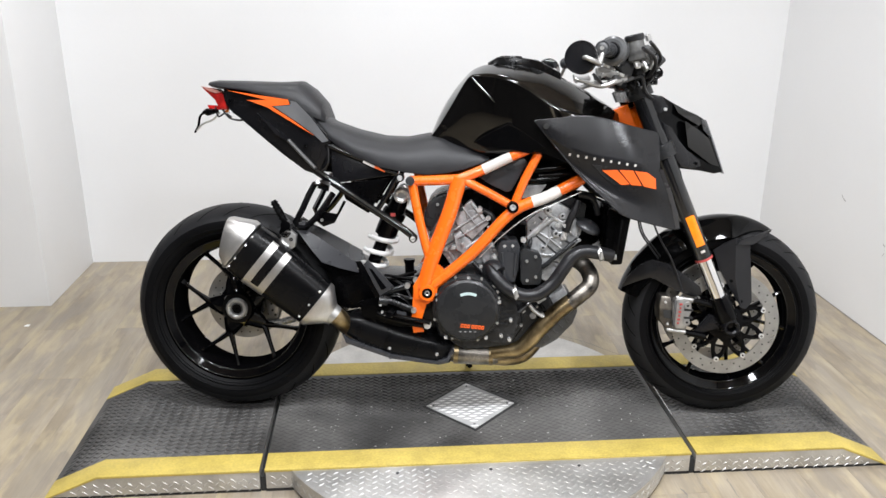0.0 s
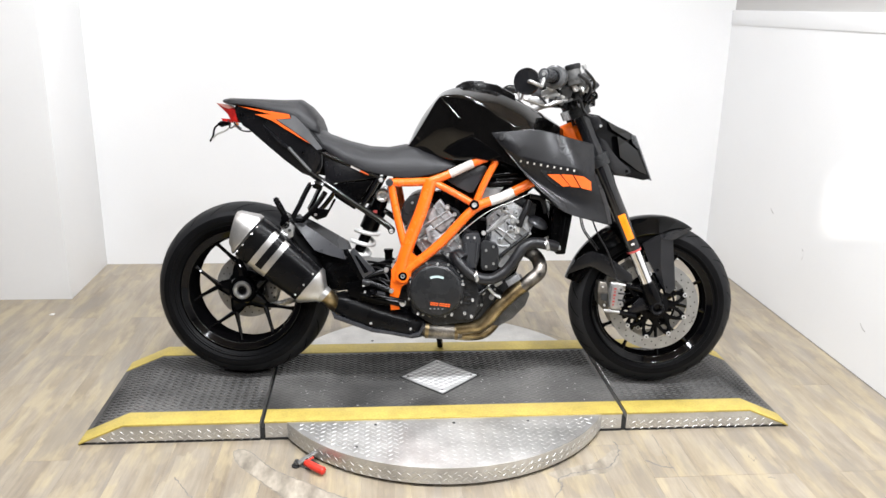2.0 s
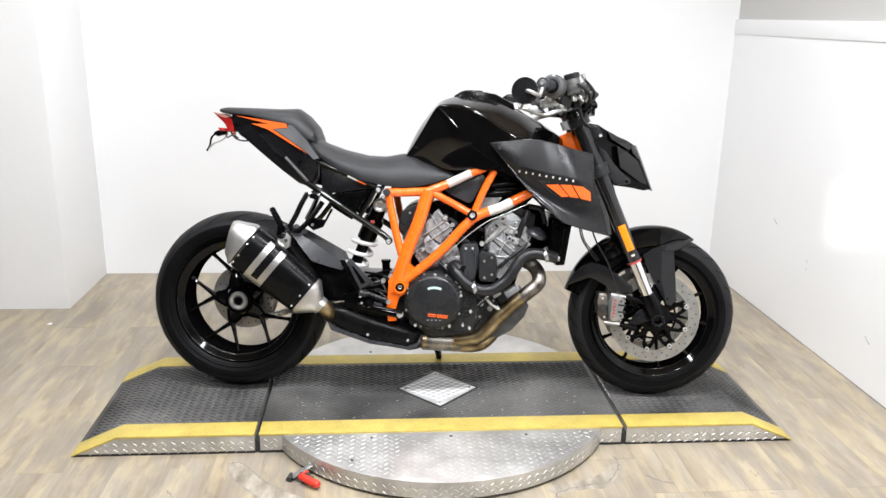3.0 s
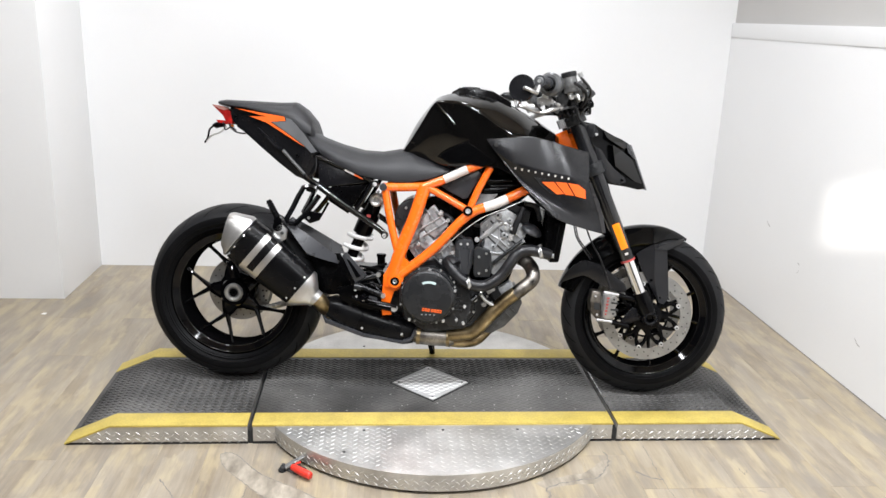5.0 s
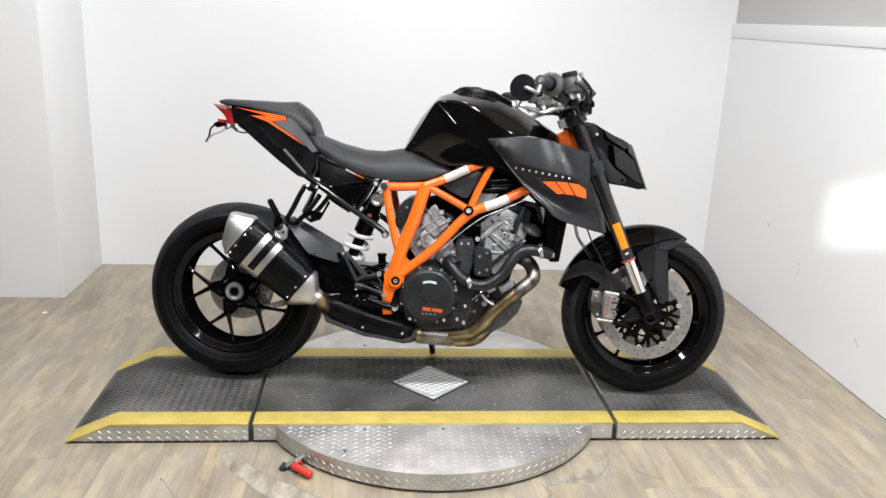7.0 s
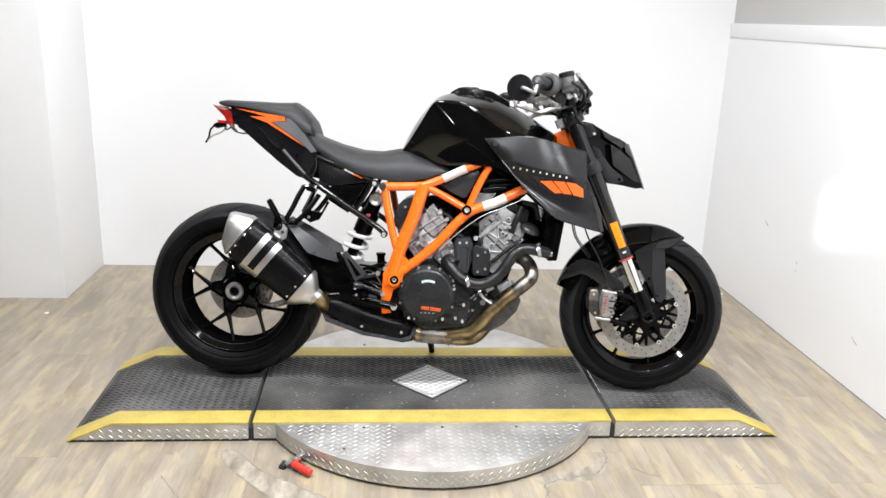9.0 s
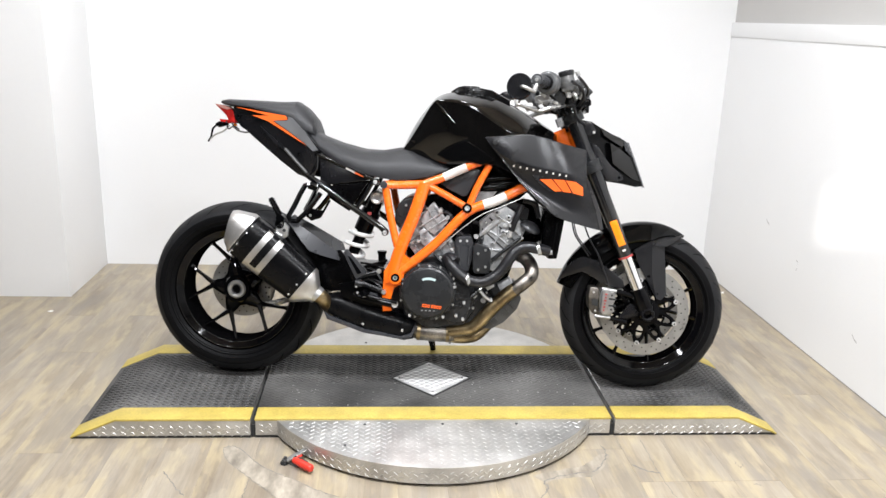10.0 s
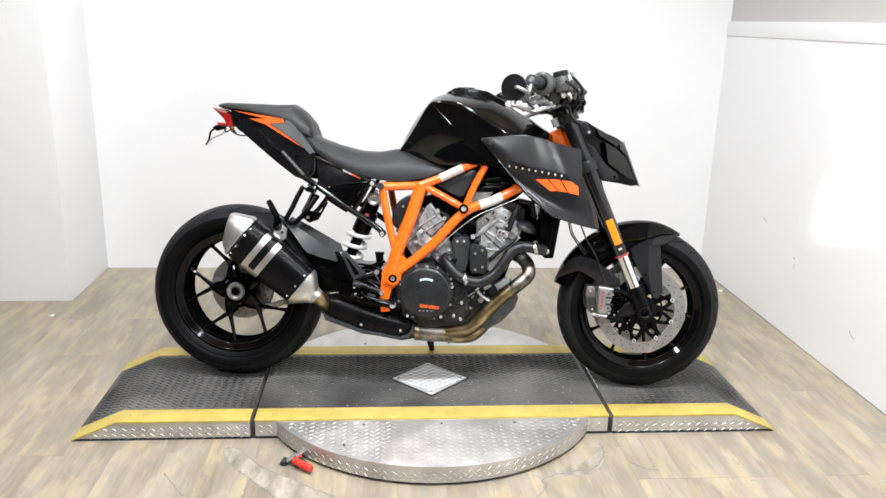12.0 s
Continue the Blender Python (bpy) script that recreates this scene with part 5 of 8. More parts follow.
# ---- subframe ----
for s in (1, -1):
    bm = bmesh.new()
    for pts, r in (([(-0.490, -0.115, 0.838), (-0.446, -0.122, 0.818), (-0.346, -0.130, 0.779), (-0.252, -0.138, 0.742)], 0.009), ([(-0.491, -0.120, 0.747), (-0.434, -0.130, 0.711), (-0.337, -0.140, 0.648), (-0.238, -0.148, 0.587), (-0.202, -0.150, 0.558)], 0.011),
                   ([(-0.457, -0.122, 0.815), (-0.459, -0.122, 0.768), (-0.488, -0.122, 0.740)], 0.008), ([(-0.254, -0.138, 0.737), (-0.287, -0.138, 0.675), (-0.313, -0.138, 0.635)], 0.008)):
        tube(bm, curved([(x, s * y, z) for x, y, z in pts], 4), r, n=12)
    sub = part("subframe", bm, TUBE_BLACK, bike, "satin black tubular subframe")
    bm = bmesh.new()
    slab(bm, [(x, s * y, z) for x, y, z in ((-0.448, -0.118, 0.811), (-0.354, -0.122, 0.771), (-0.267, -0.125, 0.738), (-0.294, -0.125, 0.733), (-0.443, -0.120, 0.710))], s * 0.012)
    part("side_cover", bm, MATT if s > 0 else DARK, sub, "matt black side cover", bevel=0.003)
    bm = bmesh.new()
    slab(bm, [(x, s * y, z) for x, y, z in ((-0.424, -0.118, 0.711), (-0.275, -0.122, 0.729), (-0.290, -0.122, 0.705), (-0.339, -0.120, 0.624), (-0.407, -0.118, 0.665))], s * 0.012)
    part("side_cover", bm, DARK, sub, "matt black side cover", bevel=0.003)
    # passenger footrest bracket
    bm = bmesh.new()
    hoop = [(-0.448, -0.145, 0.708), (-0.470, -0.147, 0.716), (-0.491, -0.148, 0.711), (-0.508, -0.150, 0.680), (-0.526, -0.150, 0.641), (-0.548, -0.151, 0.600), (-0.542, -0.151, 0.585), (-0.519, -0.151, 0.584), (-0.490, -0.150, 0.612), (-0.464, -0.148, 0.646), (-0.437, -0.146, 0.686)]
    tube(bm, [(x, s * y, z) for x, y, z in hoop], 0.0090, n=4, flat=1.2)
    slab(bm, [(x, s * -0.146, z) for x, z in ((-0.452, 0.690), (-0.484, 0.700), (-0.478, 0.714), (-0.446, 0.712))], s * 0.008)
    br = part("footrest_bracket", bm, TUBE_BLACK, bike, "black passenger footrest bracket")
    if s > 0:
        foot = part("bracket_plate", slab(bmesh.new(), [(x, -0.138, z) for x, z in ((-0.496, 0.606), (-0.467, 0.630), (-0.430, 0.624), (-0.410, 0.664), (-0.402, 0.660), (-0.436, 0.598), (-0.469, 0.586))], 0.008), SATIN, br, "black bracket foot plate", bevel=0.002)
        bolt(foot, (-0.473, -0.139, 0.606), 0.0065, 0.004, STEEL, 12)
    bm = bmesh.new()
    a, b = V((-0.611, -0.155, 0.663)), V((-0.573, -0.155, 0.594))
    a.y, b.y = s * a.y, s * b.y
    tube(bm, [a, a.lerp(b, 0.5), b], [0.008, 0.0105, 0.0085], n=12, flat=1.4)
    for k in range(7):
        q = a.lerp(b, 0.08 + 0.12 * k)
        tube(bm, [q, q + (b - a).normalized() * 0.005], 0.0112, n=12, flat=1.4)
    if s < 0:
        bm.free()
        continue
    part("passenger_footrest", bm, DARK, br, "folded black ribbed footrest")
    bm = bmesh.new()
    rod(bm, b + V(0, s * 0.012, 0), b + V(0, -s * 0.02, 0), 0.014, n=16)
    q = V((-0.576, -0.150, 0.573))
    rod(bm, (q.x, s * -0.165, q.z), (q.x, s * -0.13, q.z), 0.017, n=16)
    part("footrest_joint", bm, SATIN, br)
for a in ((-0.244, -0.155, 0.737), (-0.206, -0.165, 0.562)):
    boss = part("tube_boss", rod(bmesh.new(), (a[0], -0.138, a[2] - 0.004), (a[0], -0.166, a[2] - 0.004), 0.0125, 0.0115, 18), TUBE_BLACK, sub, bevel=0.0015)
    bolt(boss, (a[0], -0.166, a[2] - 0.004), 0.0105, 0.005, ALLOY, 14)
part("decal_bar", slab(bmesh.new(), [(-0.350, -0.142, 0.780), (-0.317, -0.142, 0.765), (-0.319, -0.142, 0.759), (-0.352, -0.142, 0.774)], 0.003), WHITE_STICKER, sub)
part("decal_bar", slab(bmesh.new(), [(-0.317, -0.142, 0.765), (-0.287, -0.142, 0.753), (-0.290, -0.142, 0.747), (-0.319, -0.142, 0.759)], 0.003), ORANGE_STICKER, sub)

# ---- shock absorber ----
S0, S1 = V((-0.247, -0.050, 0.673)), V((-0.342, -0.030, 0.445))
sd = (S1 - S0).normalized()
shock = part("shock_absorber", tube(bmesh.new(), [S0 + sd * 0.01, S0 + sd * 0.05, S0 + sd * 0.052, S0 + sd * 0.135, S0 + sd * 0.137, S1], [0.026, 0.028, 0.034, 0.033, 0.020, 0.020], n=20), SATIN, bike, "shock absorber with a white coil spring")
part("top_eye", lathe(bmesh.new(), [(0.0095, -0.078), (0.017, -0.080), (0.0225, -0.077), (0.024, -0.066), (0.024, 0.05), (0.0095, 0.05)], (S0.x, 0, S0.z), 24, True), ALLOY, shock)
part("top_bracket", slab(bmesh.new(), [(S0.x - 0.030, -0.056, S0.z - 0.006), (S0.x + 0.004, -0.056, S0.z + 0.034), (S0.x + 0.034, -0.056, S0.z + 0.012), (S0.x + 0.020, -0.056, S0.z - 0.030), (S0.x - 0.010, -0.056, S0.z - 0.034)], 0.03), ALLOY, shock, "silver shock mount", bevel=0.004)
part("eye_bolt", rod(bmesh.new(), (S0.x, -0.076, S0.z), (S0.x, -0.055, S0.z), 0.0092, n=6), STEEL, shock)
part("adjuster_ring", tube(bmesh.new(), [S0 + sd * 0.058, S0 + sd * 0.074], 0.036, n=20), SATIN, shock)
lq = S0 + sd * 0.062 + V(0, -0.0365, 0)
part("adjuster_label", box(bmesh.new(), lq, (0.014, 0.003, 0.010), None), REDMARK, shock, "small red label")
L0, L1 = S0 + sd * 0.125, S1 - sd * 0.01
pts = []
e1 = V(0, 1, 0)
e2 = sd.cross(e1)
for i in range(81):
    a = 2 * math.pi * i / 30
    pts.append(L0.lerp(L1, i / 80) + (e1 * math.cos(a) + e2 * math.sin(a)) * 0.040)
part("spring", tube(bmesh.new(), pts, 0.0076, n=10), SPRING, shock, "white coil spring")
part("reservoir", tube(bmesh.new(), [V((-0.222, -0.080, 0.483)), V((-0.222, -0.080, 0.474)), V((-0.222, -0.080, 0.470)), V((-0.220, -0.080, 0.432))], [0.017, 0.017, 0.014, 0.014], n=16), DARK, shock)

# ---- swingarm, hugger, chain guard ----
bm = bmesh.new()
loft(bm, [[(x, y0, zt), (x, y1, zt), (x, y1, zb), (x, y0, zb)] for x, y0, y1, zt, zb in ((-0.16, -0.09, 0.13, 0.42, 0.34), (-0.30, -0.07, 0.135, 0.42, 0.34), (-0.40, 0.09, 0.16, 0.46, 0.33), (-0.60, 0.11, 0.165, 0.42, 0.30), (-0.80, 0.11, 0.16, 0.37, 0.27))])
part("swingarm", bm, SATIN, bike, "black single-sided swingarm", bevel=0.012, segs=3)
bm = arch(RC, 0.332, 0.004, 55, -2, 0.100, 0.020, tip0=0.5, tip1=0.9)
hug = part("rear_hugger", bm, DARK, bike, "black rear wheel hugger", angle=40)
HUG = [(-0.563, -0.112, 0.586), (-0.539, -0.122, 0.556), (-0.505, -0.128, 0.511), (-0.478, -0.127, 0.478), (-0.425, -0.122, 0.460), (-0.371, -0.114, 0.446), (-0.380, -0.113, 0.477), (-0.475, -0.113, 0.542), (-0.515, -0.114, 0.567), (-0.532, -0.108, 0.598), (-0.510, -0.102, 0.590), (-0.470, -0.098, 0.569), (-0.362, -0.098, 0.510), (-0.352, -0.100, 0.484)]
# the flank's sheen is put into its colour, lighter grey than the ridge
part("hugger_flank", shell(bmesh.new(), HUG, [[1, 2, 7, 8], [2, 3, 7], [3, 4, 6, 7], [4, 5, 6], [0, 1, 8, 9]], 0.007), HUGGER_LIGHT, hug, "satin hugger flank, greyed for its sheen", angle=12)
part("hugger_ridge", shell(bmesh.new(), HUG, [[9, 8, 10], [8, 7, 11, 10], [7, 6, 13, 12, 11]], 0.007), MATT, hug, "black upper facet of the hugger", angle=12)
bm = bmesh.new()
slab(bm, [(-0.483, -0.095, 0.483), (-0.399, -0.095, 0.458), (-0.311, -0.095, 0.434), (-0.296, -0.095, 0.342), (-0.396, -0.095, 0.329), (-0.431, -0.095, 0.336), (-0.446, -0.095, 0.403)], 0.02)
part("hugger_lower", bm, DARK, hug, bevel=0.004)
bolt(hug, (-0.390, -0.097, 0.382), 0.008, 0.004, SATIN)
# heel guard and rider footrest set
bm = bmesh.new()
slab(bm, [(-0.373, -0.172, 0.490), (-0.357, -0.172, 0.492), (-0.292, -0.178, 0.393), (-0.312, -0.178, 0.382)], 0.008)
heel = part("heel_guard", bm, DARK, bike, "black heel guard plate", bevel=0.002)
bm = bmesh.new()
slab(bm, [(-0.348, -0.178, 0.484), (-0.335, -0.178, 0.498), (-0.259, -0.182, 0.419), (-0.300, -0.182, 0.392), (-0.321, -0.180, 0.430)], 0.006)
part("guard_plate", bm, HUGGER, heel, "grey inner heel plate", bevel=0.002)
part("plate_groove", slab(bmesh.new(), [(-0.332, -0.179, 0.473), (-0.322, -0.179, 0.469), (-0.281, -0.183, 0.416), (-0.296, -0.183, 0.410)], 0.004), SATIN, heel)
bm = bmesh.new()
tube(bm, curved([(-0.301, -0.176, 0.394), (-0.266, -0.176, 0.408), (-0.219, -0.174, 0.422)], 4), [0.008, 0.007, 0.009], n=10, flat=0.7)
fs = part("footrest_plate", bm, MATT, bike, "black rider footrest hanger", bevel=0.0)
part("hanger_bar", tube(bmesh.new(), curved([(-0.296, -0.176, 0.383), (-0.255, -0.176, 0.369), (-0.203, -0.174, 0.349)], 4), [0.009, 0.008, 0.010], n=10, flat=0.7), MATT, fs)
part("hanger_bar", tube(bmesh.new(), curved([(-0.311, -0.172, 0.337), (-0.263, -0.174, 0.320), (-0.160, -0.174, 0.303)], 4), [0.010, 0.009, 0.010], n=10, flat=0.7), SATIN, fs)
part("hanger_web", slab(bmesh.new(), [(-0.364, -0.165, 0.370), (-0.286, -0.165, 0.387), (-0.186, -0.165, 0.346), (-0.160, -0.165, 0.291), (-0.263, -0.165, 0.298), (-0.353, -0.165, 0.324)], 0.02), DARK, fs, bevel=0.003)
part("switch_box", slab(bmesh.new(), [(-0.252, -0.178, 0.347), (-0.224, -0.178, 0.341), (-0.225, -0.178, 0.313), (-0.253, -0.178, 0.319)], 0.012), HUGGER, fs, "small grey brake light switch", bevel=0.002)
part("rest_joint", tube(bmesh.new(), [(-0.302, -0.190, 0.381), (-0.275, -0.190, 0.376)], [0.014, 0.012], n=14), CASE, fs, bevel=0.002)
for u, r in (((-0.297, -0.195, 0.370), 0.006), ((-0.293, -0.190, 0.346), 0.005)):
    bolt(fs, u, r, 0.005, ALLOY, 12)
for u in ((-0.269, -0.182, 0.341), (-0.162, -0.182, 0.308)):
    bolt(fs, u, 0.0145, 0.010, ALLOY, 16)
for p, e, r in (((-0.291, -0.140, 0.445), (-0.191, -0.140, 0.434), 0.004), ((-0.281, -0.130, 0.428), (-0.197, -0.130, 0.456), 0.005), ((-0.264, -0.150, 0.396), (-0.200, -0.150, 0.375), 0.004), ((-0.263, -0.120, 0.435), (-0.188, -0.120, 0.411), 0.006), ((-0.347, -0.150, 0.362), (-0.313, -0.150, 0.297), 0.005)):
    part("thin_rod", tube(bmesh.new(), [p, e], r, n=8), SATIN, fs)
for u in ((-0.221, -0.180, 0.423), (-0.202, -0.180, 0.350), (-0.197, -0.170, 0.438)):
    bolt(fs, u, 0.0105, 0.008, STEEL, 12)
part("brake_pedal", tube(bmesh.new(), curved([(-0.280, -0.185, 0.341), (-0.231, -0.190, 0.331), (-0.186, -0.195, 0.325), (-0.153, -0.195, 0.319)], 4), [0.008, 0.0065, 0.006, 0.008], n=10), SATIN, fs)
part("linkage_rod", tube(bmesh.new(), curved([(-0.291, -0.160, 0.374), (-0.251, -0.160, 0.387), (-0.205, -0.160, 0.355)], 4), 0.005, n=8), SATIN, fs)
part("rider_footrest", tube(bmesh.new(), [(-0.266, -0.180, 0.348), (-0.266 - 0.004, -0.25, 0.348 + 0.004)], [0.011, 0.009], n=12), SATIN, fs)
part("cable", tube(bmesh.new(), curved([(-0.272, -0.120, 0.429), (-0.236, -0.130, 0.413), (-0.214, -0.150, 0.379), (-0.250, -0.150, 0.389), (-0.285, -0.150, 0.368)], 5), 0.004, n=8), RUBBER, fs)
# rear brake caliper glimpsed through the wheel
bm = bmesh.new()
slab(bm, [(-0.688, 0.010, 0.331), (-0.655, 0.010, 0.343), (-0.637, 0.010, 0.316), (-0.649, 0.010, 0.267), (-0.673, 0.010, 0.272)], 0.04)
rcal = part("rear_caliper", bm, CALIPER, bike, "grey rear brake caliper", bevel=0.004)
for u in ((-0.665, 0.008, 0.315), (-0.652, 0.008, 0.314), (-0.662, 0.008, 0.294), (-0.653, 0.008, 0.279)):
    part("caliper_hole", rod(bmesh.new(), V(u) + V(0, -0.001, 0), V(u) + V(0, 0.01, 0), 0.0035, n=10), GAP, rcal)
part("brake_stay", tube(bmesh.new(), [(-0.694, 0.010, 0.245), (-0.630, 0.010, 0.256), (-0.565, 0.010, 0.277)], [0.008, 0.011, 0.012], n=10), ALLOY, bike)

# ---- exhaust ----
M0, M1 = V((-0.704, -0.168, 0.535)), V((-0.488, -0.158, 0.358))
md = (M1 - M0).normalized()
mu = md.cross(V(0, 1, 0)).normalized()
if mu.z < 0:
    mu = -mu
mw = md.cross(mu).normalized()
ML = (M1 - M0).length


def can_ring(s, a, b, n=40, shear=0.0, grow=0.0, off=0.0):
    """An oval ring of the silencer at s metres from its tail; a high, b wide; shear leans it along the axis."""
    out = []
    for j in range(n):
        t = 2 * math.pi * j / n
        c0, s0 = math.cos(t), math.sin(t)
        cu = math.copysign(abs(c0) ** 0.8, c0) * (a + grow)
        cw = math.copysign(abs(s0) ** 0.8, s0) * (b + grow)
        out.append(M0 + md * (s + shear * cu) + mu * (cu + off) + mw * cw)
    return out


def can_size(s):
    f = max(0.0, min(1.0, s / ML))
    a = 0.080 + 0.016 * f if f < 0.25 else 0.084 - 0.016 * (f - 0.25)
    return a, 0.060 - 0.008 * f


can = part("silencer", loft(bmesh.new(), [can_ring(s, *can_size(s)) for s in (0.012, 0.02, 0.06, 0.12, 0.18, 0.24, ML - 0.01, ML)]), CANISTER, bike, "black oval silencer with titanium end caps", angle=50)
cap_rings = [can_ring(0.005, *can_size(0.0), grow=0.0025), can_ring(-0.006, *can_size(0.0), grow=0.0022, shear=-0.05), can_ring(-0.024, 0.070, 0.056, shear=-0.22, off=-0.004), can_ring(-0.042, 0.060, 0.050, shear=-0.42, off=-0.009), can_ring(-0.0495, 0.054, 0.045, shear=-0.472, off=-0.012)]
part("end_cap", loft(bmesh.new(), cap_rings + [can_ring(-0.046, 0.049, 0.040, shear=-0.47, off=-0.012), can_ring(-0.012, 0.045, 0.036, off=-0.010)]), TITAN, can, "brushed titanium end cap cut at a slant", angle=40)
part("outlet", loft(bmesh.new(), [can_ring(-0.020, 0.034, 0.028, 24, off=-0.010), can_ring(-0.008, 0.032, 0.026, 24, off=-0.010)]), GAP, can)
sz = can_size(ML)
part("front_cone", loft(bmesh.new(), [can_ring(ML - 0.008, *can_size(ML - 0.01), grow=0.002), can_ring(ML + 0.004, *sz, grow=0.002), can_ring(ML + 0.036, 0.044, 0.038), can_ring(ML + 0.052, 0.029, 0.029), can_ring(ML + 0.058, 0.027, 0.027)]), TITAN, can, "titanium inlet cone", angle=50)


def can_band(s0, s1, j0, j1, grow=0.0012):
    """A sticker wrapped on the silencer between two rings and two positions round it."""
    bm = bmesh.new()
    cols = []
    for s in (s0, (s0 + s1) / 2, s1):
        ring = can_ring(s, *can_size(s), n=80, grow=grow)
        cols.append([bm.verts.new(ring[j % 80]) for j in range(j0, j1 + 1)])
    for a, b in zip(cols, cols[1:]):
        for i in range(len(a) - 1):
            bm.faces.new((a[i], a[i + 1], b[i + 1], b[i]))
    return bm


SIDE = 1 if mw.y < 0 else -1
for s0, s1, j0, j1 in ((0.066, 0.088, 6, 33), (0.114, 0.136, 6, 33), (0.088, 0.114, 28, 33)):
    a, b = (j0, j1) if SIDE > 0 else (80 - j1, 80 - j0)
    part("silver_band", can_band(s0, s1, a, b), TITAN, can, "silver strip decal")
for s, js in ((0.014, (12, 17, 23, 29)), (ML - 0.02, (12, 20, 28))):
    ring = can_ring(s, *can_size(s), n=80)
    for j in js:
        p = ring[j if SIDE > 0 else 80 - j]
        q = M0 + md * s
        bolt(can, p, 0.0045, 0.0025, ALLOY, 10, way=(p - q).normalized())
bm = bmesh.new()
tube(bm, curved([M0 + md * 0.11 + mu * 0.085, V((-0.585, -0.160, 0.545)), V((-0.571, -0.155, 0.570))], 4), 0.007, n=10)
part("hanger_strap", bm, STEEL, can, "steel silencer hanger")
bm = bmesh.new()
p = V((-0.566, -0.155, 0.542))
slab(bm, [(-0.593, -0.165, 0.566), (-0.568, -0.165, 0.586), (-0.544, -0.165, 0.564), (-0.548, -0.165, 0.530), (-0.569, -0.165, 0.517), (-0.579, -0.165, 0.543)], 0.02)
part("hanger_clamp", bm, STEEL, can, "steel hanger plate", bevel=0.003)
part("clamp_hole", rod(bmesh.new(), V((-0.559, -0.167, 0.552)), V((-0.563, -0.150, 0.550)), 0.006, n=12), GAP, can)

link = part("link_pipe", tube(bmesh.new(), curved([M1 + md * 0.03, V((-0.431, -0.155, 0.322)), V((-0.412, -0.135, 0.294)), V((-0.393, -0.100, 0.258))], 6), [0.029, 0.027, 0.026, 0.024], n=24), BRONZE, bike, "heat-tinted steel link pipe")
part("pipe_clamp", tube(bmesh.new(), [V((-0.450, -0.158, 0.334)), V((-0.437, -0.156, 0.322))], 0.0315, n=24), STEEL, link)
# pre-silencer under the engine
PRE = [((-0.416, -0.100, 0.289), 0.030, 0.045), ((-0.388, -0.100, 0.289), 0.040, 0.055), ((-0.338, -0.100, 0.272), 0.055, 0.062), ((-0.260, -0.100, 0.244), 0.056, 0.066), ((-0.175, -0.100, 0.225), 0.050, 0.066), ((-0.121, -0.100, 0.212), 0.046, 0.06), ((-0.092, -0.100, 0.208), 0.036, 0.045)]
bm = bmesh.new()
rings = []
for i, (p, a, b) in enumerate(PRE):
    p = V(p)
    nx = V(PRE[min(i + 1, len(PRE) - 1)][0]) - V(PRE[max(i - 1, 0)][0])
    nx.normalize()
    up = V(-nx.z, 0, nx.x)
    rings.append([p + up * (math.copysign(abs(math.cos(t)) ** 0.7, math.cos(t)) * a) + V(0, 1, 0) * (math.copysign(abs(math.sin(t)) ** 0.7, math.sin(t)) * b) for t in [2 * math.pi * j / 28 for j in range(28)]])
loft(bm, rings)
pre = part("pre_silencer", bm, CANISTER, bike, "black exhaust pre-silencer box", angle=50)
bm = bmesh.new()
slab(bm, [(-0.415, -0.165, 0.270), (-0.396, -0.166, 0.255), (-0.267, -0.168, 0.211), (-0.139, -0.168, 0.191), (-0.105, -0.168, 0.201), (-0.088, -0.165, 0.238), (-0.084, -0.165, 0.221), (-0.101, -0.168, 0.190), (-0.135, -0.168, 0.182), (-0.270, -0.168, 0.198), (-0.403, -0.166, 0.242)], 0.02)
part("guard_rail", bm, HUGGER_LIGHT, pre, "grey lower guard rail", bevel=0.002)
for u in ((-0.274, -0.166, 0.230), (-0.134, -0.166, 0.213)):
    bolt(pre, u, 0.006, 0.004, ALLOY)
col = part("collector", tube(bmesh.new(), [V((-0.097, -0.090, 0.203)), V((-0.067, -0.090, 0.196)), V((-0.021, -0.090, 0.195)), V((0.029, -0.090, 0.193)), V((0.048, -0.090, 0.194))], [0.032, 0.0335, 0.0345, 0.0325, 0.027], n=26), PIPE_GREY, bike, "heat-tinted exhaust collector")
part("collector_ring", tube(bmesh.new(), [V((-0.084, -0.090, 0.199)), V((-0.071, -0.090, 0.198))], 0.036, n=26), BRONZE, col)
part("collector_ring", tube(bmesh.new(), [V((0.021, -0.090, 0.193)), V((0.033, -0.090, 0.193))], 0.034, n=26), BRONZE, col)
part("front_header", tube(bmesh.new(), curved([(0.032, -0.100, 0.203), (0.079, -0.110, 0.213), (0.120, -0.120, 0.227), (0.171, -0.130, 0.288), (0.223, -0.130, 0.343), (0.263, -0.130, 0.374)], 6), 0.0245, n=24), BRONZE, bike, "heat-tinted front exhaust header")
part("upper_header", tube(bmesh.new(), curved([(0.260, -0.130, 0.372), (0.282, -0.130, 0.390), (0.315, -0.120, 0.421), (0.314, -0.100, 0.453), (0.296, -0.070, 0.475), (0.278, -0.030, 0.480)], 6), 0.0247, n=24), PIPE_GREY, bike, "grey scorched upper exhaust header")
part("rear_header", tube(bmesh.new(), curved([(0.033, -0.070, 0.177), (0.074, -0.070, 0.174), (0.127, -0.060, 0.182), (0.172, -0.030, 0.220), (0.206, 0.000, 0.266), (0.225, 0.020, 0.336)], 6), 0.022, n=20), BRONZE, bike, "heat-tinted second exhaust header")
part("header_clamp", tube(bmesh.new(), [V((0.256, -0.130, 0.366)), V((0.262, -0.130, 0.371))], 0.0258, n=24), PIPE_GREY, bike, "steel header clamp")

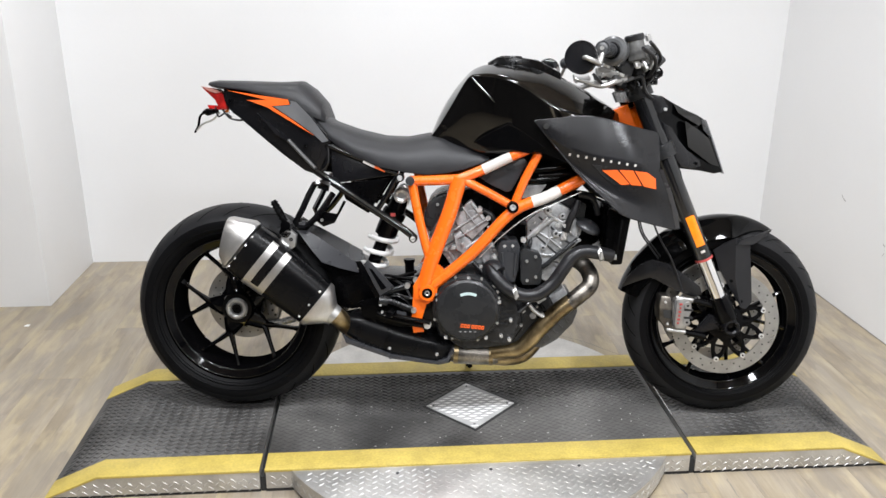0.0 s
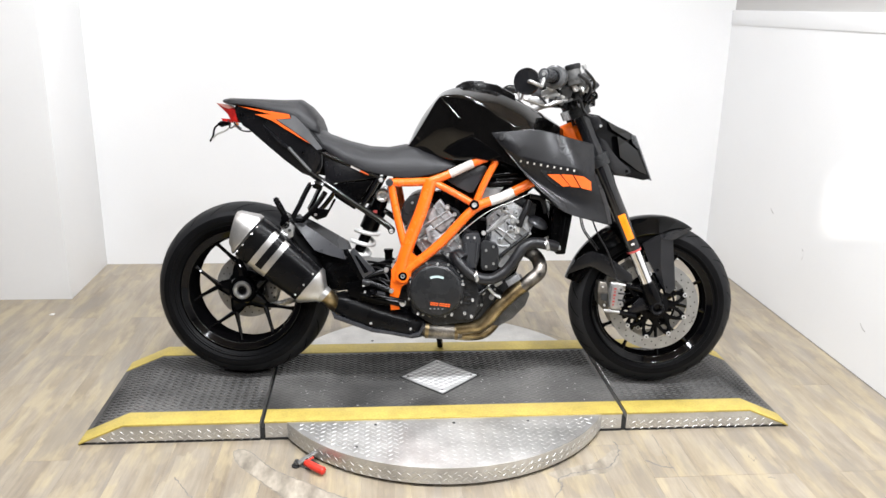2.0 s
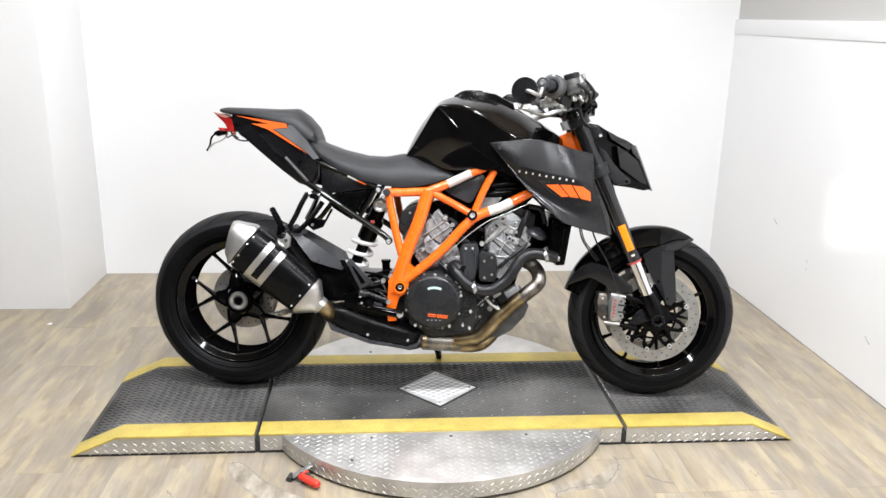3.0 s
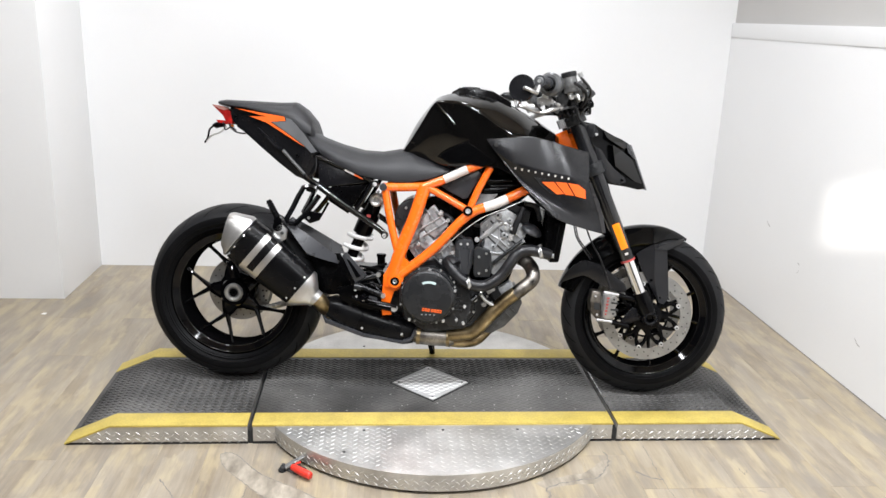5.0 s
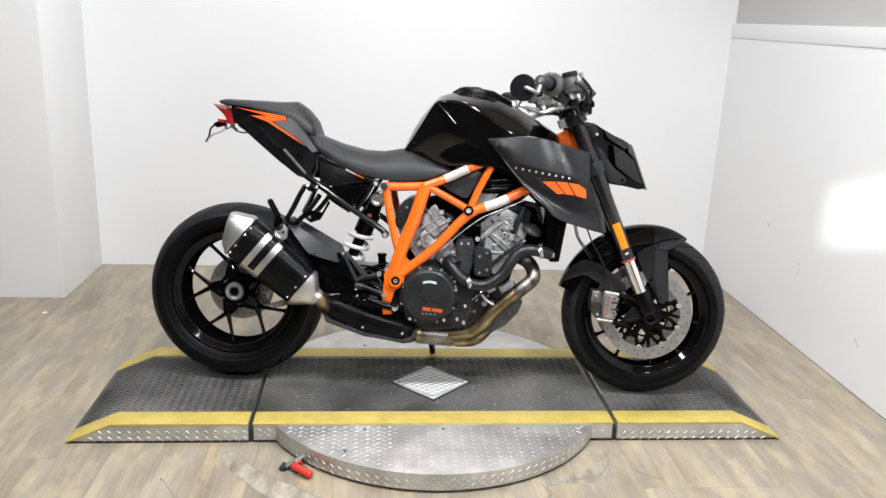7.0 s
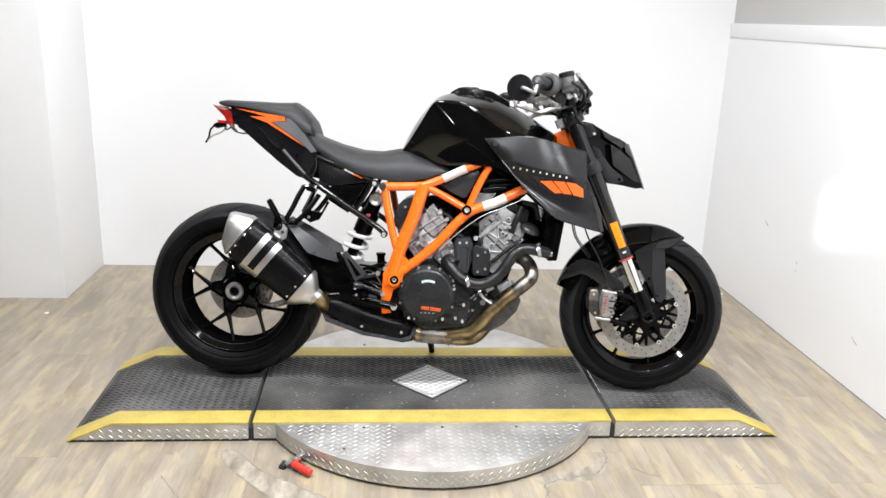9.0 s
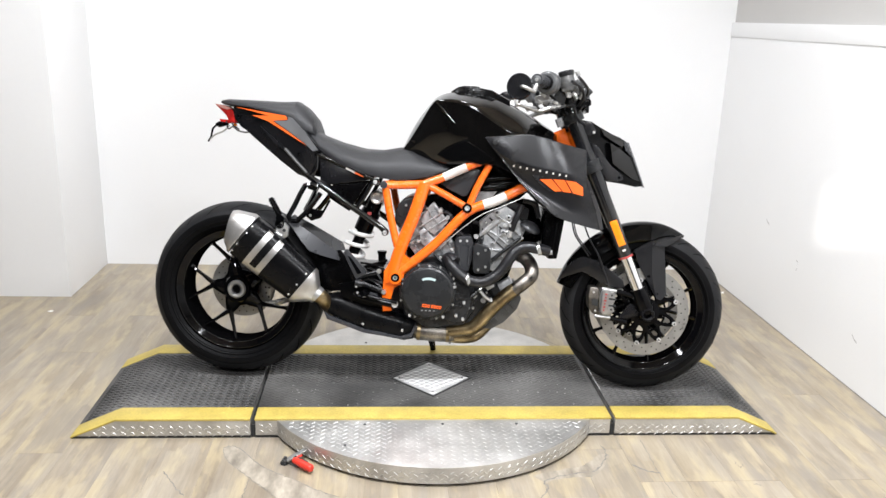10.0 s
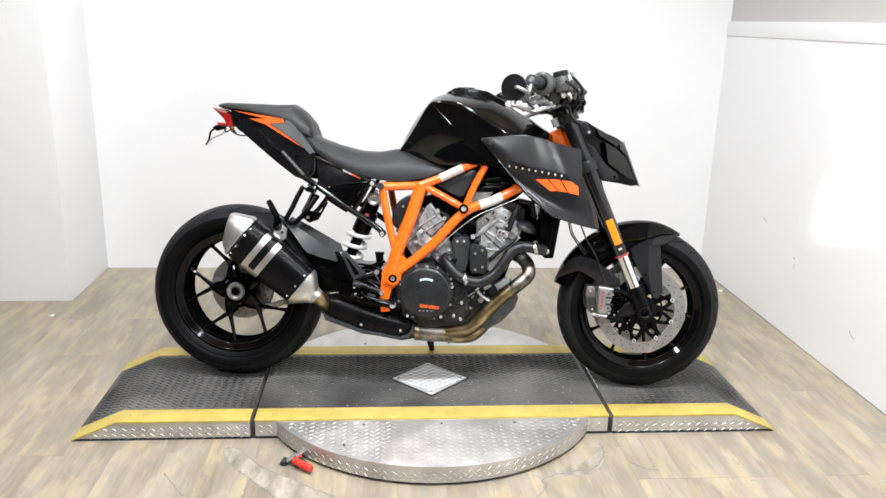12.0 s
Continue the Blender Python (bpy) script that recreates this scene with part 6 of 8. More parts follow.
# ---- engine ----
eng = part("crankcase", slab(bmesh.new(), [(-0.154, -0.130, 0.443), (-0.099, -0.130, 0.468), (0.013, -0.130, 0.481), (0.074, -0.130, 0.454), (0.111, -0.130, 0.387), (0.121, -0.130, 0.288), (0.084, -0.130, 0.232), (-0.051, -0.130, 0.214), (-0.129, -0.130, 0.253), (-0.155, -0.130, 0.344)], 0.26), CASE, bike, "dark painted V-twin crankcase", bevel=0.012, segs=3)
bm = bmesh.new()
slab(bm, [(-0.011, -0.120, 0.379), (0.071, -0.120, 0.396), (0.194, -0.120, 0.388), (0.217, -0.120, 0.347), (0.172, -0.120, 0.290), (0.112, -0.120, 0.238), (-0.004, -0.120, 0.218)], 0.22)
part("sump", bm, CASE, eng, bevel=0.010, segs=3)
part("casting", slab(bmesh.new(), [(0.183, -0.100, 0.367), (0.239, -0.100, 0.405), (0.254, -0.100, 0.387), (0.212, -0.100, 0.336), (0.188, -0.100, 0.343)], 0.1), CAST, eng, bevel=0.004)
bm = bmesh.new()
slab(bm, [(0.199, -0.080, 0.325), (0.266, -0.080, 0.381), (0.288, -0.080, 0.329), (0.274, -0.080, 0.289), (0.228, -0.080, 0.238), (0.183, -0.080, 0.211), (0.139, -0.080, 0.216)], 0.16)
part("front_case", bm, CASTDARK, eng, "bare cast aluminium front case", bevel=0.006)
for k in range(5):
    a, b = V((0.180, -0.082, 0.218)), V((0.278, -0.082, 0.311))
    d = V(-(b - a).z, 0, (b - a).x).normalized()
    q = a.lerp(b, 0.1 + 0.18 * k)
    part("case_rib", tube(bmesh.new(), [q - d * 0.002, q + d * 0.022], 0.003, n=6), CASTDARK, eng)
# clutch cover
CC = V((-0.048, -0.200, 0.357))
prof = [(0.0, -0.2095), (0.040, -0.209), (0.070, -0.2072), (0.083, -0.2045), (0.090, -0.199), (0.0925, -0.19), (0.0925, -0.12), (0.0, -0.12)]
bm = bmesh.new()
c = V(CC.x, 0, CC.z)
lathe(bm, [(max(r, 0.0005), y) for r, y in prof], c, 56)
clutch = part("clutch_cover", bm, CASE, eng, "round dark clutch cover with orange lettering bars", angle=25)
part("cover_ring", lathe(bmesh.new(), [(0.0925, -0.180), (0.097, -0.179), (0.0995, -0.175), (0.0995, -0.12), (0.0925, -0.12)], c, 56, True), CASE, clutch)
for k in range(16):
    a = 22.5 * k + 11
    bm = bmesh.new()
    box(bm, (0, 0, 0), (0.014, 0.004, 0.003), Matrix.Translation(V(c.x + 0.073 * math.cos(radians(a)), -0.2045, c.z + 0.073 * math.sin(radians(a)))) @ pose(0, 0, 0, 0, -a, 0))
    if 20 < a % 360 < 160 and k % 2 == 0 or k in (8, 15):
        part("cover_rib", bm, CASE, clutch)
    else:
        bm.free()
arcp = [(a, r) for r in (0.058, 0.050) for a in (range(65, 116, 10) if r > 0.055 else range(115, 64, -10))]
part("decal_arc", slab(bmesh.new(), [(c.x + r * math.cos(radians(a)) + 0.004, -0.2095, c.z + r * math.sin(radians(a)) - 0.002) for a, r in arcp], 0.002), BLUEGREY, clutch, "pale curved decal")
for k in range(7):
    x = -0.014 + 0.0094 * k + (0.003 if k > 2 else 0)
    z = c.z - 0.0475 - 0.0009 * k
    low_bar = [(c.x + x - 0.0036, -0.2098, z), (c.x + x + 0.0040, -0.2098, z - 0.0005), (c.x + x + 0.0056, -0.2098, z + 0.0100), (c.x + x - 0.0020, -0.2098, z + 0.0105)]
    bar = part("lettering_bar", slab(bmesh.new(), low_bar, 0.002), ORANGE_STICKER, clutch)
    mid = sum((V(p) for p in low_bar), V(0, 0, 0)) / 4
    part("bar_core", slab(bmesh.new(), [mid + (V(p) - mid) * 0.42 + V(0, -0.0006, 0) for p in low_bar], 0.002), CASE, bar)
for k in range(4):
    part("lettering_bar", slab(bmesh.new(), [(c.x - 0.02 + 0.014 * k, -0.2098, c.z - 0.062), (c.x - 0.014 + 0.014 * k, -0.2098, c.z - 0.062), (c.x - 0.014 + 0.014 * k, -0.2098, c.z - 0.059), (c.x - 0.02 + 0.014 * k, -0.2098, c.z - 0.059)], 0.002), CAST, clutch)
for u in ((-0.133, -0.188, 0.384), (-0.108, -0.188, 0.273), (-0.044, -0.188, 0.449), (0.046, -0.180, 0.379), (0.009, -0.188, 0.274), (0.055, -0.160, 0.271), (0.079, -0.160, 0.260), (0.081, -0.160, 0.319), (0.040, -0.160, 0.423), (0.031, -0.160, 0.420)):
    bolt(eng, u, 0.0068, 0.006, ALLOY, 12)
for k in range(8):
    a = radians(45 * k + 20)
    bolt(eng, (c.x + 0.0985 * math.cos(a), -0.177, c.z + 0.0985 * math.sin(a)), 0.0052, 0.006, STEEL, 12)
# right-hand case flange with ribs
bm = bmesh.new()
slab(bm, [(0.001, -0.158, 0.432), (0.052, -0.158, 0.434), (0.096, -0.158, 0.376), (0.106, -0.158, 0.331), (0.087, -0.158, 0.250), (0.038, -0.158, 0.250), (0.008, -0.158, 0.262), (0.035, -0.158, 0.320), (0.044, -0.158, 0.374)], 0.04)
part("case_flange", bm, CASE, eng, bevel=0.004)
for k in range(4):
    part("case_rib", slab(bmesh.new(), [(0.045, -0.163, 0.352), (0.093, -0.163, 0.353), (0.093, -0.163, 0.348), (0.045, -0.163, 0.347)] if k == 0 else [(p[0], p[1], p[2] - 0.014 * k) for p in ((0.045, -0.163, 0.352), (0.090, -0.163, 0.352), (0.090, -0.163, 0.348), (0.045, -0.163, 0.347))], 0.012), CASE, eng, bevel=0.001)


# dark core between the cylinders
bm = bmesh.new()
slab(bm, [(-0.145, -0.050, 0.564), (-0.111, -0.050, 0.673), (0.017, -0.050, 0.709), (0.108, -0.050, 0.713), (0.196, -0.050, 0.699), (0.335, -0.050, 0.677), (0.356, -0.050, 0.546), (0.263, -0.050, 0.478), (0.221, -0.050, 0.349), (0.033, -0.050, 0.311), (-0.132, -0.050, 0.424)], 0.10)
part("engine_core", bm, DARK, eng, bevel=0.008)
# cylinders as stacks of castings along their axes, with dark gasket seams
def cylinder_stack(name, base, top, layers, y, label):
    """layers: (from, to, half width, how far out) along the axis from base to top."""
    a, b = V(base), V(top)
    d = b - a
    ln = d.length
    d.normalize()
    w = V(d.z, 0, -d.x)
    first = None
    for s0, s1, hw0, hw1, out, mt in layers:
        p0, p1 = a + d * ln * s0, a + d * ln * s1
        pts = [p0 - w * hw0, p0 + w * hw0, p1 + w * hw1, p1 - w * hw1]
        bm = slab(bmesh.new(), [(p.x, y - out, p.z) for p in pts], 0.20 + 2 * out)
        if first is None:
            first = part(name, bm, mt, eng, label, bevel=0.004)
        else:
            part("casting", bm, mt, first, bevel=0.0035)
        if hw0 > 0.03 and mt == CAST:
            n = 4
            for i in range(n):
                u = -0.75 + 1.5 * i / (n - 1)
                q0, q1 = p0 + w * hw0 * u + d * 0.006, p1 + w * hw1 * u - d * 0.006
                if (q1 - q0).dot(d) > 0.008:
                    c = [q0 - w * 0.003, q0 + w * 0.003, q1 + w * 0.003, q1 - w * 0.003]
                    part("casting_rib", slab(bmesh.new(), [(p.x, y - out - 0.006, p.z) for p in c], 0.01), CAST, first, bevel=0.001)
            for u in (-0.9, 0.9):
                q = p0.lerp(p1, 0.5) + w * hw0 * u
                bolt(first, (q.x, y - out - 0.002, q.z), 0.0055, 0.005, ALLOY, 12)
    return first


rc = cylinder_stack("rear_cylinder", (-0.002, -0.100, 0.461), (-0.130, -0.100, 0.634), ((0.0, 0.24, 0.068, 0.068, 0.0, CAST), (0.25, 0.29, 0.074, 0.074, 0.004, CASE), (0.30, 0.50, 0.070, 0.070, 0.002, CAST), (0.51, 0.55, 0.076, 0.076, 0.006, CAST), (0.56, 0.84, 0.074, 0.070, 0.0, CAST), (0.85, 1.0, 0.060, 0.050, -0.012, CASTDARK)), -0.10, "cast aluminium rear cylinder and head")
part("round_cover", lathe(bmesh.new(), [(0.001, -0.125), (0.013, -0.125), (0.017, -0.121), (0.018, -0.11), (0.018, -0.09), (0.001, -0.09)], (-0.039, 0, 0.623), 24), CAST, rc)
for u in ((-0.087, -0.115, 0.529), (-0.113, -0.115, 0.520), (-0.013, -0.130, 0.472), (0.033, -0.130, 0.505), (-0.048, -0.118, 0.575)):
    bolt(rc, u, 0.0075, 0.007, ALLOY, 12)
fc = cylinder_stack("front_cylinder", (0.155, -0.100, 0.439), (0.249, -0.100, 0.656), ((0.0, 0.22, 0.064, 0.064, 0.0, CAST), (0.23, 0.27, 0.070, 0.070, 0.005, CAST), (0.28, 0.50, 0.066, 0.066, 0.002, CAST), (0.51, 0.56, 0.072, 0.072, 0.006, CASE), (0.57, 0.86, 0.068, 0.064, 0.0, CAST), (0.87, 1.08, 0.060, 0.046, -0.004, CASE)), -0.10, "cast aluminium front cylinder and head")
VC = [(-0.178, -0.125, 0.592), (-0.175, -0.125, 0.628), (-0.166, -0.125, 0.656), (-0.149, -0.125, 0.675), (-0.128, -0.125, 0.685), (-0.107, -0.125, 0.690), (-0.098, -0.125, 0.671), (-0.116, -0.125, 0.623), (-0.136, -0.125, 0.582), (-0.157, -0.125, 0.569)]
vcov = part("valve_cover", slab(bmesh.new(), VC, 0.24), CASE, rc, "dark rounded valve cover", bevel=0.012, segs=4)
part("cover_seam", slab(bmesh.new(), [(-0.161, -0.128, 0.565), (-0.094, -0.128, 0.675), (-0.086, -0.128, 0.668), (-0.153, -0.128, 0.558)], 0.22), CASTDARK, vcov, bevel=0.002)
bolt(vcov, (-0.137, -0.127, 0.654), 0.006, 0.005, STEEL, 12)
# front head: bright webbed casting
FH = [(0.124, -0.112, 0.604), (0.162, -0.112, 0.638), (0.213, -0.112, 0.664), (0.251, -0.112, 0.642), (0.278, -0.112, 0.595), (0.272, -0.112, 0.555), (0.217, -0.112, 0.496), (0.180, -0.112, 0.454), (0.148, -0.112, 0.497), (0.128, -0.112, 0.529)]
fh = part("head_casting", slab(bmesh.new(), FH, 0.20), CAST, fc, "bright webbed head casting", bevel=0.005)
for pts, w in (([(0.127, -0.118, 0.557), (0.185, -0.118, 0.618)], 0.0065), ([(0.190, -0.116, 0.608), (0.192, -0.116, 0.556), (0.236, -0.116, 0.520)], 0.003), ([(0.192, -0.116, 0.556), (0.160, -0.116, 0.490)], 0.003), ([(0.155, -0.116, 0.578), (0.192, -0.116, 0.556), (0.242, -0.116, 0.586)], 0.003),
                           ([(0.209, -0.116, 0.616), (0.263, -0.116, 0.567)], 0.004), ([(0.175, -0.118, 0.471), (0.276, -0.118, 0.552)], 0.004), ([(0.147, -0.116, 0.514), (0.183, -0.116, 0.507), (0.222, -0.116, 0.509)], 0.003), ([(0.176, -0.118, 0.635), (0.227, -0.118, 0.606), (0.258, -0.118, 0.619)], 0.004)):
    part("casting_rib", tube(bmesh.new(), pts, w, n=8), CAST, fh)
part("gasket_seam", slab(bmesh.new(), [(0.157, -0.114, 0.618), (0.161, -0.114, 0.622), (0.257, -0.114, 0.541), (0.253, -0.114, 0.536)], 0.01), GAP, fh)
part("gasket_seam", slab(bmesh.new(), [(0.132, -0.114, 0.579), (0.135, -0.114, 0.583), (0.221, -0.114, 0.509), (0.217, -0.114, 0.505)], 0.01), GAP, fh)
for u, r in (((0.184, -0.116, 0.641), 0.0095), ((0.226, -0.116, 0.625), 0.008), ((0.209, -0.116, 0.573), 0.009), ((0.172, -0.116, 0.531), 0.007)):
    part("cast_boss", lathe(bmesh.new(), [(r * 0.5, -0.004), (r * 0.5, -0.012), (r, -0.011), (r * 1.15, 0.0), (r * 1.15, 0.02), (r * 0.5, 0.02)], (u[0], u[1], u[2]), 20, True), CAST, fh)
    part("boss_hole", rod(bmesh.new(), V(u) + V(0, -0.006, 0), V(u) + V(0, 0.01, 0), r * 0.52, n=12), GAP, fh)
for u, r in (((0.114, -0.140, 0.555), 0.011), ((0.233, -0.125, 0.597), 0.008), ((0.277, -0.125, 0.555), 0.006), ((0.225, -0.118, 0.542), 0.005), ((0.157, -0.118, 0.470), 0.005), ((0.146, -0.118, 0.604), 0.005)):
    bolt(fh, u, r, 0.007, ALLOY, 14)
part("breather_pipe", tube(bmesh.new(), curved([(0.139, -0.112, 0.564), (0.170, -0.115, 0.594), (0.203, -0.112, 0.620)], 4), 0.009, n=12), CAST, fc)
part("breather_pipe", tube(bmesh.new(), curved([(0.173, -0.115, 0.469), (0.222, -0.120, 0.513), (0.275, -0.115, 0.556)], 4), 0.007, n=12), CASE, fc)
for u in ((0.115, -0.130, 0.552), (0.236, -0.118, 0.575), (0.192, -0.115, 0.641), (0.214, -0.118, 0.595)):
    bolt(fc, u, 0.0085, 0.007, ALLOY, 12)
part("spark_plug_lead", tube(bmesh.new(), curved([(0.269, -0.120, 0.672), (0.259, -0.125, 0.638), (0.247, -0.125, 0.611), (0.237, -0.120, 0.579)], 4), [0.010, 0.011, 0.011, 0.012], n=12), RUBBER, fc)
part("plug_cap", tube(bmesh.new(), [V((0.237, -0.120, 0.581)), V((0.231, -0.118, 0.555))], [0.011, 0.010], n=12), ALLOY, fc)
part("cylinder_plate", slab(bmesh.new(), [(-0.086, -0.122, 0.604), (-0.054, -0.122, 0.657), (-0.039, -0.122, 0.669), (0.014, -0.122, 0.600), (-0.034, -0.122, 0.552), (-0.064, -0.122, 0.573)], 0.03), CAST, rc, "machined face of the rear head", bevel=0.004)
part("cylinder_plate", slab(bmesh.new(), [(-0.090, -0.118, 0.563), (-0.071, -0.118, 0.576), (-0.025, -0.118, 0.530), (-0.048, -0.118, 0.497), (-0.080, -0.118, 0.520)], 0.03), CAST, rc, bevel=0.003)
for p, e, r in (((-0.087, -0.124, 0.580), (-0.006, -0.124, 0.635), 0.003), ((-0.074, -0.124, 0.557), (0.015, -0.124, 0.618), 0.0026), ((-0.053, -0.122, 0.526), (0.032, -0.122, 0.589), 0.0032), ((-0.065, -0.126, 0.649), (-0.028, -0.126, 0.599), 0.002), ((-0.042, -0.126, 0.662), (-0.001, -0.126, 0.608), 0.002), ((-0.036, -0.118, 0.510), (0.022, -0.118, 0.549), 0.004)):
    part("casting_rib", tube(bmesh.new(), [p, e], r, n=8), CAST, rc)
for u, r in (((-0.016, -0.130, 0.641), 0.0105), ((-0.090, -0.122, 0.528), 0.0085), ((-0.016, -0.130, 0.472), 0.008), ((0.028, -0.135, 0.503), 0.008), ((-0.063, -0.122, 0.539), 0.005), ((0.012, -0.126, 0.589), 0.005)):
    bolt(rc, u, r, 0.006, ALLOY, 14)
# small castings, bosses and connectors on both cylinders
def casting_clutter(parent, quad, y, count, seed):
    rng = random.Random(seed)
    a, b, c, e = [V(p) for p in quad]
    for k in range(count):
        u, v = rng.uniform(0.08, 0.92), rng.uniform(0.08, 0.92)
        q = a.lerp(b, u).lerp(e.lerp(c, u), v)
        q.y = y + rng.uniform(0.0, 0.008)
        bm = bmesh.new()
        kind = k % 4
        if kind == 0:
            rod(bm, q + V(0, 0.02, 0), q + V(0, -rng.uniform(0.003, 0.007), 0), rng.uniform(0.006, 0.011), n=14)
            part("cast_boss", bm, CAST, parent, bevel=0.001)
        elif kind == 1:
            box(bm, (0, 0, 0), (rng.uniform(0.008, 0.03), 0.03, rng.uniform(0.008, 0.02)), Matrix.Translation(q) @ pose(0, 0, 0, 0, rng.choice((-50, -35, 40, 48)), 0))
            part("cast_block", bm, CAST, parent, bevel=0.002)
        elif kind == 2:
            w = V(rng.uniform(-1, 1), 0, rng.uniform(-1, 1)).normalized() * rng.uniform(0.015, 0.035)
            tube(bm, curved([q - w, q + V(0, -0.010, 0), q + w], 4), rng.uniform(0.003, 0.005), n=8)
            part("thin_hose", bm, rng.choice((RUBBER, DARK, STEEL)), parent)
        else:
            bm.free()
            bolt(parent, q + V(0, -0.008, 0), rng.uniform(0.0045, 0.0065), 0.006, STEEL, 12)


casting_clutter(rc, ((-0.100, -0.100, 0.646), (-0.029, -0.100, 0.657), (0.013, -0.100, 0.545), (-0.094, -0.100, 0.495)), -0.108, 5, 3)
casting_clutter(fc, ((0.150, -0.100, 0.611), (0.249, -0.100, 0.656), (0.275, -0.100, 0.568), (0.185, -0.100, 0.461)), -0.108, 9, 8)
casting_clutter(eng, ((0.065, -0.130, 0.363), (0.187, -0.130, 0.389), (0.190, -0.130, 0.327), (0.097, -0.130, 0.267)), -0.128, 14, 5)
casting_clutter(eng, ((-0.010, -0.130, 0.488), (0.087, -0.130, 0.507), (0.098, -0.130, 0.432), (0.015, -0.130, 0.443)), -0.128, 12, 6)
# pump housings between the cylinders
bm = bmesh.new()
slab(bm, [(0.103, -0.165, 0.521), (0.114, -0.165, 0.535), (0.160, -0.165, 0.520), (0.167, -0.165, 0.503), (0.168, -0.165, 0.439), (0.160, -0.165, 0.427), (0.113, -0.165, 0.426), (0.106, -0.165, 0.440)], 0.07)
pump = part("pump_cover", bm, CASE, eng, "black pump cover", bevel=0.005, segs=3)
for u in ((0.123, -0.168, 0.498), (0.148, -0.168, 0.511), (0.125, -0.168, 0.441), (0.150, -0.168, 0.452)):
    bolt(pump, u, 0.006, 0.004, STEEL, 12)
bm = bmesh.new()
slab(bm, [(0.038, -0.150, 0.535), (0.047, -0.150, 0.553), (0.096, -0.150, 0.557), (0.105, -0.150, 0.532), (0.102, -0.150, 0.469), (0.091, -0.150, 0.428), (0.057, -0.150, 0.435), (0.043, -0.150, 0.474)], 0.08)
ph = part("pump_housing", bm, HUGGER, eng, "grey pump housing", bevel=0.008, segs=3)
part("housing_rib", tube(bmesh.new(), [(0.051, -0.151, 0.520), (0.060, -0.151, 0.443)], 0.004, n=8), HUGGER, ph)
part("housing_rib", tube(bmesh.new(), [(0.092, -0.151, 0.522), (0.089, -0.151, 0.452)], 0.004, n=8), HUGGER, ph)
for u in ((0.059, -0.145, 0.538), (0.082, -0.145, 0.539), (0.032, -0.145, 0.505), (-0.009, -0.145, 0.476), (0.030, -0.165, 0.424), (0.040, -0.165, 0.406), (0.044, -0.165, 0.377), (0.081, -0.165, 0.322), (0.054, -0.165, 0.274), (0.078, -0.165, 0.263), (0.009, -0.165, 0.267)):
    bolt(eng, u, 0.0065, 0.006, ALLOY, 12)
hose = part("coolant_hose", tube(bmesh.new(), curved([(0.020, -0.150, 0.474), (0.034, -0.170, 0.451), (0.062, -0.178, 0.423), (0.103, -0.180, 0.402), (0.150, -0.180, 0.402), (0.196, -0.175, 0.432), (0.230, -0.170, 0.480), (0.252, -0.165, 0.511), (0.285, -0.160, 0.527), (0.330, -0.155, 0.523), (0.371, -0.150, 0.514)], 5), 0.0195, n=20), RUBBER, bike, "thick grey-black coolant hose")
part("hose_end", tube(bmesh.new(), curved([(0.017, -0.130, 0.444), (0.013, -0.140, 0.466), (0.028, -0.150, 0.478), (0.044, -0.165, 0.464)], 4), 0.021, n=18), RUBBER, hose)
for a, b in (((0.081, -0.179, 0.393), (0.103, -0.179, 0.421)), ((0.332, -0.155, 0.535), (0.334, -0.155, 0.507))):
    m = V(a).lerp(V(b), 0.5)
    part("hose_clamp", rod(bmesh.new(), m + V(-0.006, 0, -0.002), m + V(0.006, 0, 0.002), 0.0225, n=20), STEEL, hose, "steel hose clamp")
    part("clamp_screw", rod(bmesh.new(), m + V(0, -0.024, -0.012), m + V(0, -0.024, 0.012), 0.0045, n=10), STEEL, hose)
# dark mass behind: airbox, throttle bodies
bm = bmesh.new()
slab(bm, [(-0.038, -0.090, 0.736), (0.096, -0.090, 0.806), (0.216, -0.090, 0.812), (0.294, -0.090, 0.718), (0.217, -0.090, 0.650), (0.087, -0.090, 0.644), (0.005, -0.090, 0.673)], 0.18)
air = part("airbox", bm, DARK, bike, "black airbox under the tank", bevel=0.01)
bm = bmesh.new()
slab(bm, [(-0.019, -0.135, 0.734), (0.041, -0.135, 0.773), (0.105, -0.135, 0.796), (0.120, -0.135, 0.781), (0.076, -0.135, 0.697), (0.061, -0.135, 0.693), (0.020, -0.135, 0.712)], 0.02)
part("airbox_cover", bm, HUGGER, air, "matt grey triangular cover inside the frame", bevel=0.004)
for a, b, r in (((0.142, -0.110, 0.755), (0.226, -0.110, 0.765), 0.012), ((0.131, -0.115, 0.725), (0.211, -0.115, 0.734), 0.009), ((0.155, -0.118, 0.739), (0.250, -0.118, 0.750), 0.007)):
    part("throttle_rail", tube(bmesh.new(), [a, b], r, n=12), SATIN, air)
part("bracket", slab(bmesh.new(), [(0.108, -0.100, 0.711), (0.181, -0.100, 0.714), (0.158, -0.100, 0.681), (0.102, -0.100, 0.670)], 0.03), CAST, air, bevel=0.003)
part("throttle_cable", tube(bmesh.new(), curved([(-0.015, -0.185, 0.508), (0.049, -0.185, 0.574), (0.125, -0.185, 0.634), (0.197, -0.180, 0.667), (0.272, -0.170, 0.701)], 5), 0.0013, n=8), STEEL, bike, "thin silver cable along the frame tube")
part("wiring_loom", tube(bmesh.new(), curved([(-0.017, -0.100, 0.639), (0.021, -0.110, 0.622), (0.038, -0.110, 0.578), (0.070, -0.110, 0.549), (0.064, -0.110, 0.519)], 5), 0.008, n=10), RUBBER, bike, "black wiring loom")
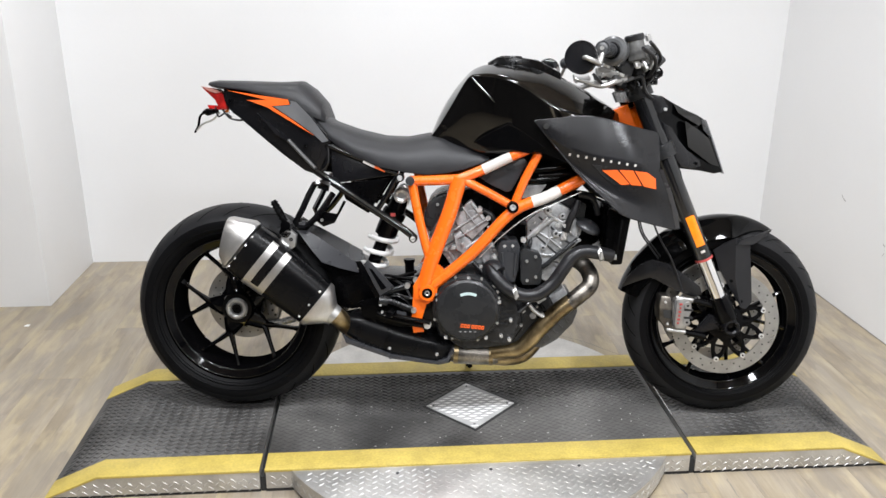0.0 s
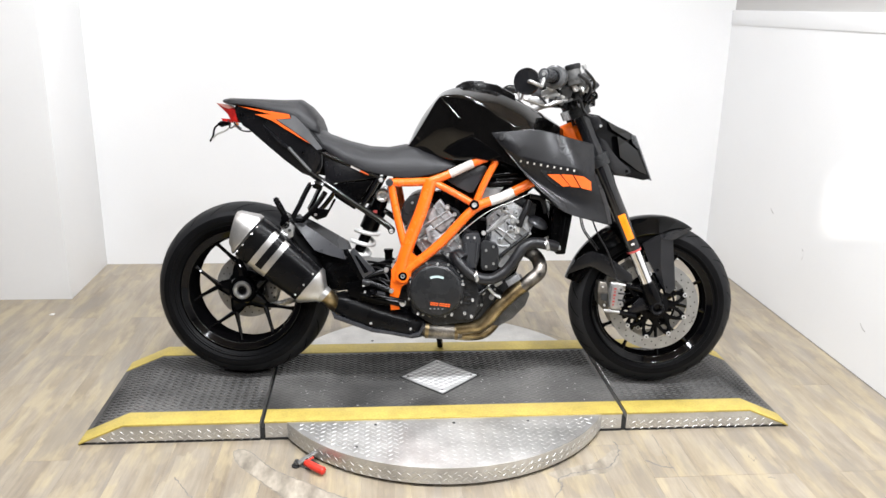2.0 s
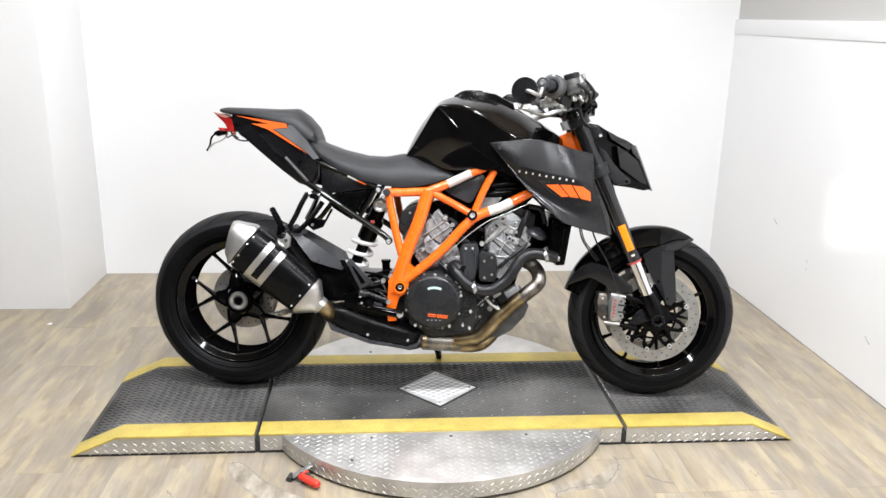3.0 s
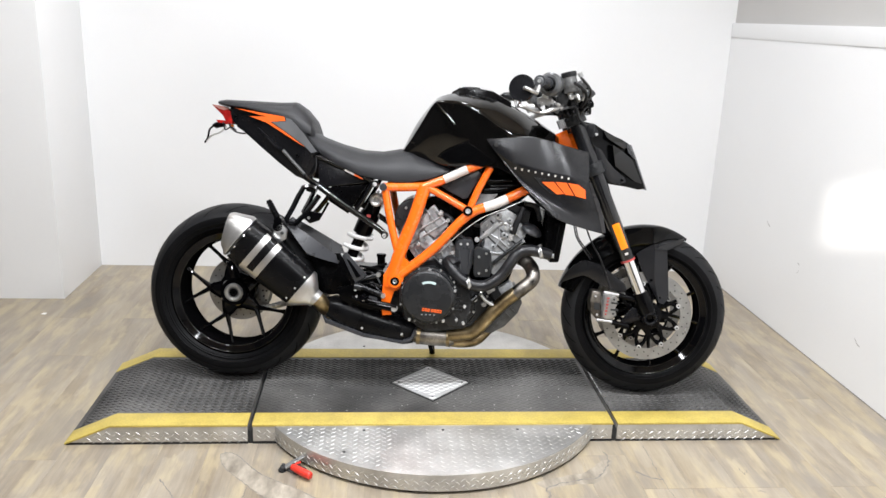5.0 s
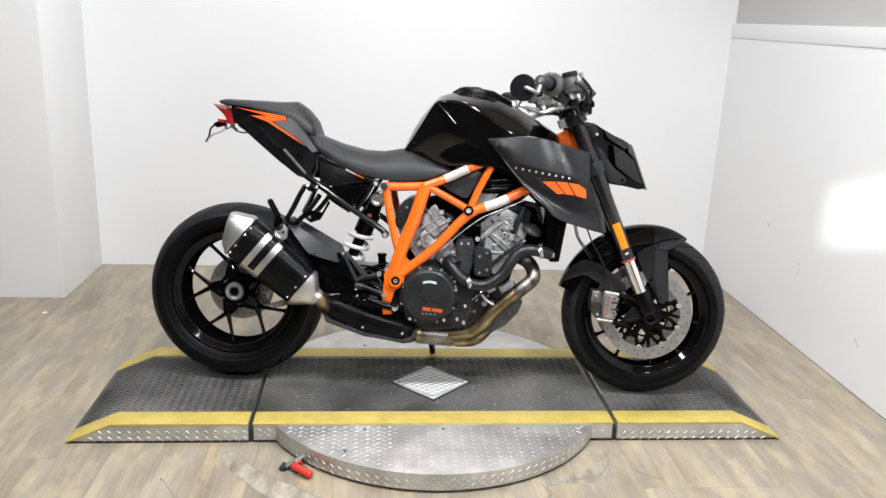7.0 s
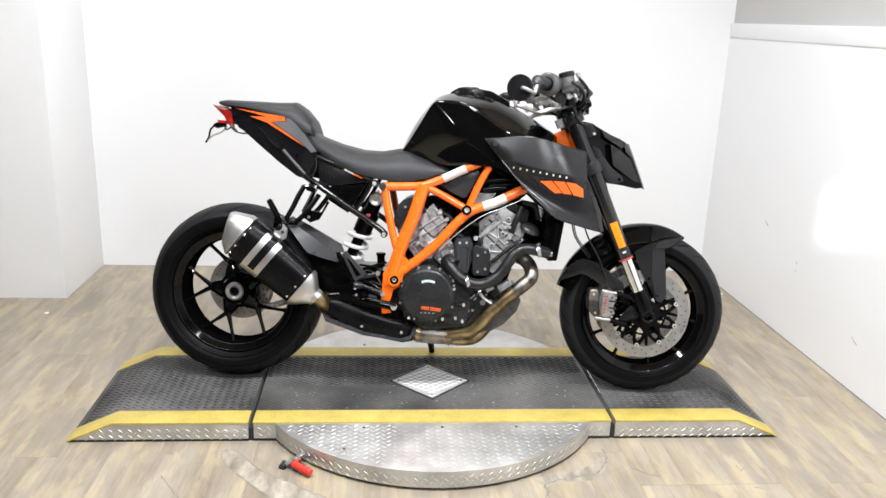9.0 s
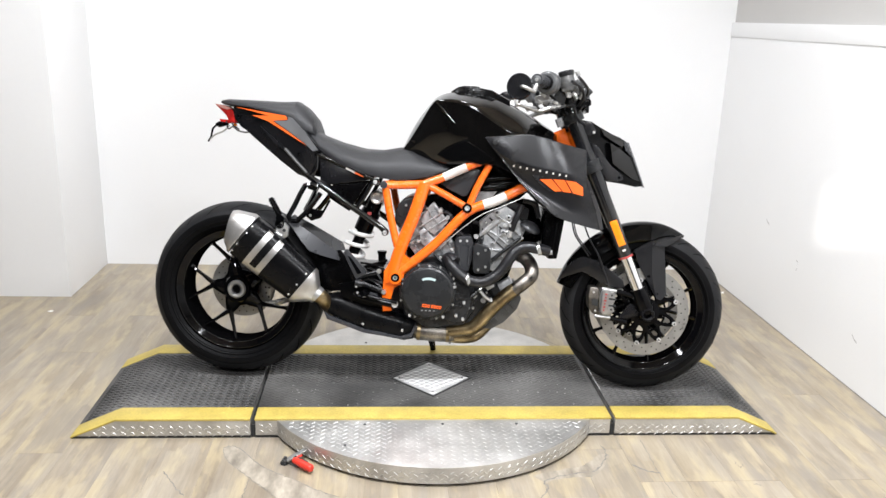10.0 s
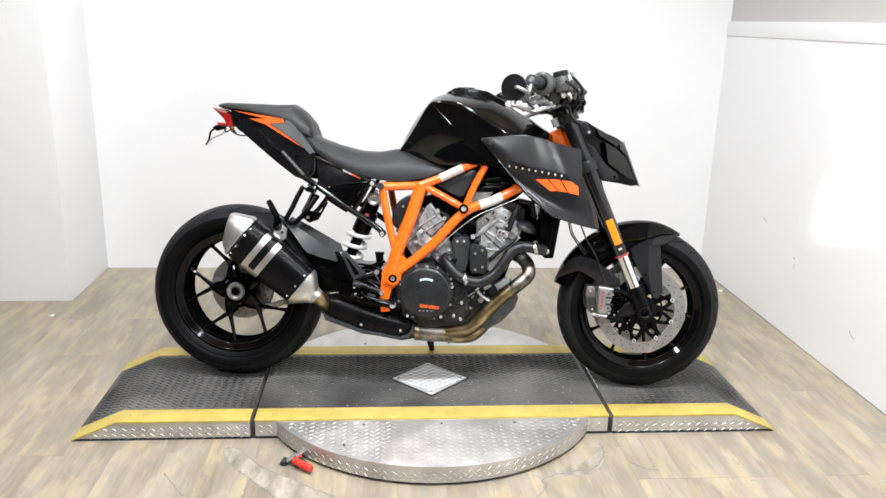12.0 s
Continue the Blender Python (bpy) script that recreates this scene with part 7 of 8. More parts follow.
for u in ((-0.014, -0.125, 0.643), (0.011, -0.125, 0.616)):
    bolt(eng, u, 0.010, 0.006, ALLOY, 14)
# small pipes and connectors that fill the V
for pts, r, mt in (([(-0.032, -0.140, 0.488), (-0.001, -0.145, 0.460), (0.029, -0.145, 0.454), (0.038, -0.150, 0.417)], 0.007, RUBBER), ([(0.018, -0.080, 0.688), (0.022, -0.090, 0.613), (0.060, -0.090, 0.607)], 0.012, DARK),
                   ([(-0.004, -0.120, 0.538), (0.022, -0.130, 0.560), (0.056, -0.135, 0.562), (0.084, -0.135, 0.543)], 0.006, RUBBER), ([(0.103, -0.090, 0.601), (0.137, -0.100, 0.590), (0.136, -0.110, 0.543), (0.129, -0.130, 0.530)], 0.007, RUBBER),
                   ([(0.275, -0.100, 0.685), (0.316, -0.100, 0.673), (0.333, -0.100, 0.626)], 0.009, RUBBER), ([(0.137, -0.140, 0.361), (0.155, -0.140, 0.341), (0.183, -0.140, 0.325)], 0.006, STEEL), ([(0.032, -0.150, 0.358), (0.087, -0.150, 0.333), (0.127, -0.140, 0.361)], 0.008, RUBBER)):
    part("hose", tube(bmesh.new(), curved(pts, 4), r, n=10), mt, eng)
# horn-like grey dome and radiator
bm = bmesh.new()
q = V((0.304, -0.110, 0.592))
lathe(bm, [(0.001, -0.020), (0.012, -0.0185), (0.024, -0.014), (0.034, -0.007), (0.039, 0.001), (0.038, 0.005), (0.001, 0.006)], (0, 0, 0), 36)
bmesh.ops.transform(bm, matrix=Matrix.Translation(q) @ pose(0, 0, 0, 0, 24, 0) @ pose(0, 0, 0, -74, 0, 0), verts=bm.verts)
part("horn", bm, HUGGER, bike, "grey domed horn", angle=50)
RAD = [(0.352, -0.155, 0.655), (0.419, -0.155, 0.631), (0.399, -0.155, 0.489), (0.369, -0.155, 0.487), (0.347, -0.155, 0.510)]
rad = part("radiator", slab(bmesh.new(), RAD, 0.31), DARK, bike, "black radiator with side tank", bevel=0.006)
bm = bmesh.new()
slab(bm, [(0.379, -0.159, 0.637), (0.398, -0.159, 0.633), (0.381, -0.159, 0.495), (0.364, -0.159, 0.498)], 0.01)
part("side_tank_rib", bm, SATIN, rad, bevel=0.002)
part("outlet", rod(bmesh.new(), (0.344, -0.150, 0.511), (0.381, -0.150, 0.512), 0.012, n=14), CAST, rad)
# rear engine cover behind frame (starter, gearbox)
bm = bmesh.new()
slab(bm, [(-0.206, -0.090, 0.435), (-0.154, -0.090, 0.460), (-0.130, -0.090, 0.415), (-0.124, -0.090, 0.260), (-0.185, -0.090, 0.265), (-0.211, -0.090, 0.334)], 0.18)
part("gearbox_case", bm, CASE, eng, bevel=0.01)
# side stand on the far side
p0, p1 = V(-0.05, 0.13, 0.24), V(-0.03, 0.305, -0.033)
st = part("side_stand", tube(bmesh.new(), [p0, p0.lerp(p1, 0.5), p1], [0.014, 0.012, 0.011], n=12), SATIN, bike, "black side stand, folded out")
part("stand_foot", rod(bmesh.new(), p1 + V(0.01, 0.0, 0.002), p1 + V(-0.02, 0.012, 0.0), 0.014, n=12), SATIN, st)
part("stand_lug", rod(bmesh.new(), (-0.042, 0.020, 0.143), (-0.033, 0.030, 0.112), 0.008, n=10), SATIN, st)

# ---- shrouds ----
SHROUD_LINES = [
    [(0.131, -0.195, 0.899), (0.199, -0.203, 0.906), (0.264, -0.212, 0.912), (0.327, -0.220, 0.904), (0.397, -0.219, 0.885), (0.471, -0.203, 0.868)],
    [(0.145, -0.197, 0.882), (0.209, -0.211, 0.869), (0.276, -0.222, 0.857), (0.341, -0.231, 0.846), (0.407, -0.232, 0.831), (0.472, -0.215, 0.822)],
    [(0.161, -0.199, 0.862), (0.219, -0.217, 0.827), (0.289, -0.231, 0.806), (0.356, -0.240, 0.793), (0.422, -0.240, 0.782), (0.473, -0.228, 0.771)],
    [(0.177, -0.200, 0.844), (0.244, -0.213, 0.790), (0.309, -0.225, 0.758), (0.374, -0.232, 0.737), (0.444, -0.233, 0.721), (0.499, -0.223, 0.707)],
    [(0.185, -0.201, 0.835), (0.255, -0.213, 0.763), (0.320, -0.225, 0.718), (0.380, -0.230, 0.688), (0.452, -0.226, 0.665), (0.519, -0.213, 0.652)],
    [(0.193, -0.204, 0.825), (0.265, -0.224, 0.744), (0.328, -0.240, 0.687), (0.378, -0.246, 0.646), (0.455, -0.233, 0.622), (0.533, -0.207, 0.602)],
]
# the upper field and the lower field meet in a ridge, each swept smoothly
rows = [curved(p, 5) for p in SHROUD_LINES]
cols = []
for q in zip(*rows):
    cols.append(curved(q[:3], 4) + curved(q[2:], 5)[1:])
SHROUD_GRID = [[c[j] for c in cols] for j in range(len(cols[0]))]
NS, MS = len(SHROUD_GRID), len(SHROUD_GRID[0])
SH = [p for r in SHROUD_GRID for p in r]
SF = [[j * MS + i, j * MS + i + 1, (j + 1) * MS + i + 1, (j + 1) * MS + i] for j in range(NS - 1) for i in range(MS - 1)]
LIP = [(0.480, -0.236, 0.772), (0.513, -0.224, 0.705), (0.533, -0.212, 0.652), (0.545, -0.203, 0.603)]
for s in (1, -1):
    bm = bmesh.new()
    shell(bm, [(x, s * y, z) for x, y, z in SH], SF, s * 0.007)
    sh = part("radiator_shroud", bm, SHROUD, bike, "matt anthracite radiator shroud with orange and white decals", angle=24)
    edge = [SHROUD_GRID[0][i] for i in range(MS)] + [SHROUD_GRID[j][-1] for j in range(1, NS)] + [SHROUD_GRID[-1][i] for i in range(MS - 2, -1, -1)] + [SHROUD_GRID[j][0] for j in range(NS - 2, -1, -1)]
    part("edge_lip", tube(bmesh.new(), [(p.x, s * (p.y + 0.002), p.z) for p in edge], 0.0024, n=8), SHROUD, sh)
    inner = [SHROUD_LINES[k][-1] for k in (2, 3, 4, 5)]
    rings = []
    for (a, b) in zip(inner, LIP):
        rings.append([(a[0], s * (a[1] - 0.001), a[2]), (b[0], s * (b[1] - 0.002), b[2]), (b[0], s * (b[1] + 0.012), b[2]), (a[0], s * (a[1] + 0.010), a[2])])
    part("front_lip", loft(bmesh.new(), rings), HUGGER_LIGHT, sh, "pale turned front edge", bevel=0.0015)
    if s < 0:
        continue
    bolt(sh, (0.163, -0.2030, 0.884), 0.010, 0.003, GAP, 16)


def on_shroud(p):
    """Lays a point of the decal on the shroud, a hair in front of it."""
    x, y, z = p
    best = None
    for f in SF:
        for i in range(1, len(f) - 1):
            a, b, c = SH[f[0]], SH[f[i]], SH[f[i + 1]]
            d = (b.x - a.x) * (c.z - a.z) - (c.x - a.x) * (b.z - a.z)
            if abs(d) < 1e-9:
                continue
            u = ((x - a.x) * (c.z - a.z) - (c.x - a.x) * (z - a.z)) / d
            v = ((b.x - a.x) * (z - a.z) - (x - a.x) * (b.z - a.z)) / d
            if u >= -0.02 and v >= -0.02 and u + v <= 1.02:
                yy = a.y + u * (b.y - a.y) + v * (c.y - a.y)
                best = yy if best is None else min(best, yy)
    return V(x, (y if best is None else best) - 0.0022, z)


shr = [o for o in bike.children if o.name.startswith("radiator_shroud")][0]
for k in range(9):
    a, b = V((0.229, -0.245, 0.808)), V((0.404, -0.250, 0.782))
    q = a.lerp(b, k / 8)
    part("lettering_bar", slab(bmesh.new(), [on_shroud(q + V(dx, 0, dz)) for dx, dz in ((-0.003, -0.0032), (0.0022, -0.0036), (0.003, 0.003), (-0.0022, 0.0034))], 0.003), WHITE_STICKER, shr)
# orange emblem as slanted plain blocks with dark joints
EMB = [([(0.317, -0.250, 0.767), (0.357, -0.250, 0.769), (0.393, -0.250, 0.730), (0.370, -0.250, 0.728)], ORANGE_STICKER),
       ([(0.362, -0.250, 0.769), (0.399, -0.250, 0.768), (0.426, -0.250, 0.726), (0.398, -0.250, 0.728)], ORANGE_STICKER),
       ([(0.404, -0.250, 0.767), (0.438, -0.250, 0.763), (0.463, -0.250, 0.746), (0.466, -0.250, 0.717), (0.432, -0.250, 0.724)], ORANGE_STICKER),
       ([(0.291, -0.250, 0.782), (0.338, -0.250, 0.777), (0.313, -0.250, 0.769), (0.330, -0.250, 0.749), (0.366, -0.250, 0.725), (0.352, -0.250, 0.728), (0.323, -0.250, 0.749)], CASE)]
for pts, mt in EMB:
    part("emblem", slab(bmesh.new(), [on_shroud(p) for p in pts], 0.003), mt, shr, "orange emblem of slanted blocks" if mt == ORANGE_STICKER else "")

# ---- headlight mask ----
HL = [(0.463, -0.090, 0.976), (0.500, -0.100, 0.970), (0.529, -0.100, 0.953), (0.573, -0.092, 0.931), (0.603, -0.085, 0.920), (0.629, -0.076, 0.906), (0.645, -0.070, 0.882), (0.665, -0.058, 0.839), (0.708, -0.030, 0.750), (0.679, -0.045, 0.746), (0.634, -0.060, 0.755), (0.569, -0.085, 0.763), (0.540, -0.100, 0.775), (0.507, -0.100, 0.843), (0.480, -0.100, 0.922)]
bm = bmesh.new()
slab(bm, HL, 0, [(x, -y, z) for x, y, z in HL])
mask = part("headlight_mask", bm, MASK_BLACK, bike, "black angular headlight mask", bevel=0.004)
for s in (1, -1):
    for name, pts, thick, mt, lab in (
            ("mask_bracket", [(0.460, -0.112, 0.970), (0.500, -0.112, 0.967), (0.519, -0.108, 0.936), (0.493, -0.112, 0.920), (0.472, -0.112, 0.934)], 0.012, SHROUD, "grey mask bracket"),
            ("mask_wing", [(0.501, -0.112, 0.897), (0.531, -0.112, 0.880), (0.552, -0.110, 0.847), (0.579, -0.104, 0.818), (0.619, -0.094, 0.788), (0.625, -0.092, 0.772), (0.600, -0.097, 0.764), (0.565, -0.105, 0.769), (0.544, -0.110, 0.797), (0.524, -0.112, 0.840)], 0.014, SHROUD, "matt grey mask wing"),
            ("mask_flank", [(0.568, -0.100, 0.901), (0.611, -0.093, 0.876), (0.645, -0.082, 0.850), (0.691, -0.052, 0.766), (0.660, -0.068, 0.775), (0.620, -0.088, 0.801), (0.581, -0.100, 0.827)], 0.012, GLOSS, "gloss black mask flank"),
            ("mask_visor", [(0.532, -0.104, 0.948), (0.574, -0.098, 0.928), (0.606, -0.090, 0.917), (0.630, -0.080, 0.901), (0.611, -0.092, 0.886), (0.569, -0.103, 0.909), (0.545, -0.107, 0.923)], 0.012, GLOSS, "gloss black visor edge"),
            ("mask_patch", [(0.616, -0.088, 0.911), (0.630, -0.083, 0.902), (0.644, -0.077, 0.879), (0.653, -0.071, 0.853), (0.627, -0.085, 0.875)], 0.010, HUGGER, "grey mask corner")):
        part(name, slab(bmesh.new(), [(x, s * y, z) for x, y, z in pts], s * thick), mt, mask, lab, bevel=0.002)
bm = bmesh.new()
F2 = [(0.636, -0.055, 0.904), (0.643, -0.052, 0.903), (0.667, -0.045, 0.852), (0.716, -0.020, 0.744), (0.709, -0.024, 0.745), (0.659, -0.055, 0.852)]
slab(bm, F2, 0, [(x + 0.003, -y, z) for x, y, z in F2])
part("headlight_lens", bm, INSET, mask, "clear headlight lens edge", bevel=0.001)
bolt(mask, (0.608, -0.098, 0.779), 0.006, 0.003, SATIN)
bolt(mask, (0.508, -0.113, 0.933), 0.0065, 0.003, ALLOY)

# ---- handlebar and controls ----
GE = V((0.278, -0.385, 1.082))
HB = V(0.405, 0, 1.056)
bars = part("handlebar", tube(bmesh.new(), curved([(GE.x, 0.385, GE.z), (GE.x + 0.062, 0.24, GE.z), (HB.x, 0.10, HB.z), (HB.x, -0.10, HB.z), (GE.x + 0.062, -0.24, GE.z), (GE.x, -0.385, GE.z)], 6), 0.0115, n=16), SATIN, bike, "black tapered handlebar")
for s in (-1, 1):
    a, b = V(GE.x + 0.040, s * 0.290, GE.z), V(GE.x + 0.004, s * 0.375, GE.z)
    d = (b - a).normalized()
    bm = bmesh.new()
    tube(bm, [a, b], 0.0175, n=20)
    for k in range(8):
        q = a.lerp(b, 0.08 + 0.115 * k)
        tube(bm, [q, q + d * 0.006], 0.0188, n=20)
    part("grip", bm, HUGGER, bars, "ribbed grey-black rubber grip")
    part("bar_end", tube(bmesh.new(), [b - d * 0.002, b + d * 0.010, b + d * 0.014], [0.0165, 0.0165, 0.010], n=20), HOUSING, bars)
    part("bar_end_screw", tube(bmesh.new(), [b + d * 0.012, b + d * 0.017], 0.0055, n=12), STEEL, bars)
    # throttle and switch housings
    q = a - d * 0.012
    part("switch_housing", tube(bmesh.new(), [q - d * 0.036, q - d * 0.026, q + d * 0.006, q + d * 0.016], [0.028, 0.037, 0.038, 0.030], n=24), HOUSING, bars, "grey round switch housing")
    part("housing_collar", tube(bmesh.new(), [q + d * 0.010, q + d * 0.030], [0.024, 0.021], n=20), SATIN, bars)
    bm = bmesh.new()
    box(bm, q - d * 0.014 + V(-0.022, 0, 0.020), (0.016, 0.02, 0.014))
    part("switch", bm, CASE, bars, bevel=0.002)
    # perch, lever, reservoir
    q2 = V(HB.x - 0.018, s * 0.185, HB.z - 0.004)
    bm = bmesh.new()
    box(bm, q2 + V(-0.004, 0, -0.012), (0.050, 0.046, 0.040))
    part("lever_perch", bm, SATIN, bars, bevel=0.008, segs=3)
    lev = [(0.369, -0.210, 1.014), (0.338, -0.235, 1.006), (0.302, -0.250, 0.993), (0.262, -0.262, 1.001), (0.226, -0.270, 1.011)]
    lev = [(x, s * abs(y), z) for x, y, z in lev]
    part("brake_lever" if s < 0 else "clutch_lever", tube(bmesh.new(), curved(lev, 4), [0.009, 0.009, 0.0075, 0.006, 0.0045], n=10, flat=1.2), CALIPER, bars, "silver hand lever")
    yoke = [(0.286, 1.040), (0.305, 1.047), (0.334, 1.045), (0.345, 1.026), (0.336, 1.008), (0.314, 1.019), (0.297, 1.010), (0.289, 1.022)]
    part("lever_yoke", slab(bmesh.new(), [(x, s * 0.240, z) for x, z in yoke], -s * 0.020), CALIPER, bars, "silver forged lever yoke", bevel=0.004, segs=3)
    bm = bmesh.new()
    rod(bm, V(lev[0]) + V(0.0, 0, -0.010), V(lev[0]) + V(0, 0, 0.010), 0.009, n=16)
    part("lever_pivot", bm, CASTDARK, bars)
    ra, rb = V(0.388, s * 0.23, 1.112), V(0.399, s * 0.23, 1.064)
    rd = (ra - rb).normalized()
    cup = part("fluid_reservoir", tube(bmesh.new(), [rb - rd * 0.004, rb, rb.lerp(ra, 0.5), ra], [0.020, 0.0255, 0.0250, 0.0225], n=24), SMOKE, bars, "smoky grey fluid reservoir")
    part("reservoir_cap", tube(bmesh.new(), [ra - rd * 0.001, ra + rd * 0.003, ra + rd * 0.013, ra + rd * 0.016], [0.0245, 0.0262, 0.0262, 0.0235], n=24), CASE, cup, "black reservoir lid")
    part("reservoir_band", tube(bmesh.new(), [rb.lerp(ra, 0.30), rb.lerp(ra, 0.42)], 0.0262, n=24), CASTDARK, cup)
    part("reservoir_hose", tube(bmesh.new(), curved([V(0.390, s * 0.20, 1.077), V(0.410, s * 0.18, 1.047), q2 + V(0.02, 0, -0.01)], 4), 0.006, n=8), RUBBER, bars)
    # bar-end mirror
    mc = V(0.224, s * 0.400, 1.058)
    ax = V(-0.40, s * 1.0, 0.05).normalized()
    mir = part("bar_end_mirror", tube(bmesh.new(), curved([V(0.270, s * 0.400, 1.043), V(0.264, s * 0.414, 1.044), V(0.252, s * 0.424, 1.049), V(0.234, s * 0.424, 1.056), V(0.230, s * 0.408, 1.057)], 4), [0.0055, 0.0062, 0.0060, 0.0058, 0.0058], n=12), CALIPER, bars, "round black bar-end mirror on a silver stalk")
    part("arm_clamp", tube(bmesh.new(), [b + d * 0.004, b + d * 0.012], 0.0185, n=20), HUGGER, mir, "dark grey bar-end clamp")
    part("arm_post", rod(bmesh.new(), b + d * 0.008 + V(0, 0, -0.012), V(0.270, s * 0.400, 1.043), 0.0055, n=12), CALIPER, mir)
    bm = bmesh.new()
    lathe(bm, [(0.001, -0.007), (0.0365, -0.0072), (0.0372, -0.009), (0.0395, -0.009), (0.0410, -0.006), (0.0412, 0.006), (0.039, 0.008), (0.001, 0.008)], (0, 0, 0), 44)
    rot = V(0, -1, 0).rotation_difference(ax).to_matrix().to_4x4()
    bmesh.ops.transform(bm, matrix=Matrix.Translation(mc) @ rot, verts=bm.verts)
    part("mirror_shell", bm, MATT, mir, "matt black mirror shell", angle=15)
    bm = bmesh.new()
    lathe(bm, [(0.001, 0.0082), (0.038, 0.0082), (0.038, 0.0092), (0.001, 0.0092)], (0, 0, 0), 40)
    bmesh.ops.transform(bm, matrix=Matrix.Translation(mc) @ rot, verts=bm.verts)
    part("mirror_face", bm, MIRROR_GLASS, mir)
for y in (-0.05, 0.05):
    bm = bmesh.new()
    box(bm, (HB.x, y, HB.z - 0.012), (0.044, 0.030, 0.062))
    part("bar_riser", bm, SATIN, bars, "black handlebar riser", bevel=0.005)
    for dx in (-0.014, 0.014):
        part("riser_bolt", rod(bmesh.new(), (HB.x + dx, y, HB.z + 0.016), (HB.x + dx, y, HB.z + 0.023), 0.005, n=8), STEEL, bars)
for u in ((0.335, -0.240, 1.036), (0.350, -0.220, 1.049), (0.376, -0.210, 1.039), (0.405, -0.200, 1.052), (0.421, -0.200, 1.062), (0.415, -0.190, 1.042), (0.366, -0.190, 1.006), (0.342, -0.200, 1.005), (0.427, -0.200, 1.083), (0.416, -0.210, 1.059), (0.403, -0.210, 1.051), (0.430, -0.200, 1.064), (0.299, -0.270, 1.025), (0.346, -0.230, 1.030), (0.318, -0.260, 1.041), (0.451, -0.190, 1.084)):
    bolt(bars, u, 0.0042, 0.004, ALLOY, 8)
part("cable_eye", tube(bmesh.new(), curved([(0.455, -0.150, 1.012), (0.461, -0.150, 1.039), (0.475, -0.150, 1.045), (0.484, -0.150, 1.032), (0.473, -0.150, 1.019), (0.458, -0.150, 1.020)], 5), 0.003, n=8), SATIN, bars)
for p, e, r, mt in (((0.274, -0.270, 1.024), (0.303, -0.250, 0.997), 0.004, RUBBER), ((0.304, -0.240, 0.998), (0.349, -0.210, 0.990), 0.004, RUBBER), ((0.324, -0.240, 1.061), (0.371, -0.200, 1.014), 0.005, SATIN), ((0.404, -0.200, 1.060), (0.429, -0.170, 1.016), 0.005, RUBBER)):
    part("short_hose", tube(bmesh.new(), [p, V(p).lerp(V(e), 0.5) + V(0.004, -0.01, -0.004), e], r, n=8), mt, bars)
for p, sx, sz, tilt, mt in (((0.393, -0.215, 1.111), 0.020, 0.010, 10, CASTDARK), ((0.428, -0.205, 1.123), 0.012, 0.018, -30, STEEL), ((0.442, -0.200, 1.091), 0.014, 0.020, -25, CASTDARK), ((0.309, -0.270, 1.047), 0.018, 0.012, 30, CALIPER), ((0.356, -0.225, 1.023), 0.014, 0.010, 20, STEEL), ((0.413, -0.205, 1.052), 0.022, 0.007, 25, CALIPER), ((0.288, -0.260, 1.014), 0.016, 0.010, -20, CASTDARK), ((0.384, -0.205, 1.014), 0.018, 0.008, -30, CASTDARK)):
    bm = bmesh.new()
    box(bm, (0, 0, 0), (sx, 0.016, sz), Matrix.Translation(p) @ pose(0, 0, 0, 8, tilt, 12))
    part("small_fitting", bm, mt, bars, bevel=0.002)
# instruments
bm = bmesh.new()
loft(bm, [[(x, -w, z0), (x, w, z0), (x, w * 0.9, z1), (x, -w * 0.9, z1)] for x, w, z0, z1 in ((0.40, 0.06, 1.055, 1.085), (0.43, 0.085, 1.045, 1.110), (0.475, 0.085, 1.02, 1.095), (0.495, 0.06, 1.0, 1.06))])
dash = part("instrument_cluster", bm, DARK, bike, "black instrument cluster", bevel=0.006)
part("dash_screen", slab(bmesh.new(), [(0.402, -0.05, 1.089), (0.402, 0.05, 1.089), (0.43, 0.07, 1.114), (0.43, -0.07, 1.114)], 0.0, [(0.404, -0.05, 1.087), (0.404, 0.05, 1.087), (0.432, 0.07, 1.112), (0.432, -0.07, 1.112)]), GLOSS, dash)
# cables, hoses round the head
for pts, r, mt in (([(0.363, -0.200, 1.032), (0.386, -0.200, 1.014), (0.418, -0.190, 1.020), (0.441, -0.150, 0.981), (0.482, -0.100, 0.954)], 0.005, RUBBER),
                   ([(0.400, -0.280, 1.090), (0.437, -0.240, 1.073), (0.452, -0.200, 1.047), (0.439, -0.150, 1.011)], 0.0055, RUBBER),
                   ([(0.425, -0.250, 1.108), (0.466, -0.200, 1.070), (0.452, -0.160, 1.027), (0.439, -0.120, 0.974)], 0.005, RUBBER),
                   ([(0.438, -0.060, 0.674), (0.456, -0.060, 0.618), (0.469, -0.062, 0.570), (0.495, -0.064, 0.531), (0.530, -0.066, 0.484)], 0.0028, RUBBER),
                   ([(0.477, -0.070, 0.676), (0.503, -0.075, 0.598), (0.523, -0.085, 0.551), (0.553, -0.090, 0.501), (0.574, -0.090, 0.453), (0.596, -0.090, 0.395)], 0.003, RUBBER),
                   ([(0.444, -0.050, 0.674), (0.463, -0.052, 0.618), (0.478, -0.055, 0.566), (0.508, -0.060, 0.527), (0.539, -0.070, 0.485)], 0.0022, RUBBER)):
    part("cable", tube(bmesh.new(), curved(pts, 5), r, n=8), mt, bike, "thin black cable" if mt == RUBBER else "braided steel line")
bm = bmesh.new()
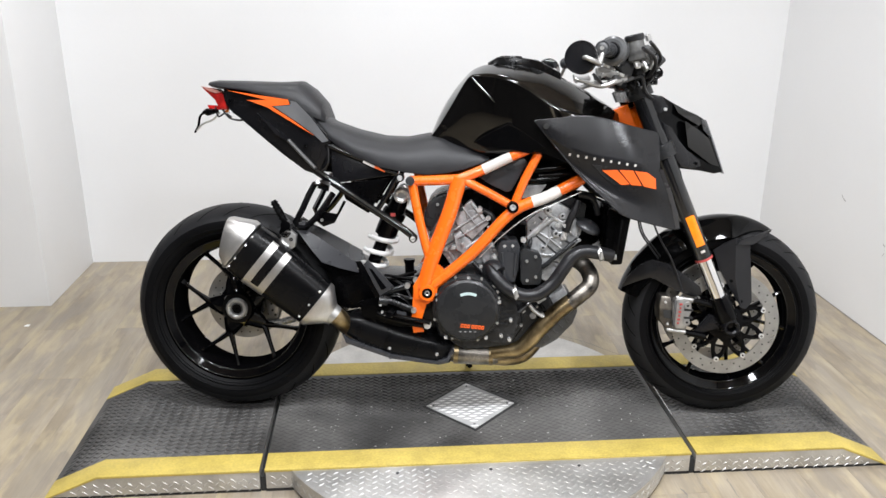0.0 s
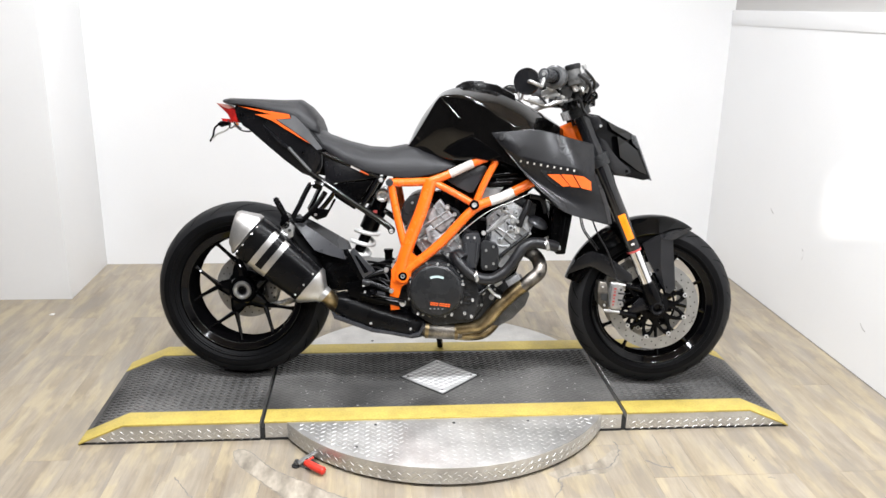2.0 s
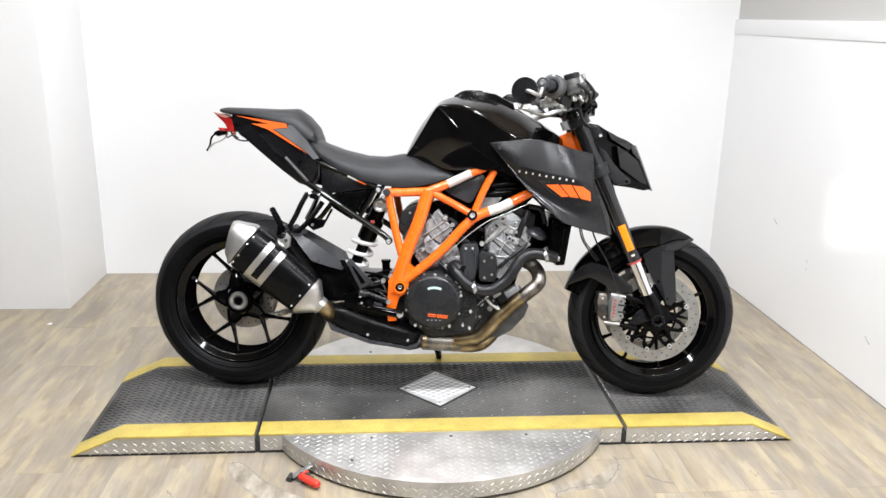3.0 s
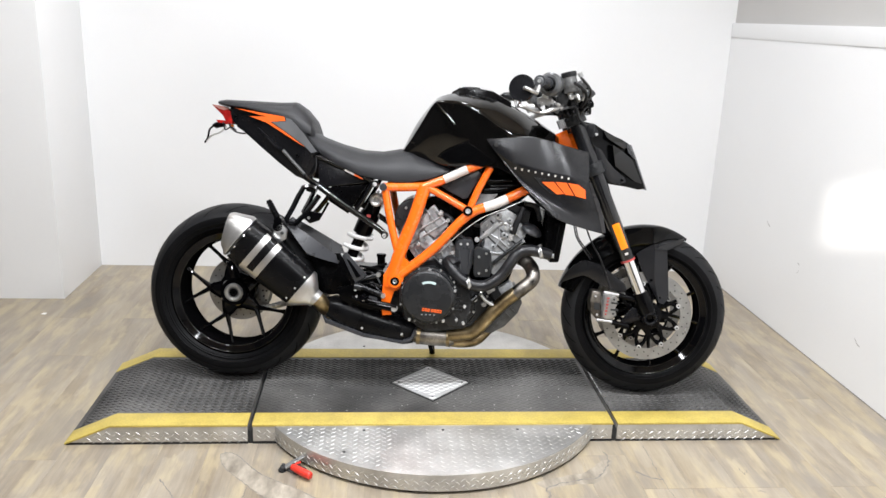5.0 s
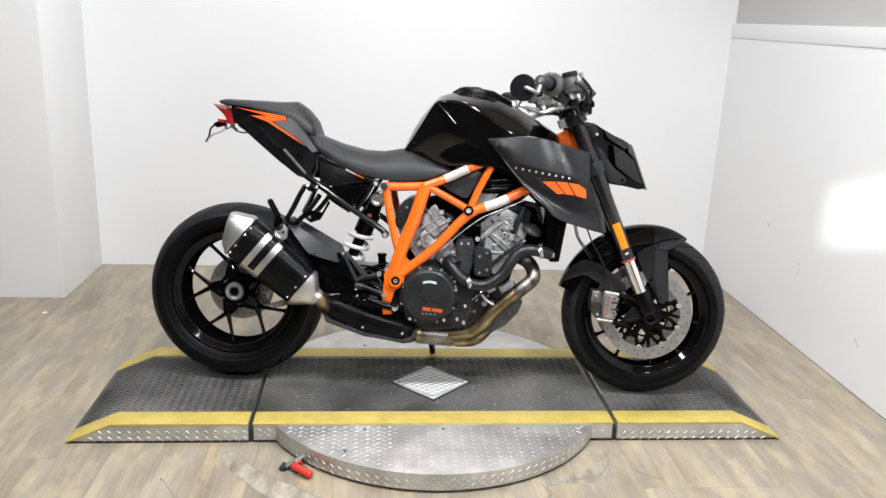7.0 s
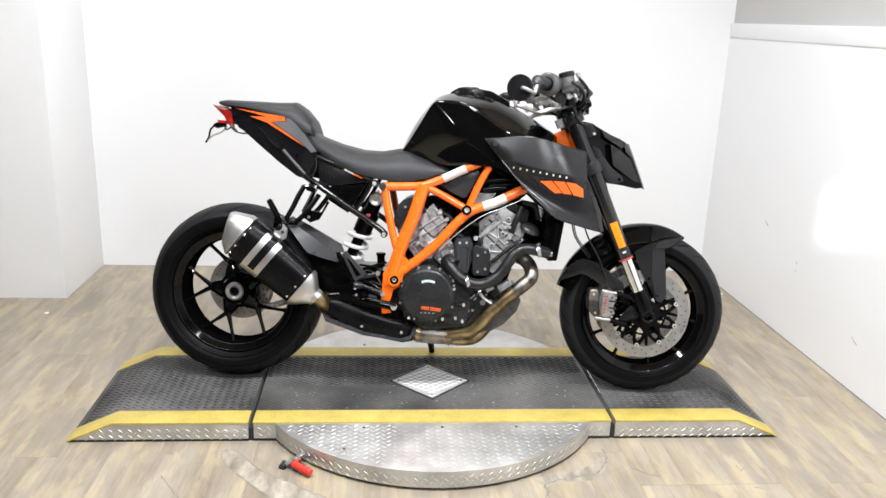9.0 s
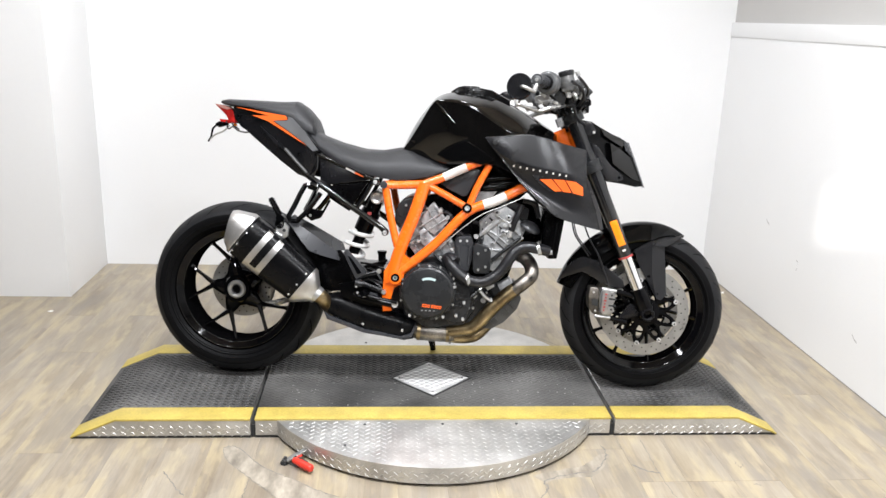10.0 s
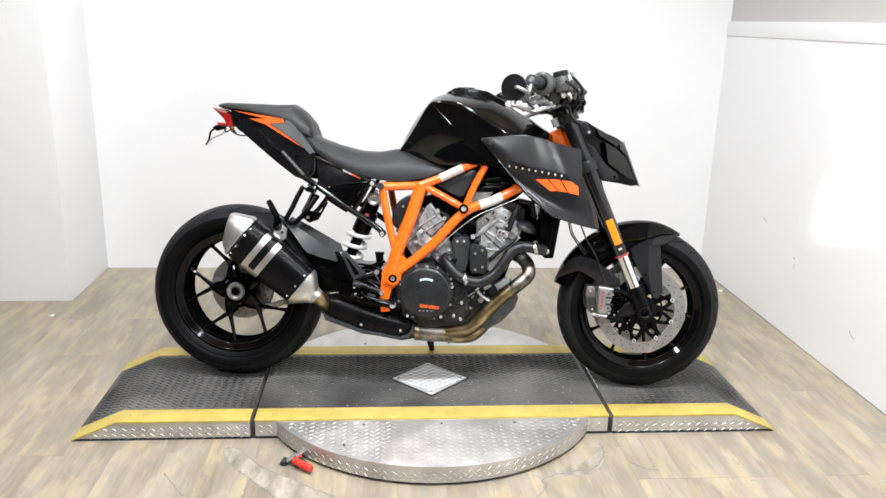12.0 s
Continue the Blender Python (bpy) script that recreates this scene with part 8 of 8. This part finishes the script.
tube(bm, curved([(0.463, -0.100, 1.005), (0.473, -0.120, 1.022), (0.484, -0.140, 1.027), (0.475, -0.150, 1.034), (0.458, -0.150, 1.020)], 4), 0.005, n=8)
part("cable_guide", bm, SATIN, bike, "black wire cable guide")
part("ignition_lock", rod(bmesh.new(), (0.413, -0.080, 1.004), (0.413, -0.080, 1.023), 0.012, n=14), REDMARK, bike, "red anodised fork adjuster")
for k, (p, sx, sz, tilt, mt) in enumerate((((0.436, -0.190, 1.084), 0.016, 0.044, -32, CASTDARK), ((0.418, -0.190, 1.066), 0.030, 0.036, -30, SMOKE), ((0.368, -0.200, 1.043), 0.042, 0.040, 10, CASE), ((0.405, -0.180, 1.031), 0.040, 0.034, -12, SATIN), ((0.340, -0.220, 1.013), 0.040, 0.022, 14, CASTDARK),
                                           ((0.353, -0.200, 1.002), 0.040, 0.022, 8, DARK), ((0.461, -0.170, 1.064), 0.018, 0.040, 28, HUGGER), ((0.446, -0.150, 1.031), 0.026, 0.040, 5, DARK), ((0.391, -0.170, 0.999), 0.034, 0.018, -10, SATIN), ((0.459, -0.160, 1.068), 0.014, 0.030, -20, SATIN), ((0.420, -0.200, 1.052), 0.024, 0.012, 20, STEEL),
                                           ((0.380, -0.200, 1.062), 0.022, 0.022, -15, DARK), ((0.375, -0.170, 1.021), 0.028, 0.026, 0, SATIN), ((0.433, -0.150, 1.045), 0.030, 0.024, 30, DARK), ((0.395, -0.225, 1.058), 0.012, 0.018, 24, ALLOY), ((0.447, -0.190, 1.058), 0.010, 0.016, -15, STEEL))):
    bm = bmesh.new()
    box(bm, (0, 0, 0), (sx, 0.04, sz), Matrix.Translation(p) @ pose(0, 0, 0, 6 * k, tilt, 9 * k))
    part("control_module", bm, mt, bars, bevel=0.007, segs=3)


# ---- small marks and scraps in the room ----
def scuff(pts, w=0.004):
    bm = bmesh.new()
    vs = [(bm.verts.new((X1 - 0.0015, y, z - w / 2)), bm.verts.new((X1 - 0.0015, y, z + w / 2))) for y, z in pts]
    for (a, b), (c, d) in zip(vs, vs[1:]):
        bm.faces.new((a, b, d, c))
    return tagged(part("wall_scuff", bm, GREY_SCUFF), "small grey scuff on the white partition wall", "scuff mark")


scuff([(0.93, 0.482), (0.915, 0.470), (0.895, 0.462)], 0.006)
scuff([(0.60, 0.372), (0.585, 0.366), (0.582, 0.340), (0.592, 0.325)], 0.005)
scuff([(0.10, 0.215), (0.08, 0.200), (0.06, 0.194)], 0.005)
for x, y, s in ((-1.72, 0.86, 0.012), (1.64, 1.20, 0.014)):
    bm = bmesh.new()
    slab(bm, [(x - s, y, 0.001), (x + s * 0.6, y - s * 0.3, 0.001), (x + s, y + s * 0.5, 0.004), (x - s * 0.2, y + s * 0.7, 0.003)], 0, [(x - s, y, 0.003), (x + s * 0.6, y - s * 0.3, 0.004), (x + s, y + s * 0.5, 0.007), (x - s * 0.2, y + s * 0.7, 0.006)])
    tagged(part("paper_scrap", bm, PAPER), "tiny white paper scrap lying on the floor", "litter")

# faint arc-shaped scratches worn into the floor round the turntable
def floor_scratch(r, a0, a1, w, wob):
    bm = bmesh.new()
    n = 28
    vs = []
    for i in range(n + 1):
        a = radians(a0 + (a1 - a0) * i / n)
        rr = r + wob * noise.noise(V(i * 0.22, r * 9, a0))
        ww = w * (0.35 + 0.65 * abs(noise.noise(V(i * 0.6, a0, 4))) * 2)
        vs.append((bm.verts.new((rr * math.cos(a), rr * math.sin(a), 0.0006)), bm.verts.new(((rr + ww) * math.cos(a), (rr + ww) * math.sin(a), 0.0006))))
    for (a, b), (c, e) in zip(vs, vs[1:]):
        bm.faces.new((a, b, e, c))
    return tagged(part("floor_scratch", bm, SCRATCH), "faint grey scratch on the plank floor", "scratch", group="floor scratches")


for r, a0, a1, w, wob in ((0.765, 30, 78, 0.006, 0.006), (0.765, 100, 152, 0.005, 0.006)):
    floor_scratch(r, a0, a1, w, wob)


def floor_crack(pts, w, seed):
    """A torn edge in the vinyl: a narrow uneven ribbon through the points."""
    line = curved([(x, y, 0.0008) for x, y in pts], 8)
    bm = bmesh.new()
    vs = []
    for i, p in enumerate(line):
        d = (line[min(i + 1, len(line) - 1)] - line[max(i - 1, 0)]).normalized()
        side = V(-d.y, d.x, 0)
        p = p + side * (0.006 * noise.noise(V(i * 0.5, seed, 2)))
        ww = w * (0.35 + abs(noise.noise(V(i * 0.7, seed, 9))) * 1.6)
        vs.append((bm.verts.new(p - side * ww), bm.verts.new(p + side * ww)))
    for (a, b), (c, e) in zip(vs, vs[1:]):
        bm.faces.new((a, b, e, c))
    return tagged(part("floor_scratch", bm, SCRATCH), "grey torn scratch in the vinyl plank floor", "scratch", group="floor scratches")


def worn_patch(upper, lower, seed):
    """A pale rubbed strip of floor between two edges."""
    a, b = curved([(x, y, 0.0004) for x, y in upper], 8), curved([(x, y, 0.0004) for x, y in lower], 8)
    n = min(len(a), len(b))
    a, b = [a[int(i * (len(a) - 1) / (n - 1))] for i in range(n)], [b[int(i * (len(b) - 1) / (n - 1))] for i in range(n)]
    bm = bmesh.new()
    vs = []
    for i in range(n):
        j = V(0.008 * noise.noise(V(i * 0.6, seed, 1)), 0.008 * noise.noise(V(i * 0.6, seed, 5)), 0)
        vs.append((bm.verts.new(a[i] + j), bm.verts.new(b[i] + j)))
    for (p, q), (r, s) in zip(vs, vs[1:]):
        bm.faces.new((p, q, s, r))
    return tagged(part("worn_patch", bm, WORN), "pale rubbed patch on the vinyl plank floor", "worn patch", group="worn floor patches")


UP_EDGE = [(-0.700, -0.378), (-0.672, -0.365), (-0.634, -0.395), (-0.587, -0.459), (-0.526, -0.518), (-0.450, -0.568), (-0.377, -0.626), (-0.307, -0.665)]
LOW_EDGE = [(-0.700, -0.382), (-0.679, -0.446), (-0.633, -0.504), (-0.580, -0.564), (-0.529, -0.621), (-0.471, -0.688), (-0.400, -0.720)]
worn_patch(UP_EDGE, LOW_EDGE, 3)
worn_patch([(0.290, -0.560), (0.373, -0.530), (0.470, -0.500), (0.540, -0.430)], [(0.325, -0.600), (0.390, -0.575), (0.500, -0.555), (0.575, -0.430)], 7)
for pts, w in ((UP_EDGE, 0.0024), (LOW_EDGE, 0.0012), ([(-0.856, -0.516), (-0.829, -0.555), (-0.797, -0.606), (-0.765, -0.648)], 0.0030), ([(-0.587, -0.564), (-0.591, -0.613), (-0.592, -0.666)], 0.0016),
               ([(0.285, -0.698), (0.316, -0.651), (0.329, -0.621), (0.322, -0.595), (0.373, -0.564), (0.402, -0.559), (0.451, -0.544), (0.499, -0.535), (0.538, -0.485), (0.562, -0.432), (0.559, -0.377)], 0.0030),
               ([(0.631, -0.499), (0.666, -0.538), (0.707, -0.552)], 0.0050), ([(0.708, -0.343), (0.704, -0.448), (0.701, -0.542), (0.707, -0.634), (0.714, -0.714)], 0.0014), ([(0.980, -0.489), (0.982, -0.524), (1.001, -0.504)], 0.0020), ([(0.985, -0.618), (1.005, -0.628)], 0.0025)):
    floor_crack(pts, w, len(pts) * 3.1 + w * 900)

# ---- floor planks, last ----
PW = 0.152
plank_meshes = {}


def plank_mesh(length):
    key = round(length, 3)
    if key not in plank_meshes:
        bm = bmesh.new()
        w, t, c = PW / 2 - 0.0001, 0.008, 0.0004
        rings = []
        for z, g in ((-t, 0), (-c, 0), (0, c)):
            rings.append([(-w + g, -length / 2 + g, z), (w - g, -length / 2 + g, z), (w - g, length / 2 - g, z), (-w + g, length / 2 - g, z)])
        loft(bm, rings)
        bmesh.ops.recalc_face_normals(bm, faces=bm.faces)
        plank_meshes[key] = mesh_only("plank", bm, WOOD)
    return plank_meshes[key]


rng = random.Random(5)
PL = 1.22
x = X1 - PW / 2
while x > X0 - 0.05:
    y = YF - rng.choice((0.1, 0.3, 0.5, 0.7, 0.9, 1.1))
    while y < YB:
        a, b = max(y, YF), min(y + PL, YB)
        if b - a > 0.05 and not (x < XP - 0.1 and a > YP):
            ob = new("plank", plank_mesh(b - a - 0.0008))
            ob.parent = floor
            ob.location = (x, (a + b) / 2, 0)
        y += PL
    x -= PW
